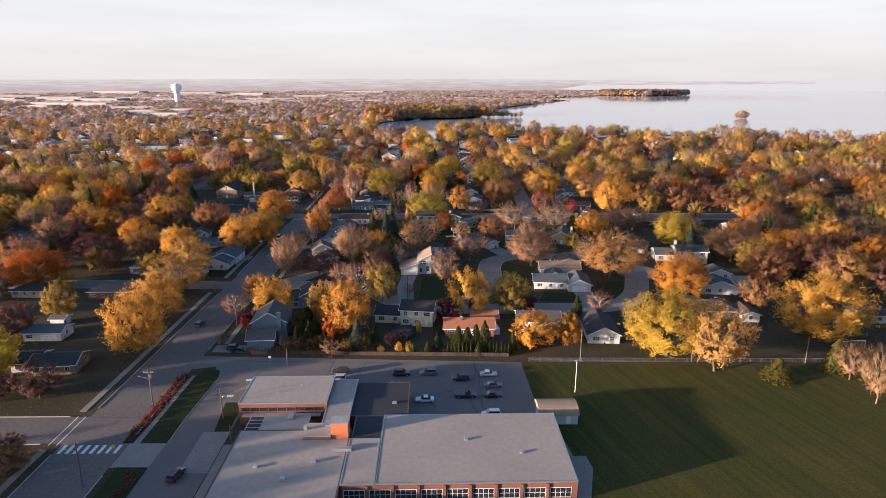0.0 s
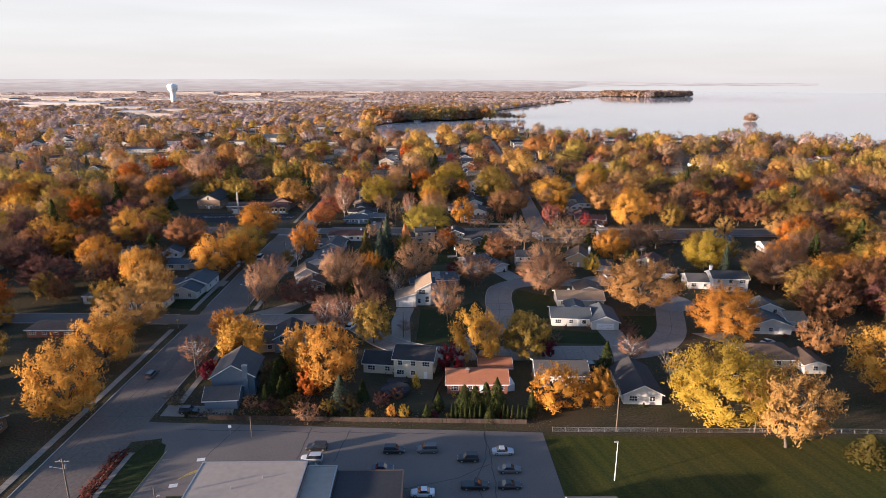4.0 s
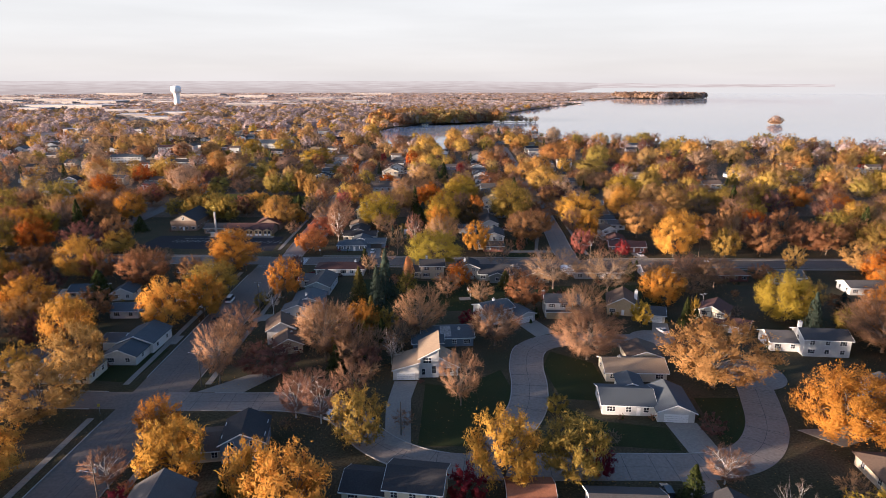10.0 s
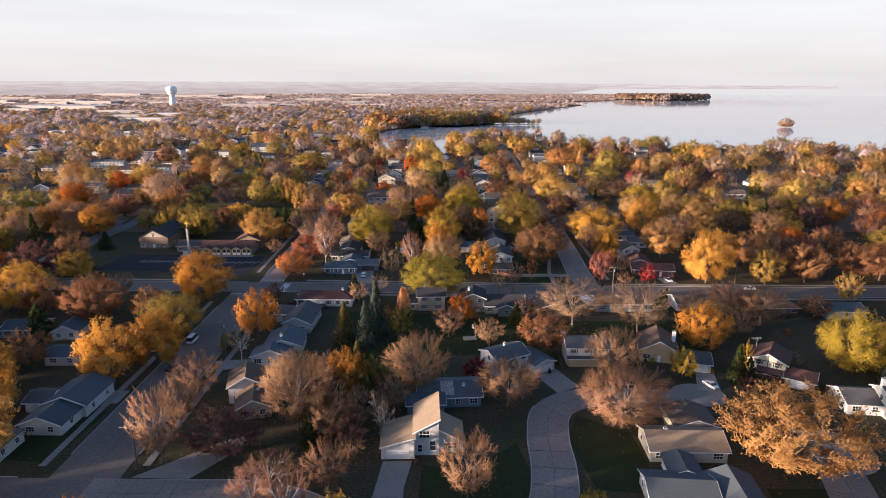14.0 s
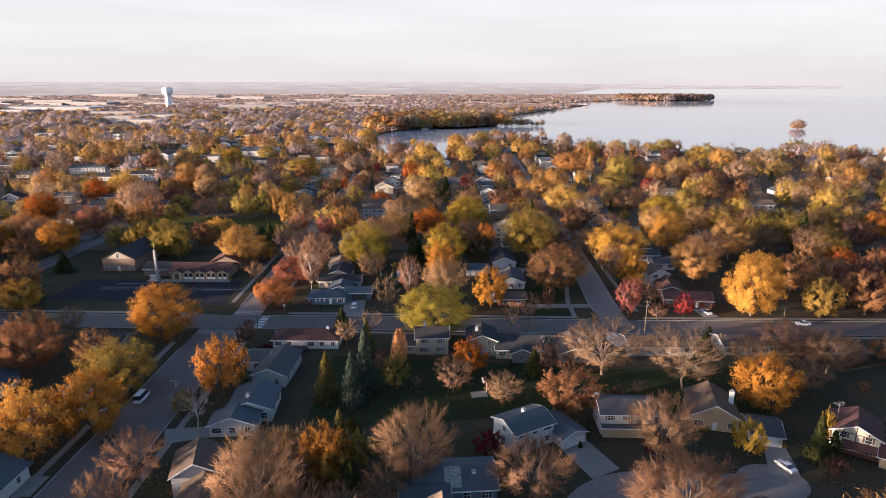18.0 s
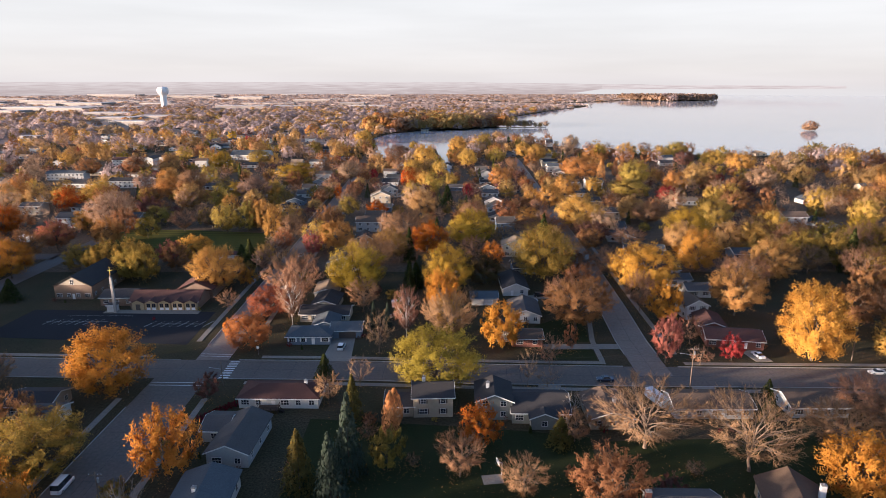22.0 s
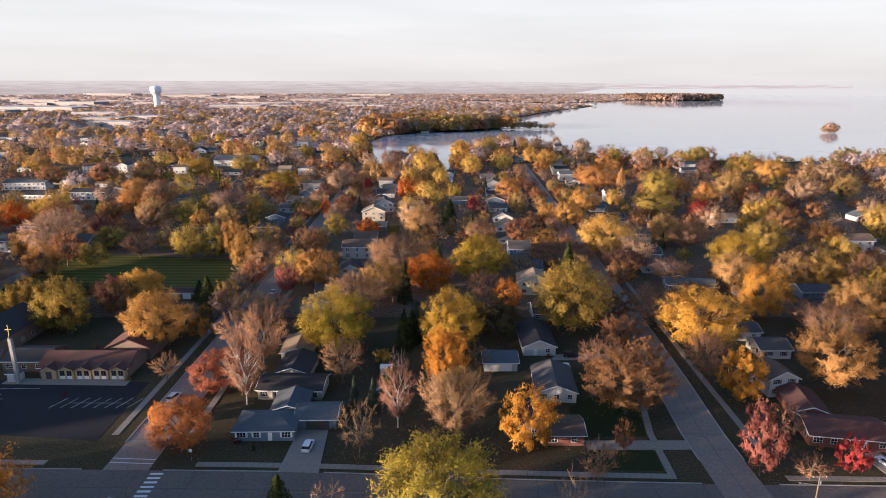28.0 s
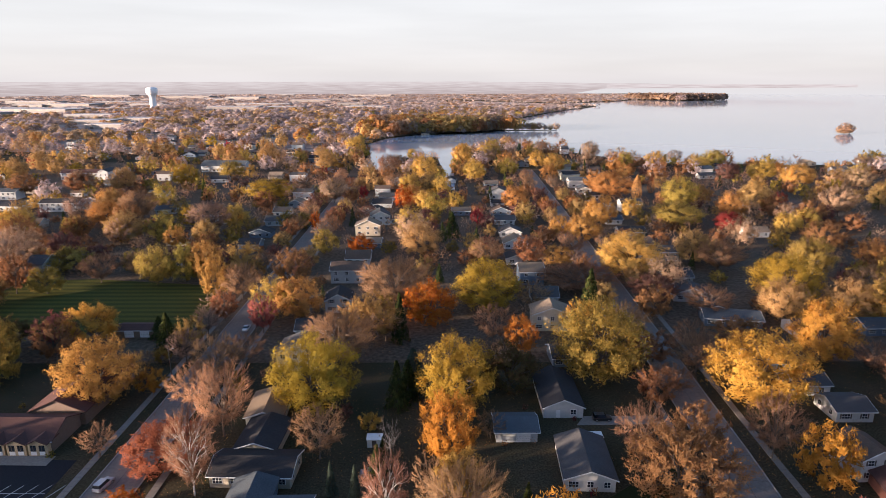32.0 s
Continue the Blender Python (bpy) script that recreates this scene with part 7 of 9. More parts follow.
pole(102.7, 154.8, 8.2, arm=False, label="plain wooden pole at the field edge")
pole(70.9, 156.6, 7.0, arm=False, label="plain wooden pole at the field edge")
pole(-12.0, 211.5, 8.5, arm=False, label="dark lamp post beside the driveway")
pole(-80.8, 437, 10, arm=False, lamp=1.2, label="dark pole with a lamp beside the walk")
pole(-63, 343, 7, arm=False, lamp=-3.0, label="metal street lamp at the crossing")
pole(-44, 157, 5, arm=False, label="short lamp post in the school lot")
pole(-52.9, 128.8, 7.8, arm=False, lamp=0.6, label="dark post by the school entrance")
pole(-47.5, 118, 5, arm=False, label="dark lamp post by the school drive")
pole(-72.5, 104.2, 10.2, arm=False, lamp=-2.0, label="grey metal street lamp at the crossing")
mast = thing("flood_light", pose(33.7, 139.8, 0), "tall thin pale floodlight mast at the field edge", "light mast")
part("pole", tubed((0, 0, -0.3), (0, 0, 8.7), 0.11, 0.07, 8), TRIM, mast)
part("lamp_head", boxed(-0.7, 0.15, -0.12, 0.12, 8.7, 9.0, bevel=0.03), METAL, mast)


def wire(a, b, sag=0.8):
    cu = bpy.data.curves.new("overhead_wire", "CURVE")
    cu.dimensions, cu.bevel_depth = "3D", 0.018
    s = cu.splines.new("POLY")
    s.points.add(12)
    for i in range(13):
        t = i / 12
        p = Vector(a).lerp(Vector(b), t)
        s.points[i].co = (p.x, p.y, p.z - sag * 4 * t * (1 - t), 1)
    cu.materials.append(RUBBER)
    tagged(new("overhead_wire", cu), "thin dark overhead cable between poles", "cable", "overhead cables")


for dx in (-1.1, 1.1):
    wire((-71.4 + dx, 133.6, 10.2), (-66.9 + dx, 185.5, 10.6))
    wire((-66.9 + dx, 185.5, 10.6), (-66.6 + dx, 235, 11.1))
    wire((-66.6 + dx, 235, 11.1), (-66.4 + dx, 289, 11.1))
    wire((61.5 + dx, 339.4, 12.2), (116.4 + dx, 357.5, 12.3))
wire((61.5, 339.4, 11.4), (-63, 343, 7), 1.4)
wire((116.4, 357.5, 11.5), (190, 356, 11.5), 1.2)
wire((39.2, 157.4, 9.6), (70.9, 156.6, 6.8), 0.5)
wire((70.9, 156.6, 6.8), (102.7, 154.8, 8.0), 0.5)


def sign(x, y, h, colour, turn, label, shape=0.75):
    s = thing("street_sign", pose(x, y, 0, 0, 0, turn), label, "sign", "street signs")
    part("post", tubed((0, 0, -0.3), (0, 0, h), 0.035, n=6), METAL, s)
    part("plate", boxed(-shape / 2, shape / 2, -0.05, -0.03, h - 0.1, h - 0.1 + shape, bevel=0.01), colour, s)


sign(-71.6, 114.9, 1.9, PAINT_YELLOW, 10, "yellow crossing sign on a thin post")
sign(-86, 221, 2.2, PAINT_YELLOW, 0, "small yellow warning sign at the corner")
sign(-49, 157.6, 2.0, TRIM, 0, "white sign on a post in the lot")
sign(-59, 362, 2.2, TRIM, 0, "white sign at the crossing")
sign(-86.5, 339, 2.2, LAMP_RED, 0, "red sign at the street corner")
sheet("disabled_bay_mark", [(-3.6, 133.2), (-2.2, 133.2), (-2.2, 134.6), (-3.6, 134.6)], 0.036, PAINTS["navy"], "blue painted bay symbol on the asphalt", "road marking", drop=0.006)
sheet("disabled_bay_mark", [(-53, 147.6), (-51.4, 147.9), (-51.6, 149), (-53.2, 148.7)], 0.036, PAINT_WHITE, "white painted bay symbol on the drive", "road marking", drop=0.006)
sheet("disabled_bay_mark", [(-55.4, 139), (-53.8, 139.3), (-54, 140.4), (-55.6, 140.1)], 0.036, PAINT_WHITE, "white painted bay symbol on the drive", "road marking", drop=0.006)

# ---- fence behind the lot, clipped evergreens, shrubs ----
fence = thing("fence", pose(0, 0, 0), "long low dark brown board fence behind the lot", "fence")
board = mesh_of("board", boxed(-0.42, 0.42, -0.02, 0.02, 0.08, 1.25), FENCE_WOOD)
post = mesh_of("post", boxed(-0.06, 0.06, 0.02, 0.14, -0.2, 1.35), FENCE_WOOD)
for i in range(84):
    x = -56 + i * 0.9
    y = 164.2 - (x + 56) * 0.044
    part("board", board, None, fence, "", pose(x, y, R.uniform(-0.03, 0.03), 0, R.uniform(-0.6, 0.6), -2.5))
    if i % 3 == 0:
        part("post", post, None, fence, "", pose(x + 0.45, y, 0, 0, 0, -2.5))
wire_fence = thing("fence", pose(0, 0, 0), "low grey chain-link fence along the field edge", "fence")
link_post = mesh_of("post", tubed((0, 0, -0.2), (0, 0, 1.2), 0.035, n=6), METAL)
for i in range(29):
    part("post", link_post, None, wire_fence, "", pose(24.5 + i * 3, 157.6 - i * 0.085, 0))
for z in (0.12, 0.4, 0.68, 0.96, 1.18):
    part("rail", tubed((24.5, 157.6, z), (108.5, 155.2, z), 0.02 if z < 1 else 0.035, n=5), METAL, wire_fence)
goal = thing("football_goal", pose(121.8, 164.2, 0, 0, 0, 3), "white metal football goal frame behind the field", "goal")
for x in (-4.6, 4.6):
    part("goalpost", tubed((x, 0, -0.2), (x, 0, 2.4), 0.09, n=8), TRIM, goal)
    part("back_stay", tubed((x, 0, 2.36), (x, 1.8, 0), 0.04, n=6), TRIM, goal)
part("crossbar", tubed((-4.6, 0, 2.4), (4.6, 0, 2.4), 0.09, n=8), TRIM, goal)
for k in range(9):
    part("net_line", tubed((-3.7 + k * 0.92, 0.02, 2.36), (-3.7 + k * 0.92, 1.8, 0.02), 0.015, n=4), TRIM, goal)
fence2 = thing("fence", pose(0, 0, 0), "reddish timber screen fence behind the brick ranch", "fence")
for i in range(22):
    part("board", board, None, fence2, "", pose(-3 + 0.2 * i, 171 + i * 0.85, R.uniform(0, 0.1), 0, 0, 77))
hedge_leaf = proto("pine", 0, 4)
for i in range(17):
    x = 1.5 + i * 1.12 + R.uniform(-0.15, 0.15)
    if 8.8 < x < 11.5:
        continue
    t = thing("arborvitae", Matrix.LocRotScale((x, 163.6 - i * 0.05, 0), Euler((0, 0, R.uniform(0, 6))), (1.75, 1.75, R.uniform(3.4, 4.5))), "narrow clipped green arborvitae in a row", "shrub", "clipped evergreen row")
    part("trunk", hedge_leaf[1], None, t)
    part("foliage", hedge_leaf[0], None, t)


def shrub(kind, x, y, h, w, label):
    crown, _ = proto(kind, R.randrange(3), 4)
    ob = new("shrub", crown)
    ob.matrix_world = Matrix.LocRotScale((x, y, -0.16 * h), Euler((0, 0, R.uniform(0, 6))), (w, w, h * 1.1))
    tagged(ob, label, "shrub", "garden shrubs")


for i in range(18):
    y = 122.5 + i * 1.6
    shrub("redtwig", -70.6 + 0.03 * (y - 122) + R.uniform(-0.5, 0.5), y, R.uniform(1.8, 2.6), R.uniform(2.6, 3.6), "dark red twiggy shrub on the grass island")
for i in range(5):
    shrub("redtwig", -64.5 + R.uniform(-1, 1), 97 + i * 2.6, R.uniform(1.2, 2.0), R.uniform(2.0, 3.0), "dark red twiggy shrub on the grass island")
for i in range(24):
    x = -52 + i * 3.1
    shrub(R.choice(("maroon", "bare", "olive", "crimson", "rust")), x, 165.6 - (x + 56) * 0.044 + R.uniform(0, 2), R.uniform(1.2, 2.2), R.uniform(1.6, 2.8), "dull autumn shrub along the fence")
for hx, hy, hr in list(taken):
    if -150 < hx < 150 and 150 < hy < 440:
        for _ in range(2):
            a = R.uniform(3.4, 6.0)
            x, y = hx + (hr + 0.6) * math.cos(a), hy + (hr + 0.6) * math.sin(a)
            if free(x, y, -1.0) and not near_road(x, y, 1.5):
                shrub(R.choice(("pine", "olive", "crimson", "bare", "maroon", "rust", "pine")), x, y, R.uniform(1.0, 2.2), R.uniform(1.2, 2.4), "small rounded garden shrub by a house")


hoop = thing("basketball_hoop", pose(8.3, 303.8, 0, 0, 0, 15), "pale basketball hoop on a curved pole beside a small court", "basketball hoop")
part("pole", tubed((0, 0, -0.2), (0, 0, 2.9), 0.06, n=8), TRIM, hoop)
part("arm", tubed((0, 0, 2.88), (-0.9, 0, 3.3), 0.05, n=8), TRIM, hoop)
part("backboard", boxed(-0.96, -0.91, -0.9, 0.9, 2.9, 3.95), TRIM, hoop)
ring = bmesh.new()
for k in range(12):
    a, b = 2 * math.pi * k / 12, 2 * math.pi * (k + 1) / 12
    tube(ring, (-1.22 + 0.23 * math.cos(a), 0.23 * math.sin(a), 3.05), (-1.22 + 0.23 * math.cos(b), 0.23 * math.sin(b), 3.05), 0.015, n=5)
part("rim", ring, METAL, hoop)
sheet("court", [(4.4, 300.6), (8.6, 301.2), (8.2, 304.2), (4.0, 303.6)], 0.06, SIDEWALK, "small concrete court on the back lawn", "court", drop=0.05)


seams([[(-54.6 + k * 0.75, 141.6 + k * 0.62), (-53.2 + k * 0.75, 143.6 + k * 0.62)] for k in range(6)] + [[(-54.6, 141.6), (-50.9, 144.7)], [(-53.2, 143.6), (-49.5, 146.7)]], 0.06, 0.037, PAINT_YELLOW, "road_markings", "yellow hatched no-parking marks by the school entrance")
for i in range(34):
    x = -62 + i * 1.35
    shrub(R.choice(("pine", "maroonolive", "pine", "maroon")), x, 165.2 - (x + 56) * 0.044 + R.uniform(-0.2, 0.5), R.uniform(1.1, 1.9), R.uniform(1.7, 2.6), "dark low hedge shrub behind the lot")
for x, y, h, w, kind in ((-44, 170, 7, 3.4, "pine"), (-40.5, 172, 8.5, 4, "pine"), (-36, 168.5, 5, 4.5, "maroonolive"), (-24, 169, 5.5, 5, "maroonolive"), (-20.5, 172.5, 6.5, 3.2, "pine"), (-15.5, 169.5, 4.5, 4.5, "maroon"), (-1.5, 168, 5.5, 3, "pine"), (22.5, 168, 5, 4.6, "maroonolive"), (26.5, 171, 6.5, 3.2, "pine"), (-47.5, 168.4, 4.5, 4.2, "bare"), (-12.0, 172.8, 4.0, 4.0, "rust")):
    tree(kind, x, y, h, w)


deck = thing("deck", pose(-47.0, 329.4, 0), "dark stained timber garden deck with railings and steps", "deck")
for k in range(9):
    part("board", boxed(-2.6, 2.6, -1.4 + k * 0.31, -1.12 + k * 0.31, 1.1, 1.14), FENCE_WOOD, deck)
for x in (-2.5, -0.85, 0.85, 2.5):
    part("post", boxed(x - 0.06, x + 0.06, -1.42, -1.30, -0.2, 2.05), FENCE_WOOD, deck)
for x in (-2.5, 2.5):
    part("post", boxed(x - 0.06, x + 0.06, 1.16, 1.28, -0.2, 2.05), FENCE_WOOD, deck)
    part("rail", boxed(x - 0.04, x + 0.04, -1.28, 1.14, 1.96, 2.04), FENCE_WOOD, deck)
for z in (1.45, 1.7, 1.96):
    part("rail", boxed(-2.42, 2.42, -1.40, -1.33, z, z + 0.07), FENCE_WOOD, deck)
for k in range(4):
    part("step", boxed(2.62 + (3 - k) * 0.28, 2.9 + (3 - k) * 0.28, -0.6, 0.6, -0.05, 0.25 + k * 0.22), FENCE_WOOD, deck)


# ---- roof aerial on a mast, dustbins by the drives, mailboxes at the kerb ----
aerial = thing("antenna", pose(85.9, 281.3, 0, 0, 0, 20), "old television antenna on a thin metal mast", "antenna")
part("mast", tubed((0, 0, -0.3), (0, 0, 9.3), 0.05, 0.04, 6), METAL, aerial)
boom = part("boom", tubed((-1.3, 0, 9.1), (1.3, 0, 9.2), 0.03, n=5), METAL, aerial)
for i in range(6):
    bx, half = -1.2 + i * 0.48, 1.0 - i * 0.1
    part("element", tubed((bx, -half, 9.12), (bx, half, 9.12), 0.022, n=5), METAL, boom)
for i in range(9):
    t = i / 8
    shrub("crimson", -62.7 + 6.5 * t, 325.3 + 7.4 * t, 1.7, 2.6, "dense crimson hedge shrub along a drive")

# ---- single trees ----

tree("maroon", -93.5, 113.0, 7.3, 8.4)
# A rust tree in the darker maroon kind: shade put into its colour.
tree("maroon", -102.5, 139.5, 11.5, 11.0)
tree("bare", 106.9, 132.2, 17.5, 9.6)
tree("goldspruce", 89.5, 145.5, 7.0, 8.2)
tree("goldspruce", 107.6, 149.5, 10.8, 6.6)
tree("tan", 74.7, 150.6, 21.8, 17.2)
tree("lime", 65.4, 161.7, 22.8, 24.5)
tree("pine", 10.5, 162.3, 4.7, 2.9)
tree("pine", -4.4, 163.9, 4.3, 2.4)
tree("lime", -9.8, 163.9, 4.3, 2.8)
tree("gold", -18.1, 163.9, 3.0, 2.1)
tree("pine", -22.3, 164.0, 3.0, 1.9)
tree("pine", -26.7, 164.0, 3.7, 1.9)
tree("gold", -12.8, 164.3, 4.1, 2.6)
tree("gold", -89.4, 164.6, 22.3, 17.4)
tree("orange", 28.0, 167.6, 13.4, 13.3)
tree("pine", 12.6, 166.6, 10.0, 5.6)
tree("pine", 10.0, 167.0, 8.6, 5.2)
tree("pine", 7.4, 166.6, 7.8, 5.4)
tree("pine", 4.8, 167.0, 8.0, 5.4)
tree("orange", 38.0, 168.2, 11.7, 9.1)
tree("spruce", -25.6, 169.5, 9.7, 5.5)
tree("gold", 117.0, 171.3, 23.0, 25.8)
tree("redorange", -34.0, 173.9, 10.7, 6.6)
tree("pine", -39.4, 175.1, 7.9, 5.1)
tree("pine", -42.6, 176.2, 10.8, 5.8)
tree("lime", -7.2, 177.3, 5.9, 2.1)
tree("gold", -29.9, 179.8, 20.2, 16.7)
tree("birch", 60.2, 179.9, 12.2, 7.2)
tree("crimson", -63.1, 184.5, 6.7, 5.7)
tree("gold", -38.7, 186.2, 17.3, 9.6)
tree("pine", 44.9, 186.7, 10.3, 5.5)
tree("crimson", 2.0, 186.8, 10.3, 7.6)
tree("pinkbare", -69.2, 192.8, 9.8, 8.3)
tree("gold", 9.8, 193.0, 19.1, 14.9)
tree("pinkbare", 54.2, 193.4, 9.2, 8.7)
tree("olive", -128.1, 193.4, 15.1, 10.4)
tree("gold", -94.9, 193.4, 17.3, 17.1)
tree("olive", 24.0, 195.3, 16.2, 13.8)
tree("rust", 109.7, 195.5, 14.4, 13.1)
tree("gold", -57.1, 195.6, 15.5, 13.4)
tree("crimson", 29.5, 195.8, 8.1, 6.6)
tree("gold", -59.5, 201.8, 10.8, 11.3)
tree("olive", -21.0, 207.4, 16.1, 12.1)
tree("orange", 88.9, 209.6, 19.1, 21.3)
tree("maroon", 58.9, 210.2, 6.5, 6.2)
tree("orange", -67.0, 211.1, 11.3, 9.9)
tree("pinkbare", -31.3, 216.6, 14.1, 8.7)
tree("tan", -97.8, 216.8, 17.7, 21.3)
tree("pinkbare", -37.8, 219.0, 12.8, 8.3)
tree("bare", 2.1, 224.7, 16.9, 10.5)
tree("bare", -25.3, 227.5, 12.7, 8.8)
tree("pinkbare", -36.8, 227.8, 8.9, 10.8)
tree("tan", 69.3, 233.5, 21.5, 26.8)
tree("tan", -98.9, 236.1, 19.8, 14.6)
tree("bare", -62.2, 236.7, 19.5, 10.7)
tree("gold", -117.9, 239.1, 11.4, 11.1)
tree("maroon", -49.5, 240.3, 11.2, 15.8)
tree("bare", 39.8, 250.5, 16.8, 19.5)
tree("birch", -17.0, 247.5, 13.0, 4.9)
tree("bare", -27.7, 248.1, 14.3, 10.1)
tree("bare", -36.1, 249.6, 21.3, 15.2)
tree("bare", -63.9, 251.2, 14.5, 8.8)
tree("gold", -111.3, 254.5, 20.4, 14.8)
tree("bare", 129.2, 254.8, 16.8, 23.8)
tree("maroon", -148.5, 256.4, 15.8, 19.9)
tree("maroon", -125.8, 259.1, 12.8, 10.1)
tree("bare", 13.7, 260.5, 14.2, 15.3)
tree("bare", -8.9, 265.0, 19.4, 15.1)
tree("bare", -137.3, 265.0, 8.8, 10.4)
tree("bare", -64.9, 266.2, 13.1, 11.2)
tree("bare", -40.5, 266.7, 12.9, 14.3)
tree("orange", -27.8, 268.0, 13.7, 10.5)
tree("spruce", 116.6, 269.4, 15.4, 6.2)
tree("bare", -71.8, 271.0, 6.4, 6.6)
tree("gold", -122.5, 272.1, 14.3, 11.6)
tree("pine", 77.3, 273.4, 12.1, 4.7)
tree("bare", 43.8, 273.6, 16.8, 14.0)
tree("pine", 80.8, 273.8, 7.8, 4.5)
tree("spruce", 131.1, 275.2, 11.0, 5.1)
tree("lime", 63.4, 275.3, 10.7, 7.0)
tree("gold", -93.0, 275.6, 19.0, 16.0)
tree("crimson", 6.9, 276.0, 6.6, 6.9)
tree("spruce", 120.5, 277.6, 12.7, 6.6)
tree("lime", 82.7, 279.5, 10.1, 3.5)
tree("lime", 112.6, 279.7, 19.6, 18.7)
tree("bare", 161.6, 282.9, 17.5, 24.6)
tree("orange", -84.0, 284.3, 17.9, 15.8)
tree("goldspruce", -24.5, 286.0, 4.2, 3.7)
tree("birch", -61.0, 286.9, 13.2, 7.5)
tree("spruce", 138.9, 288.8, 8.2, 4.6)
tree("rust", 27.6, 292.2, 14.5, 15.1)
tree("orange", 77.2, 295.4, 16.3, 15.7)
tree("spruce", -25.8, 295.7, 16.9, 6.3)
tree("bare", 12.1, 297.1, 9.5, 9.1)
tree("goldspruce", -32.7, 299.3, 15.2, 6.8)
tree("orange", -60.5, 303.0, 18.0, 12.4)
tree("bigbare", 60.4, 305.0, 20.0, 21.0)
tree("bare", 91.5, 303.1, 10.4, 11.7)
tree("bare", -0.4, 303.3, 11.4, 9.7)
tree("spruce", -23.3, 303.4, 21.4, 6.6)
tree("olive", -87.6, 304.6, 16.4, 18.4)
tree("pine", -129.9, 303.7, 12.4, 9.7)
tree("maroon", -149.4, 303.7, 12.4, 11.6)
tree("olive", -15.6, 306.0, 11.5, 7.9)
tree("bare", 104.3, 313.8, 13.8, 16.3)
tree("goldspruce", 22.4, 314.1, 8.2, 6.0)
tree("redorange", 4.5, 314.4, 12.1, 9.2)
tree("rust", -99.4, 314.7, 15.0, 12.2)
tree("rust", -117.8, 314.7, 18.2, 18.3)
tree("peach", -15.8, 316.8, 13.1, 3.9)
tree("bigbare", 41.2, 313.5, 18.4, 23.0)
tree("bare", 84.0, 313.0, 12.0, 15.0)
tree("bare", 99.0, 318.0, 11.0, 13.0)
tree("bare", 26.0, 316.0, 9.0, 8.0)
tree("bare", 33.3, 320.0, 5.0, 4.3)
tree("rust", 126.5, 320.1, 8.9, 10.5)
tree("peach", -15.3, 322.6, 10.7, 3.9)
tree("pine", 74.1, 323.7, 9.5, 4.7)
tree("goldspruce", -25.6, 325.6, 13.5, 5.1)
tree("bare", 99.5, 326.5, 11.4, 15.1)
tree("birch", 28.2, 326.7, 8.0, 5.4)
tree("pinkred", -125.2, 456.5, 12.5, 13.0)
tree("olive", -131.0, 433.0, 15.0, 14.0)
tree("olive", -146.0, 444.0, 16.0, 15.0)
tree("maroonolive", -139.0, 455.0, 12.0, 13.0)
tree("bare", 66.2, 438.0, 13.0, 14.0)
tree("bare", 53.2, 462.0, 13.0, 13.5)
tree("rust", 67.4, 478.0, 14.0, 13.0)
tree("bare", -66.4, 419.0, 13.5, 12.5)
tree("bare", -66.8, 434.5, 14.5, 13.0)
tree("mauve", -80.2, 446.0, 11.0, 10.0)
tree("bare", 108.7, 144.9, 12.0, 8.5)
tree("gold", -149.9, 327.1, 20.1, 19.2)
tree("rust", -169.3, 327.1, 15.7, 17.1)
tree("rust", -127.2, 328.0, 15.6, 12.8)
tree("bare", -32.7, 333.0, 10.5, 6.9)
tree("tan", 146.0, 333.1, 13.9, 10.0)
tree("pine", 81.2, 337.3, 5.2, 3.2)
tree("orange", -91.6, 339.4, 20.5, 21.5)
tree("bigbare", 24.2, 341.8, 6.0, 6.6)
tree("bigbare", 19.0, 341.8, 14.1, 6.0)
tree("bigbare", -25.9, 342.0, 10.4, 7.3)
tree("green", -5.6, 342.4, 18.5, 23.3)
tree("bare", -123.7, 343.7, 9.4, 8.7)
tree("pine", -36.2, 346.6, 8.4, 5.5)
tree("bare", 26.9, 354.4, 10.9, 7.4)
tree("olive", 127.2, 354.9, 16.9, 12.6)
tree("pinkred", 61.2, 356.6, 15.9, 8.9)
tree("red", 81.0, 357.5, 9.6, 7.1)
tree("copper", -62.8, 367.5, 13.0, 13.5)
tree("bigbare", -22.9, 363.2, 15.4, 9.8)
tree("rust", 34.9, 364.3, 9.7, 4.7)
tree("gold", -153.8, 364.4, 12.9, 14.9)
tree("orange", 14.6, 366.0, 17.3, 12.0)
tree("bare", 73.5, 369.7, 10.0, 7.6)
tree("bare", -1.5, 369.9, 19.6, 14.3)
tree("pinkred", 68.3, 371.3, 11.2, 6.4)
tree("pinkbare", -15.3, 374.9, 19.0, 8.0)
tree("orange", -71.5, 375.7, 7.6, 5.1)
tree("pine", -155.6, 376.0, 8.6, 6.1)
tree("rust", 40.4, 381.2, 19.7, 21.8)
tree("redorange", -66.6, 381.2, 5.0, 7.5)
tree("spruce", -21.8, 381.8, 10.6, 3.0)
tree("spruce", -26.5, 382.7, 10.7, 3.0)
tree("ochre", -1.6, 383.4, 12.8, 11.0)
tree("bare", -7.9, 383.7, 11.5, 6.5)
tree("pinkbare", -54.3, 385.8, 21.2, 9.5)
tree("orange", 71.8, 387.3, 16.8, 11.7)
tree("pine", -18.6, 391.4, 8.7, 4.2)
tree("scarlet", -63.6, 394.2, 12.6, 15.5)
tree("tan", 98.7, 393.7, 20.6, 20.1)
tree("birch", -16.5, 397.2, 12.3, 5.1)
tree("bare", 66.6, 397.6, 16.9, 11.4)
tree("bare", 38.5, 397.7, 14.2, 12.7)
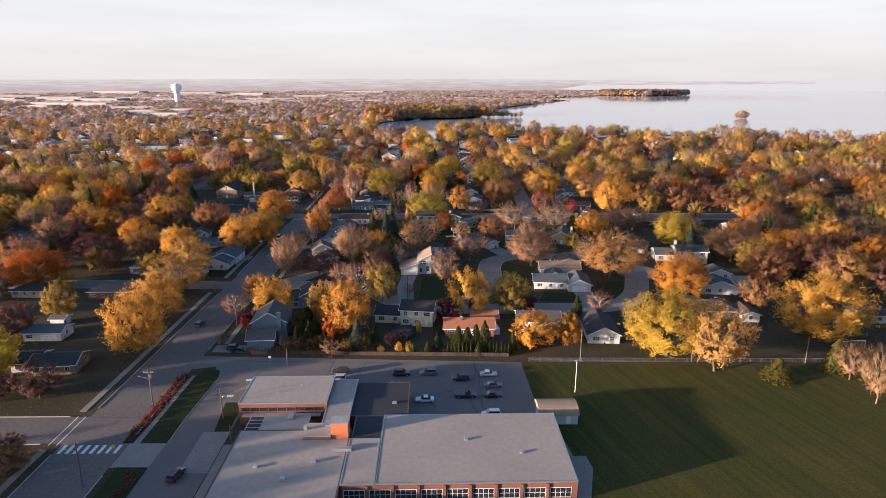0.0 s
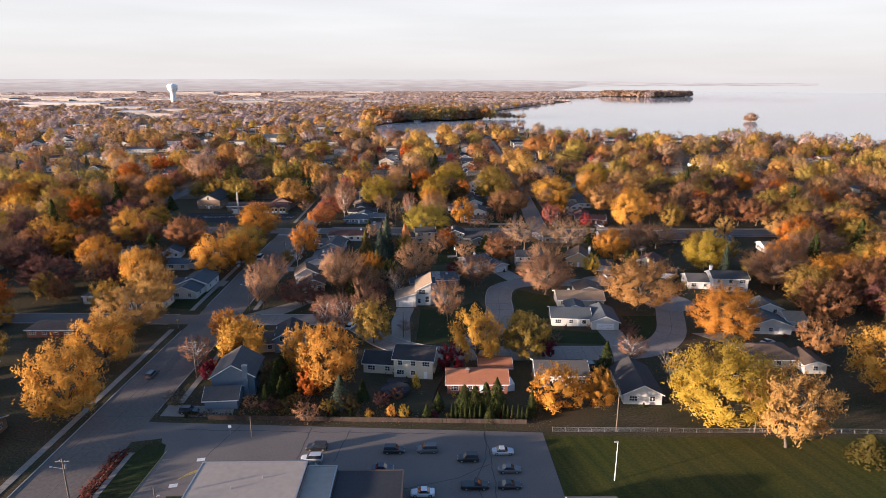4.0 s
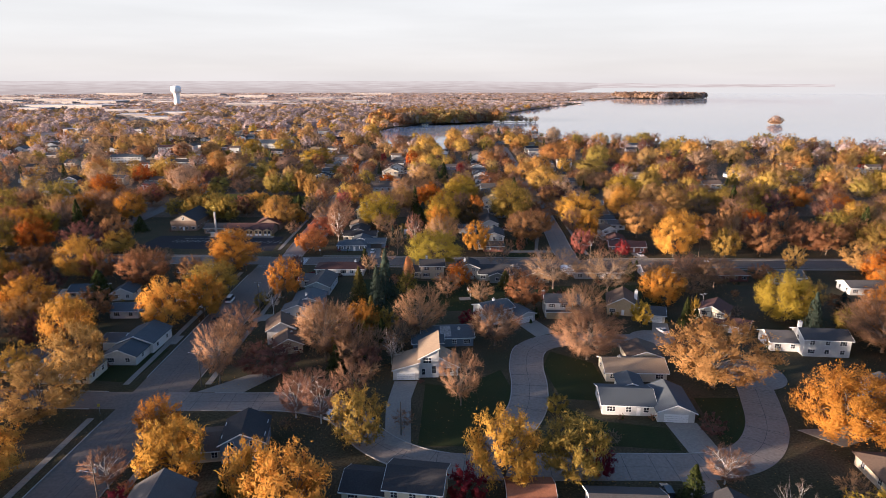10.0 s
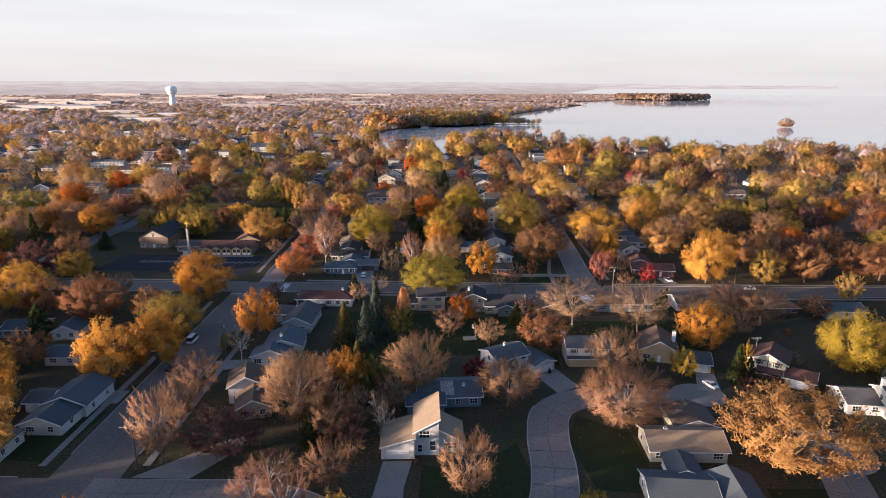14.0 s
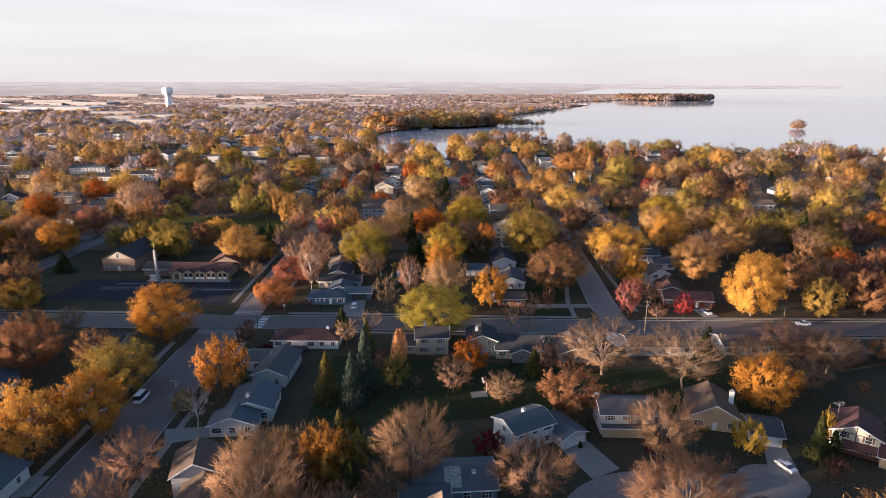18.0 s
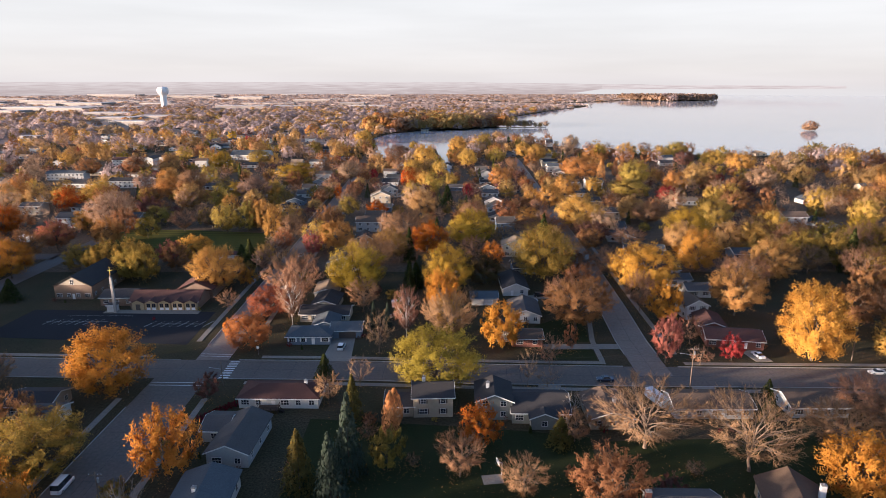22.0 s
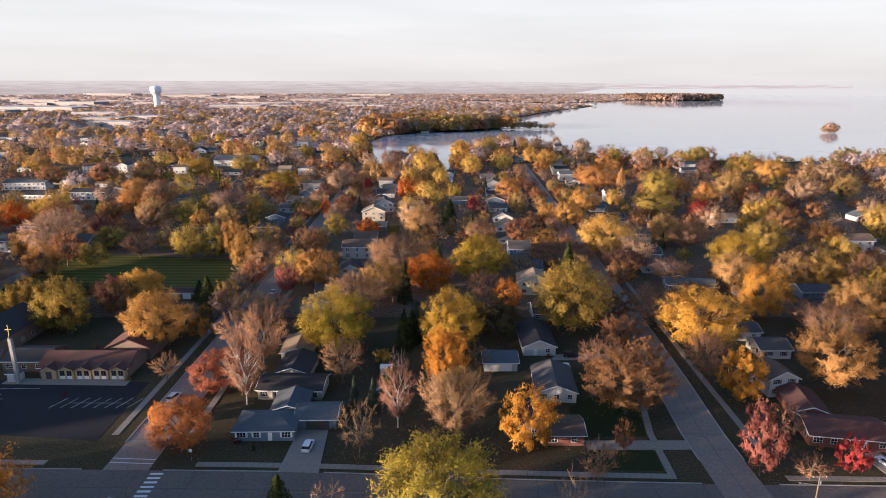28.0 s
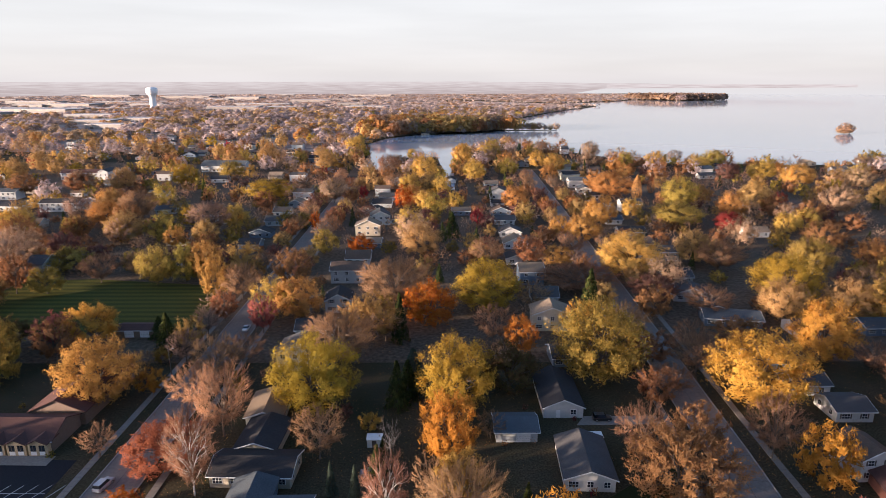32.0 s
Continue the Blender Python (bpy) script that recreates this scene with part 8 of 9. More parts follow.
tree("orange", -3.7, 397.8, 18.2, 13.7)
tree("bare", -31.8, 397.9, 13.6, 10.9)
tree("rust", 50.3, 398.0, 14.4, 11.9)
tree("bare", -80.1, 398.8, 9.5, 7.4)
tree("rust", 149.1, 400.5, 18.8, 12.4)
tree("bare", -55.7, 406.9, 20.4, 13.2)
tree("pine", -164.5, 409.0, 9.8, 7.0)
tree("pine", -169.2, 412.8, 5.0, 4.7)
tree("lime", -36.9, 418.4, 22.4, 21.6)
tree("lime", -1.6, 419.3, 21.5, 19.0)
tree("pine", -16.4, 419.4, 14.5, 5.8)
tree("rust", -190.1, 420.9, 13.9, 14.6)
tree("gold", 75.1, 421.3, 20.9, 26.5)
tree("ochre", -92.3, 422.2, 19.7, 19.3)
tree("pine", -14.0, 424.2, 12.0, 6.1)
tree("bare", 55.1, 425.3, 9.7, 10.2)
tree("tan", 128.6, 427.3, 21.7, 20.6)
tree("spruce", -12.7, 427.6, 13.9, 8.1)
tree("maroonolive", 12.6, 428.5, 14.7, 16.3)
tree("olive", -124.5, 430.8, 18.3, 12.3)
tree("olive", 37.4, 433.4, 26.4, 25.1)
tree("bare", 116.2, 437.8, 10.3, 9.5)
tree("bare", -34.0, 442.1, 19.0, 18.4)
tree("bare", 152.8, 442.5, 13.7, 15.2)
tree("olive", -135.3, 443.1, 17.0, 16.2)
tree("olive", -150.5, 443.2, 13.6, 10.8)
tree("rust", 56.6, 445.3, 10.7, 13.1)
tree("gold", 106.2, 445.9, 21.0, 20.1)
tree("bare", -63.7, 446.0, 9.0, 13.2)
tree("rust", -118.3, 446.4, 14.5, 12.0)
tree("olive", -162.3, 449.8, 12.8, 13.3)
tree("orange", 18.4, 451.3, 13.7, 10.1)
tree("rust", 86.0, 453.0, 11.1, 18.8)
tree("pine", -88.7, 453.9, 13.8, 6.8)
tree("bare", 10.9, 459.7, 13.7, 12.0)
tree("pine", -18.4, 459.9, 18.3, 5.6)
tree("pine", -95.1, 462.5, 8.7, 6.3)
tree("pinkred", -63.4, 466.9, 14.7, 9.5)
tree("rust", -79.1, 476.7, 13.3, 9.2)
tree("orange", -54.5, 480.7, 16.9, 17.9)
tree("rust", -190.5, 480.7, 15.5, 17.4)
tree("bare", 87.4, 480.9, 12.5, 15.7)
tree("lime", 10.7, 487.9, 21.2, 23.7)
tree("bare", 27.3, 489.6, 10.8, 12.2)
tree("orange", -170.5, 489.6, 16.0, 15.4)
tree("bare", -22.0, 489.9, 20.3, 24.7)
tree("maroon", 72.3, 492.2, 13.1, 18.5)
tree("lime", 121.6, 494.8, 21.1, 25.3)
tree("bare", 156.2, 497.7, 14.4, 16.9)
tree("bare", -80.4, 499.2, 15.6, 14.8)
tree("orange", -90.1, 499.3, 19.9, 10.5)
tree("olive", -158.4, 506.1, 12.6, 13.1)
tree("rust", -170.5, 506.2, 18.2, 13.0)
tree("bare", 48.4, 511.4, 9.4, 29.1)
tree("rust", -64.2, 512.2, 18.7, 15.6)
tree("olive", -120.0, 516.1, 18.9, 14.0)
tree("olive", 107.0, 516.7, 6.5, 6.9)
tree("pine", 88.0, 518.3, 10.8, 6.9)
tree("orange", -100.7, 519.6, 20.3, 13.7)
tree("olive", -110.0, 519.6, 18.0, 14.2)
tree("bare", -144.9, 519.9, 13.3, 13.8)
tree("gold", 72.9, 525.9, 22.0, 28.2)
tree("bare", -132.2, 527.3, 12.4, 14.2)
tree("bare", 114.4, 533.5, 15.2, 19.4)
tree("olive", -165.6, 535.5, 12.7, 17.1)
tree("orange", 46.2, 542.5, 10.5, 15.1)
tree("rust", 33.6, 542.6, 15.6, 15.0)
tree("bare", 14.6, 542.7, 14.3, 15.0)
tree("ochre", -14.9, 556.6, 19.0, 18.4)
tree("redorange", -43.4, 561.7, 11.1, 13.4)
tree("rust", -200.5, 562.9, 13.9, 16.1)
tree("orange", 66.4, 582.0, 17.6, 17.1)
tree("orange", -167.8, 583.9, 13.3, 14.4)
tree("pine", 0.3, 594.3, 15.2, 8.9)
tree("red", 151.3, 605.7, 12.6, 15.4)
tree("redorange", -74.1, 607.6, 12.7, 6.2)
tree("olive", 127.9, 619.5, 16.3, 28.8)
tree("red", 15.3, 620.5, 12.1, 8.7)
tree("orange", -196.8, 622.3, 16.4, 19.3)
tree("red", -60.3, 705.1, 10.8, 7.9)
tree("lime", -125.4, 705.8, 16.0, 35.7)
tree("orange", 114.5, 707.7, 22.0, 31.8)
tree("gold", 273.4, 754.5, 19.9, 26.4)
tree("lime", -207.0, 759.9, 20.1, 21.3)
tree("gold", 259.0, 783.1, 18.7, 23.3)
tree("olive", -184.9, 803.9, 17.0, 23.2)
tree("gold", 230.2, 832.8, 15.3, 20.4)
tree("olive", 248.3, 851.1, 21.0, 23.7)
tree("gold", 195.5, 851.8, 20.0, 21.1)
tree("olive", 166.5, 852.2, 18.4, 14.8)
tree("pinkbare", -53.0, 838.0, 17.5, 21.0)
tree("olive", 45.8, 917.7, 20.4, 22.3)


# the blocks between the church and the lake
tree("lime", -36.0, 930.0, 13.0, 12.0)
tree("buff", -31.8, 803.3, 14.6, 13.9)
tree("rust", -50.6, 781.3, 14.0, 13.4)
tree("gold", -18.5, 789.3, 24.0, 22.5)
tree("tan", -30.0, 850.0, 15.0, 14.0)
tree("bare", -44.0, 838.0, 17.0, 18.0)
tree("gold", 14.6, 890.3, 23.1, 22.1)
tree("olive", 7.8, 844.3, 13.1, 12.5)
tree("gold", 22.4, 783.3, 19.7, 18.8)
tree("spruce", 78.1, 941.3, 18.6, 8.1)
tree("olive", 52.3, 808.3, 18.2, 17.4)
tree("gold", 85.7, 862.3, 18.9, 18.0)
tree("gold", 95.5, 826.3, 20.3, 19.4)
tree("orange", 82.8, 779.3, 16.3, 15.6)
tree("mauve", 104.3, 963.3, 16.4, 15.6)
tree("orange", 41.7, 662.3, 18.9, 18.0)
tree("tan", 43.7, 632.3, 13.4, 12.8)
tree("rust", 60.5, 646.3, 12.2, 11.6)
tree("gold", 3.1, 666.3, 13.5, 12.9)
tree("gold", -15.1, 663.3, 15.3, 14.5)
tree("olive", -60.6, 562.3, 13.7, 13.0)
tree("pinkbare", -49.2, 640.3, 9.6, 9.2)
tree("bare", -27.9, 629.3, 9.0, 8.6)
tree("bare", -105.7, 719.3, 16.5, 15.7)
tree("mauve", -77.8, 689.3, 19.3, 18.4)
tree("rust", -74.3, 745.3, 10.5, 10.0)
tree("red", -15.7, 488.3, 7.7, 7.3)
tree("pine", -6.2, 518.3, 9.2, 4.0)
tree("peach", 127.5, 691.3, 19.8, 6.7)
tree("peach", 147.4, 721.3, 15.3, 5.2)
tree("olive", 146.8, 666.3, 24.6, 23.4)
tree("orange", 164.8, 677.3, 15.1, 14.4)
tree("orange", 167.9, 637.3, 19.4, 18.5)
tree("tan", 192.1, 661.3, 21.8, 20.7)
tree("gold", 109.2, 641.3, 13.8, 13.1)
tree("orange", 83.7, 617.3, 20.4, 19.4)
tree("ochre", 107.5, 545.3, 17.4, 16.6)
tree("gold", 179.3, 599.3, 13.8, 13.2)
tree("buff", 192.6, 621.3, 14.4, 13.7)
tree("rust", 203.3, 618.3, 17.9, 17.0)
tree("rust", 175.2, 560.3, 18.6, 17.7)
tree("olive", 149.1, 526.3, 19.9, 19.0)
tree("orange", 182.2, 536.3, 15.6, 14.9)
tree("gold", 166.3, 498.3, 17.9, 17.1)
tree("tan", 297.4, 743.3, 18.3, 17.5)
tree("buff", 306.1, 732.3, 21.3, 20.3)
tree("buff", 235.3, 643.3, 22.2, 21.2)
tree("tan", 278.7, 667.3, 19.9, 19.0)
tree("buff", 155.0, 944.3, 20.2, 19.3)
tree("mauve", 228.5, 894.3, 15.4, 14.7)
tree("tan", 231.3, 853.3, 16.5, 15.8)
tree("maroon", 227.6, 774.3, 19.4, 18.5)
tree("tan", 340.7, 819.3, 14.1, 13.4)
tree("mauve", 384.8, 845.3, 15.8, 15.1)
tree("ochre", -246.3, 741.3, 20.0, 21.0)
tree("orange", -204.0, 641.3, 20.6, 19.6)
tree("rust", -178.8, 611.3, 17.1, 16.3)
tree("buff", -167.0, 579.3, 15.0, 14.3)
tree("maroon", -178.5, 552.3, 15.3, 14.6)
tree("buff", -189.8, 537.3, 22.1, 21.0)
tree("gold", -199.4, 595.3, 13.3, 12.7)
tree("gold", -237.6, 596.3, 16.3, 15.6)
tree("ochre", -123.4, 579.3, 15.0, 14.3)
tree("gold", -119.3, 612.3, 16.5, 15.7)
tree("orange", -137.3, 574.3, 11.9, 11.4)
tree("lime", -148.2, 620.3, 13.7, 12.7)
tree("rust", -116.6, 661.3, 15.2, 14.5)
tree("bare", -184.5, 636.3, 20.0, 21.0)
tree("mauve", -128.6, 599.3, 20.0, 21.0)
tree("tan", -369.2, 838.3, 21.7, 20.7)
tree("tan", -369.0, 803.3, 20.4, 19.4)
tree("buff", -269.4, 725.3, 20.0, 21.0)
tree("ochre", -200.3, 857.3, 20.0, 21.0)
tree("tan", -175.1, 886.3, 23.5, 22.4)
tree("rust", -109.0, 974.3, 20.0, 21.0)
tree("gold", -100.4, 958.3, 25.0, 23.8)
tree("rust", -304.8, 714.3, 19.5, 18.6)
tree("rust", -268.7, 723.3, 19.9, 19.0)
tree("mauve", -218.5, 634.3, 16.8, 16.0)
tree("tan", -112.2, 848.3, 21.1, 20.1)
tree("orange", -183.1, 436.7, 19.0, 18.1)
tree("pinkred", -193.6, 484.7, 15.9, 15.2)
tree("gold", -253.3, 591.7, 15.3, 14.6)
tree("orange", -294.2, 607.7, 18.3, 17.4)
tree("redorange", -236.1, 508.7, 19.2, 18.3)
tree("rust", -215.3, 575.7, 18.5, 17.6)
tree("buff", -183.4, 517.7, 24.5, 23.4)
tree("rust", -193.4, 589.7, 15.3, 14.6)
tree("ochre", -201.7, 640.7, 19.2, 18.3)
tree("tan", -166.4, 584.7, 18.9, 18.0)
tree("gold", -228.4, 594.7, 18.5, 17.7)
tree("gold", 104.6, 357.6, 25.0, 20.0)

# trees on the spit and on the islet in the lake
for i in range(11):
    tree("buff" if i % 3 else "tan", 92 + i * 9.6, 1323 + R.uniform(-2, 2), R.uniform(11, 17), R.uniform(9, 13))
for dx, dy, h, w in ((0, 0, 20, 18), (-8, 2, 14, 13), (7, -1, 16, 14), (2, 3, 8, 18), (-3, -3, 7, 20), (9, 3, 6, 9)):
    tree("buff" if dx != 2 else "pinkbare", 628 + dx, 1249 + dy, h, w)

# street trees that lean over the two streets to the lake
for line, first, half in ((E_ST, 400, 5.0), (W_NORTH, 425, 5.2)):
    pts = [Vector((x, y)) for x, y in line]
    for side in (-1, 1):
        y = first + R.uniform(0, 6)
        while y < 790:
            for a, b in zip(pts, pts[1:]):
                if a.y <= y < b.y:
                    x = a.x + (b.x - a.x) * (y - a.y) / (b.y - a.y) + side * (half + R.uniform(3.4, 5.0))
                    w = R.uniform(7, 12)
                    if all((x - q[0]) ** 2 + (y - q[1]) ** 2 > (0.36 * (w + q[2])) ** 2 for q in stands):
                        tree(R.choice(("rust", "bare", "tan", "mauve", "bare", "ochre", "orange", "maroon")), round(x, 1), round(y, 1), round(w * R.uniform(0.95, 1.25), 1), round(w, 1))
            y += R.uniform(11, 20)

# tall trees on the near shore of the inlet
for kind, x, y, h, w in (("mauve", -52, 800, 15, 15), ("bare", -40, 728, 17, 14), ("gold", -28, 716, 19, 16), ("ochre", -14, 722, 18, 15), ("gold", -5, 712, 17, 14), ("tan", -66, 800, 13, 12)):
    tree(kind, x, y, h, w)

# thicket between the back gardens
for kind, x, y, h, w in (("pine", -32.1, 243.5, 9, 5),
                         ("bare", -28.0, 245.2, 11, 9),
                         ("maroon", -23.2, 243.5, 9, 8),
                         ("olive", -31.8, 252.6, 10, 8),
                         ("pine", -26.8, 254.5, 11, 5.5),
                         ("bare", -21.6, 251.6, 11, 9),
                         ("bare", -38.0, 258.7, 11, 10),
                         ("maroon", -32.1, 263.0, 9, 8),
                         ("olive", -26.0, 265.3, 10, 7.5),
                         ("pine", -20.9, 260.8, 10, 5),
                         ("bare", -32.0, 272.7, 10, 9),
                         ("goldspruce", -25.7, 276.6, 12, 5),
                         ("olive", -20.4, 272.6, 9, 7),
                         ("bare", -14.5, 258.6, 10, 8),
                         ("birch", -15.8, 246.9, 10, 5),
                         ("olive", -37.7, 274.0, 9, 7)):
    if all((x - q[0]) ** 2 + (y - q[1]) ** 2 > (q[2] * 0.9) ** 2 for q in taken):
        tree(kind, x, y, h, w)

# tall unseen trees added south of the side street, west of the wide street, to shade it from the low sun
for row, x0 in enumerate((-101, -117)):
    for i in range(13):
        x, y = x0 + R.uniform(-2, 2) - max(0, i - 8) * 2.2, -22 + i * 9.6 + row * 4.5 + R.uniform(-1.5, 1.5)
        tree(R.choice(("ochre", "olive", "orange", "gold", "rust")), round(x, 1), round(y, 1), round(R.uniform(15.5, 17.5), 1), round(R.uniform(11, 14), 1))

# more trees west of the wide street
for kind, x, y, h, w in (("maroon", -112, 138.3, 9, 9), ("redorange", -157.7, 229.4, 19.2, 25.6), ("orange", -150.4, 240.0, 15.6, 17.8), ("maroon", -132.8, 177.3, 13.2, 13.2), ("rust", -92.3, 160.5, 17.9, 14.9), ("rust", -89.4, 108.5, 7.1, 9.1)):
    if all((x - q[0]) ** 2 + (y - q[1]) ** 2 > (0.3 * (w + q[2])) ** 2 for q in stands):
        tree(kind, x, y, min(h, 17), w)

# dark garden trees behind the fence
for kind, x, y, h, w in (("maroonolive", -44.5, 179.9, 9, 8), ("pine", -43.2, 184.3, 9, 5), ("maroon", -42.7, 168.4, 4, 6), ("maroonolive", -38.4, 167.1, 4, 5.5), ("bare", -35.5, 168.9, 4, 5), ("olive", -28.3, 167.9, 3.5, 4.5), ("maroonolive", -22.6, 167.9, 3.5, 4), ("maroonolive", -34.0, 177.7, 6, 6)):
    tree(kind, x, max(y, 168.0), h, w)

# ---- the many other trees, by colour, too many to count ----
def template(kind, build, n, rng):
    low = 0.04
    if build == "conifer":
        z = rng.uniform(0.02, 1, n)
        a = rng.uniform(0, 2 * math.pi, n)
        r = 0.5 * (1 - z) ** 0.85 * rng.uniform(0.6, 1.05, n)
        p = np.stack([np.cos(a) * r, np.sin(a) * r, z], 1)
        d = np.stack([np.cos(a), np.sin(a), 0.6 + 0 * a], 1)
        return leaf_quads(rng, p, d, 1.0 / math.sqrt(n) * 0.9)[::2]
    if n <= 150:
        i = np.arange(n) + 0.5
        az, up = 2.39996 * i + rng.normal(0, 0.3, n), 1 - 1.25 * i / n
        flat = np.sqrt(np.clip(1 - up ** 2, 0.02, 1))
        d = np.stack([np.cos(az) * flat, np.sin(az) * flat, up], 1)
        lump = 1 + 0.16 * np.sin(3 * az + 1.7) * flat
        p = np.stack([d[:, 0] * 0.5 * lump, d[:, 1] * 0.5 * lump, 0.44 + d[:, 2] * 0.54], 1) * rng.uniform(0.86, 1.04, (n, 1))
        # Normals tipped up and forward, flattening the shading as haze would.
        d = d * (0.75, 0.75, 0.6) + (0, -0.25, 0.7)
        return leaf_quads(rng, p, d, 1.05 / math.sqrt(n) if n > 30 else 0.26)[::2]
    branches, twigs = (64, 7) if n > 1500 else (40, 5) if n > 400 else (30, 4) if n > 100 else (16, 3)
    tw = skeleton(rng, branches, twigs, low, 0.2, 0.09)[4]
    if build in ("twiggy", "naked"):
        return joined(twig_leaves(rng, tw, n // 3, 0.6 / math.sqrt(n), low), twig_slivers(rng, tw, 0.16 / math.sqrt(n), 2, low))[::2]
    return twig_leaves(rng, tw, n, min(0.13, 1.2 / math.sqrt(n)) * (0.9 if build == "thin" else 1.0), low, 0.03, 0.16)[::2]


GRN = np.random.default_rng(21)
segs = np.array([(a.x, a.y, b.x, b.y, h) for line, h in roads for a, b in zip(line, line[1:])])
tk = np.array(taken)
st = np.array(stands)


def clear(P, gap):
    """Which of the places are off the roads, houses, lots and water."""
    keep = np.ones(len(P), bool)
    for ax, ay, bx, by, h in segs:
        d = np.array([bx - ax, by - ay])
        s = np.clip(((P - (ax, ay)) @ d) / (d @ d + 1e-9), 0, 1)
        q = np.array([ax, ay]) + s[:, None] * d - P
        keep &= (q ** 2).sum(1) > (h + gap) ** 2
    for x, y, r in tk:
        # The camera's side of houses stays mostly open so they show.
        keep &= ~((np.abs(P[:, 0] - x) < r) & (P[:, 1] < y) & (P[:, 1] > y - r - (15 if r < 14 else 30)) & (GRN.random(len(P)) < 0.9))
        keep &= ((P - (x, y)) ** 2).sum(1) > (r + gap * 0.5) ** 2
    for x, y, r, reach in hall_sight_strips:
        keep &= ~((np.abs(P[:, 0] - x) < r) & (P[:, 1] < y) & (P[:, 1] > y - reach))
    for poly in (LAKE, LOT, [(22, 40), (300, 40), (300, 135), (150, 146), (105, 160), (22, 158)], [(-180, 467), (-87, 464), (-88, 516), (-180, 524)],
                 [(-152, 366), (-82, 366), (-82, 402), (-152, 402)], [(-68, 60), (-45, 60), (-45, 160), (-68, 160)]):
        x, y = P.T
        hit = np.zeros(len(P), bool)
        for (ax, ay), (bx, by) in zip(poly, poly[1:] + poly[:1]):
            c = (ay > y) != (by > y)
            hit ^= c & (x < ax + (y - ay) / ((by - ay) or 1e-9) * (bx - ax))
        keep &= ~hit
    return keep


def scatter(y0, y1, step, reach):
    xs = np.arange(-reach, reach, step)
    ys = np.arange(y0, y1, step)
    g = np.stack(np.meshgrid(xs, ys), -1).reshape(-1, 2) + GRN.uniform(-0.45, 0.45, (len(xs) * len(ys), 2)) * step
    return g[np.abs(g[:, 0]) < (g[:, 1] + 60) * 0.80]


NEAR_MIX = o(tan=0.13, bare=0.24, gold=0.09, orange=0.10, rust=0.18, olive=0.08, lime=0.03, maroon=0.08, pine=0.05, redorange=0.02)
MID_MIX = o(straw=0.15, fawn=0.16, lime=0.05, moss=0.09, apricot=0.09, tan=0.12, buff=0.16, rust=0.10, mauve=0.09, redorange=0.01)
LOW_MIX = o(mauve=0.30, bare=0.30, rust=0.16, maroon=0.04, tan=0.09, olive=0.07, pine=0.04, red=0.01)
# The farther the mix, the more haze is put into its leaf colours.
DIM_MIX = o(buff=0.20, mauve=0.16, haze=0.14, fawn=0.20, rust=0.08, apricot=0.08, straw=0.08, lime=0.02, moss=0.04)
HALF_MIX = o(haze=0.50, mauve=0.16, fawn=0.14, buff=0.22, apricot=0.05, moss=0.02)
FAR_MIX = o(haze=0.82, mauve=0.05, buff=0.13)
WORDS = o(straw="straw-yellow", fawn="fawn-brown", apricot="dull apricot", moss="moss-green", tan="tan and buff", bare="bare brown", gold="golden", orange="orange", rust="rust-brown", olive="olive-green", lime="yellow-green", maroon="dark maroon", pine="dark evergreen", redorange="red-orange", buff="pale buff", mauve="greyish-pink bare", ochre="ochre", red="small red", haze="mauve-grey bare")
bands = []
P = scatter(95, 480, 10.5, 420)
P = P[clear(P, 1.5)]
inner = (P[:, 0] > -72) & (P[:, 0] < 112) & (P[:, 1] < 345)
west = (P[:, 0] < -84) & (P[:, 1] < 345)
planted = (P[:, 0] > -112) & (P[:, 0] < 112) & (P[:, 1] < 452) & (P[:, 1] > 90)
P = P[GRN.random(len(P)) < np.where(planted, 0.30, np.where(inner, 0.08, np.where(west, np.where(P[:, 1] < 235, 0.13, 0.30), 0.28)))]
gap = np.array([((st[:, :2] - p) ** 2).sum(1).min() ** 0.5 - st[((st[:, :2] - p) ** 2).sum(1).argmin(), 2] * 0.42 for p in P])
P, gap = P[gap > 0.6], gap[gap > 0.6]
size = np.clip(4 + gap * 1.1 + np.where(GRN.random(len(P)) < 0.35, 5.5, 0) + GRN.uniform(-1, 2.5, len(P)), 3.2, 17)
size[(P[:, 0] > -72) & (P[:, 0] < 112) & (P[:, 1] < 345)] *= 0.55
kinds0 = GRN.choice(list(NEAR_MIX), len(P), p=np.array(list(NEAR_MIX.values())) / sum(NEAR_MIX.values()))
for (x, y), w, kind in zip(P, size, kinds0):
    kind = str(kind)
    if -112 < x < 112 and 90 < y < 452:
        kind, w = GRN.choice(("bare", "rust", "maroon", "bare", "mauve", "pine", "olive", "bare")), min(w, GRN.uniform(2.5, 7.0))
    tree(str(kind), round(float(x), 1), round(float(y), 1), round(float(min(w * GRN.uniform(0.95, 1.3), 18) * (1.2 if kind == "pine" else 1)), 1), round(float(w * (0.5 if kind == "pine" else 1.05)), 1))
near_P, near_size = P, size
def clumped(P, odds):
    """Thins the places out in patches, so that lawns and roofs show between the crowns."""
    f = np.sin(P[:, 0] / 23 + 1.3 * np.sin(P[:, 1] / 41)) + np.sin(P[:, 1] / 29 + 1.7 * np.sin(P[:, 0] / 37))
    return P[GRN.random(len(P)) < odds * np.clip(0.85 + 0.28 * f, 0.25, 1.2)]


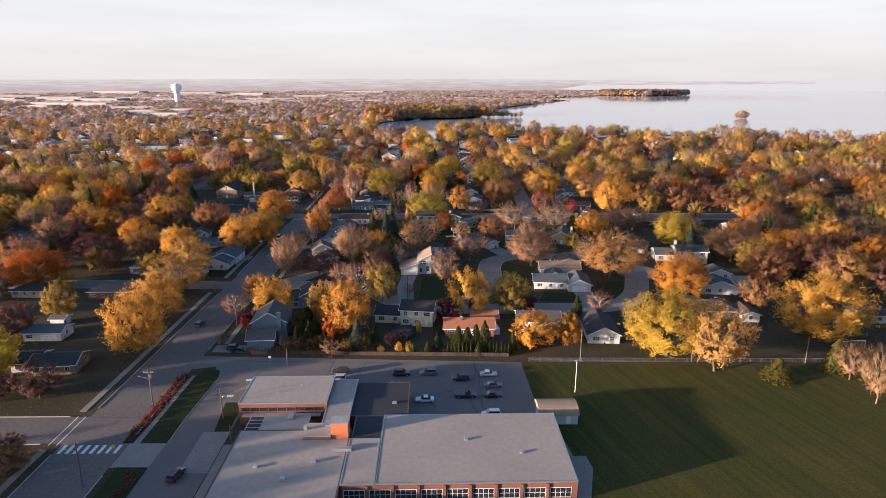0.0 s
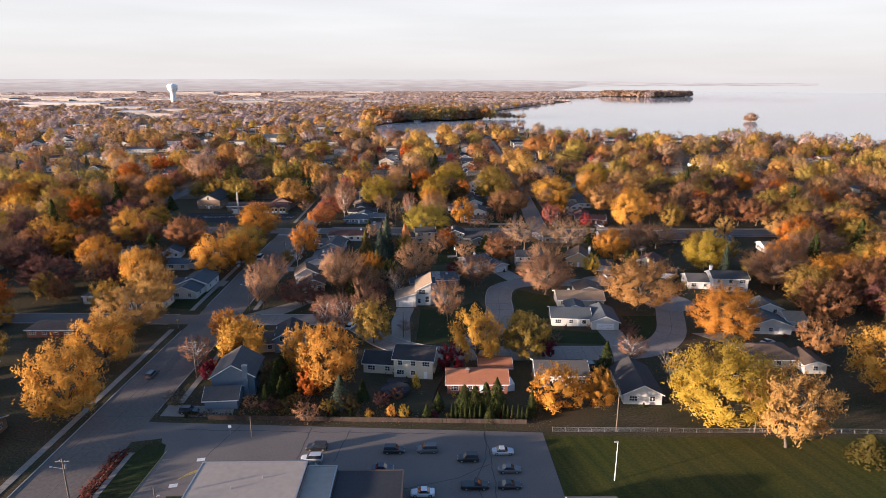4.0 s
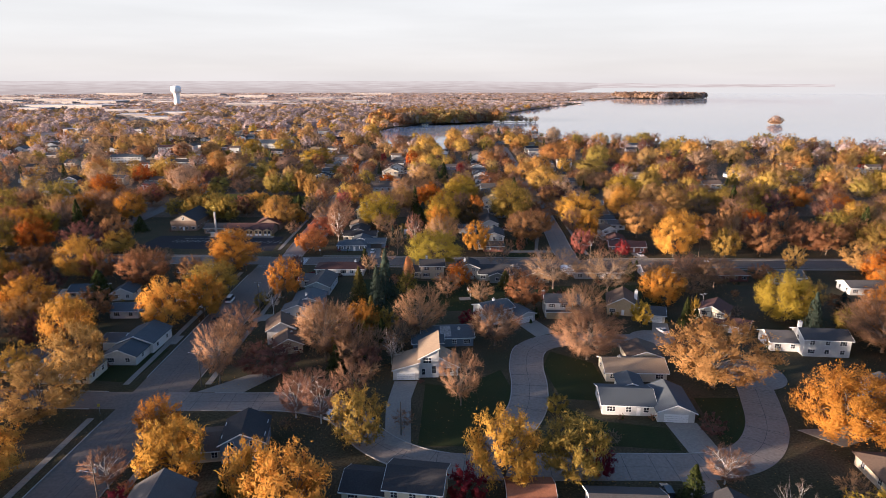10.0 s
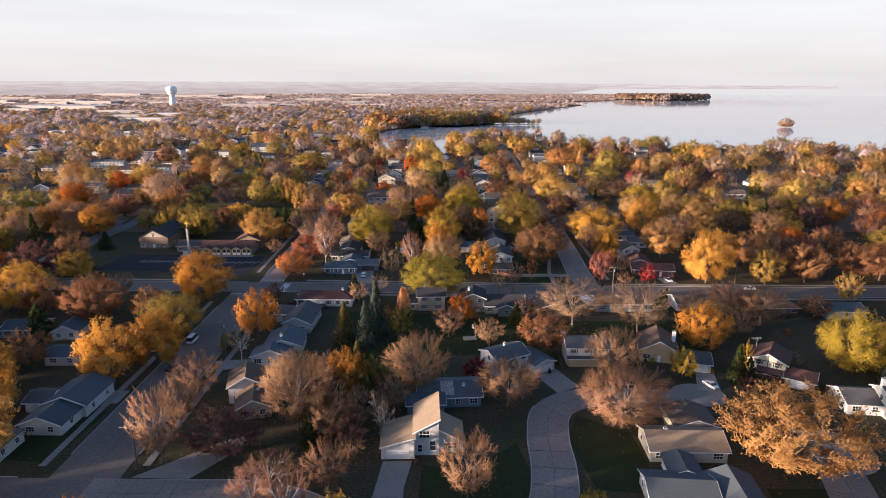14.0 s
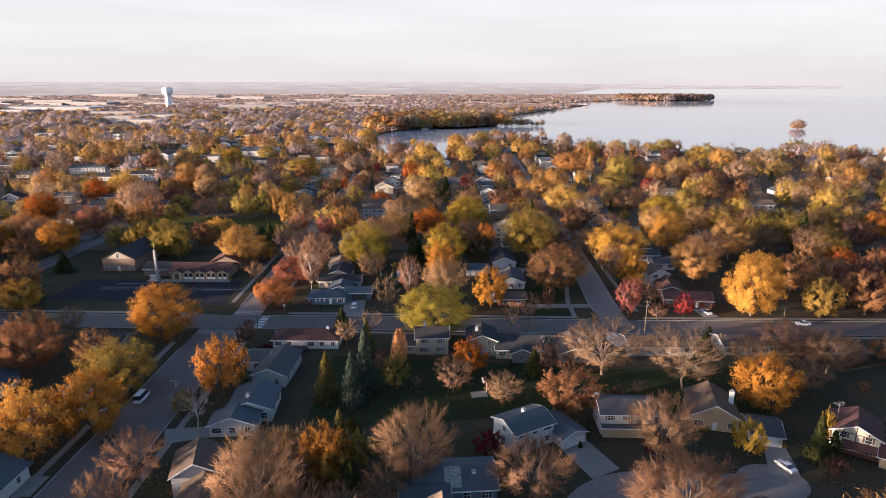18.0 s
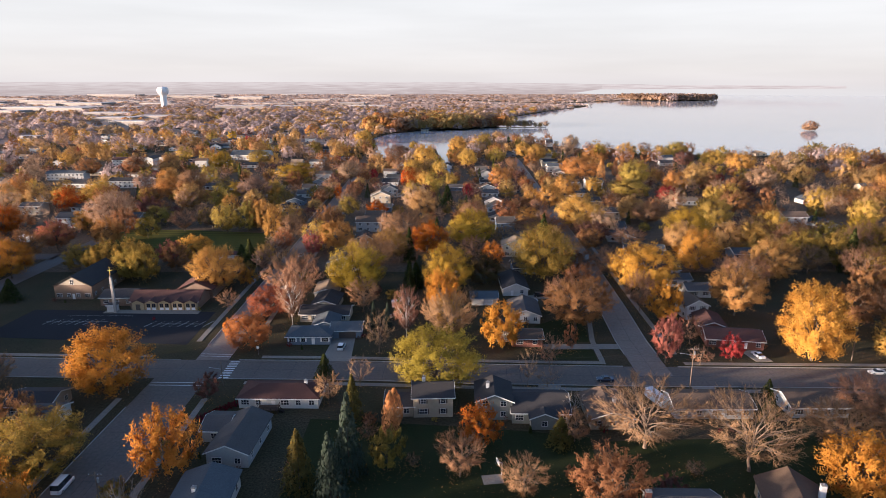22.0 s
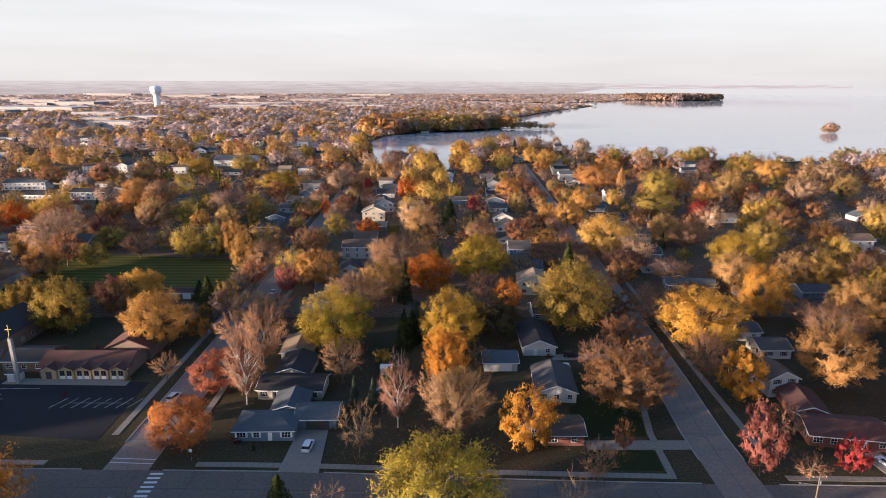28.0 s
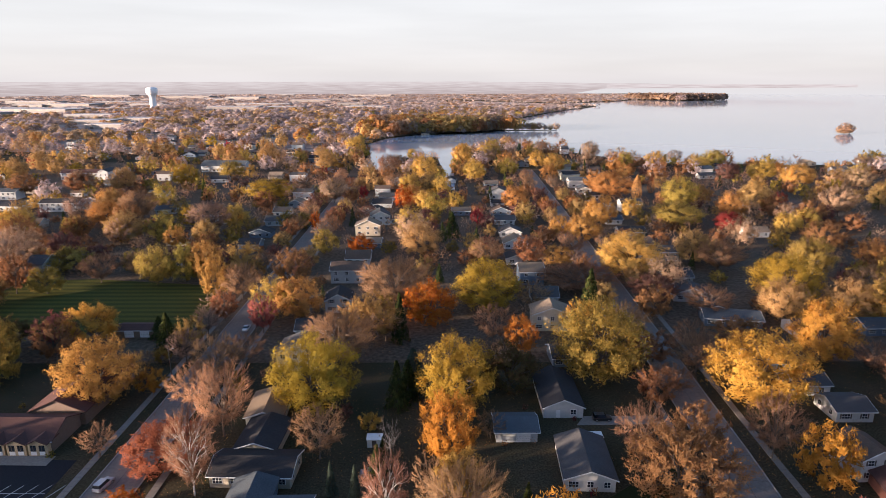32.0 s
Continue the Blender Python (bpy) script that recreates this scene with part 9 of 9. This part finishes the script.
def stand(y0, y1, reach, wide, close, thin, left):
    """Broad crowns well apart, with lower trees filling in between them."""
    big = scatter(y0, y1, wide, reach)
    big = big[clear(big, 3)]
    blocks = (np.abs(big[:, 0]) < 0.72 * (big[:, 1] - 282) + 10) & (big[:, 1] < 800)
    big = clumped(big, np.where(blocks, 0.10, np.where(big[:, 0] < left, 0.55, 0.68)))
    gap = np.array([((st[:, :2] - p) ** 2).sum(1).min() ** 0.5 for p in big])
    big = big[gap > 9]
    low = scatter(y0, y1, close, reach)
    low = low[clear(low, 2)]
    blocks = (np.abs(low[:, 0]) < 0.72 * (low[:, 1] - 282) + 10) & (low[:, 1] < 800)
    low = clumped(low, np.where(blocks, 0.95, np.where(low[:, 0] < left, thin * 0.7, thin)))
    gap = np.array([min(((big - p) ** 2).sum(1).min() ** 0.5 - 8.5, ((st[:, :2] - p) ** 2).sum(1).min() ** 0.5 - 6.5) for p in low])
    low = low[gap > 0]
    return np.concatenate([big, low]), np.concatenate([GRN.uniform(13.5, 19, len(big)), GRN.uniform(5.0, 11.5, len(low))])


P, sz_ = stand(480, 700, 640, 20.5, 11, 0.85, -84)
bands.append((P, sz_, 1500, MID_MIX))
P, sz_ = stand(700, 1150, 1050, 20.5, 12.5, 0.85, -140)
bands.append((P, sz_, 400, DIM_MIX))
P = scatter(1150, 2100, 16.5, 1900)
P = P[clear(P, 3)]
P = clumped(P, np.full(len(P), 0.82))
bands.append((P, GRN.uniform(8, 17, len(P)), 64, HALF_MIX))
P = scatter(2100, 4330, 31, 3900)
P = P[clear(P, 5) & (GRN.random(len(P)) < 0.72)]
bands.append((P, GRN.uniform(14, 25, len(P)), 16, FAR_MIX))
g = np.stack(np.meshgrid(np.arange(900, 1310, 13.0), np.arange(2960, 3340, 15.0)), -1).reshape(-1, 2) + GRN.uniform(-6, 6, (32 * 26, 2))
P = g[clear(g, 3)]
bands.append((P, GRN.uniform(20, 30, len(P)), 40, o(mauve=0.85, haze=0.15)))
# tall wood on the shore across the inlet
g = np.stack(np.meshgrid(np.arange(-120, 130, 11.0), np.arange(1205, 1420, 13.0)), -1).reshape(-1, 2)
g = g + GRN.uniform(-4, 4, g.shape)
P = g[clear(g, 3)]
bands.append((P, GRN.uniform(15, 24, len(P)), 150, o(mauve=0.24, rust=0.16, fawn=0.34, apricot=0.18, straw=0.08)))
out = {}
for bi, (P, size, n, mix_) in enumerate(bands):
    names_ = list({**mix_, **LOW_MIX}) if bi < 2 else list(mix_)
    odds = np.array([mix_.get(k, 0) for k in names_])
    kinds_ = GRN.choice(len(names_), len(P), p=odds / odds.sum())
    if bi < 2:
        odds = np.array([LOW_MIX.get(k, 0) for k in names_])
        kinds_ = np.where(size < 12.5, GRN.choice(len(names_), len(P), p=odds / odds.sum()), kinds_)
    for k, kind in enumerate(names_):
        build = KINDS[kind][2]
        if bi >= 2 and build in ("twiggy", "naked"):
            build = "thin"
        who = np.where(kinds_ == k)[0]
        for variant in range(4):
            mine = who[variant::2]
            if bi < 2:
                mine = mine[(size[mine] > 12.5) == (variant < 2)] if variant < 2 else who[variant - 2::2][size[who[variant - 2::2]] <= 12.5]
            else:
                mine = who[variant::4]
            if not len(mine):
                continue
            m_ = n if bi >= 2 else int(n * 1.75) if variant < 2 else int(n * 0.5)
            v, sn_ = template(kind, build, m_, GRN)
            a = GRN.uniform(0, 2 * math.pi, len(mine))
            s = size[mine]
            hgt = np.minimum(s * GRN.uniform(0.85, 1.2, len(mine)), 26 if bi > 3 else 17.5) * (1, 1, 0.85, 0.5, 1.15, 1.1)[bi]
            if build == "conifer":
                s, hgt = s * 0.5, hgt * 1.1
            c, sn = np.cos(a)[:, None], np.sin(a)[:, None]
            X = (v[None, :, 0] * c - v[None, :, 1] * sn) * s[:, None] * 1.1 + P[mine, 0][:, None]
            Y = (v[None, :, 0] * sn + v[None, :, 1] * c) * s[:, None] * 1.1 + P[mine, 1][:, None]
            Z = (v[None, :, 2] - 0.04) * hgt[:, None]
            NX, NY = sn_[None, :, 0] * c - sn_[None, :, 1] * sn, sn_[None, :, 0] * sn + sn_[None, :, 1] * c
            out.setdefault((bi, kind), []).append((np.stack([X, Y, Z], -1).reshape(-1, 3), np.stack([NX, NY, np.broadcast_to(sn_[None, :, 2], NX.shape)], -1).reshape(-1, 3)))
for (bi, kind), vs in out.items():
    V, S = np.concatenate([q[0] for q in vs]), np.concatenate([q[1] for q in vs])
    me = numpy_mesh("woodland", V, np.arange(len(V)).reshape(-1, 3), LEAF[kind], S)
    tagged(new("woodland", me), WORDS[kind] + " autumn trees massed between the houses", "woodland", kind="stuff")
# fallen leaves, thickest under the crowns
where = np.concatenate([st, np.column_stack([near_P, near_size])])
where = where[(where[:, 1] < 470) & (np.abs(where[:, 0]) < 230)]
for kind, share in (("tan", 60), ("rust", 60), ("gold", 25)):
    c = np.repeat(where, share, axis=0)
    rad = np.abs(GRN.normal(0, 0.62, len(c))) * c[:, 2]
    ang = GRN.uniform(0, 2 * math.pi, len(c))
    q = c[:, :2] + np.stack([np.cos(ang), np.sin(ang)], 1) * rad[:, None]
    q = q[clear(q, -1.2)] if len(q) else q
    pts = np.column_stack([q, np.full(len(q), 0.20)])
    up = np.tile([0.0, 0.0, 2.4], (len(q), 1))
    v, f, _ = leaf_quads(GRN, pts, up, 0.11)
    v[:, 2] = np.clip(v[:, 2], 0.14, 0.28)
    tagged(new("fallen_leaves", numpy_mesh("fallen_leaves", v, f, LEAF[kind])), WORDS[kind] + " leaves fallen on the grass", "fallen leaves", kind="stuff")
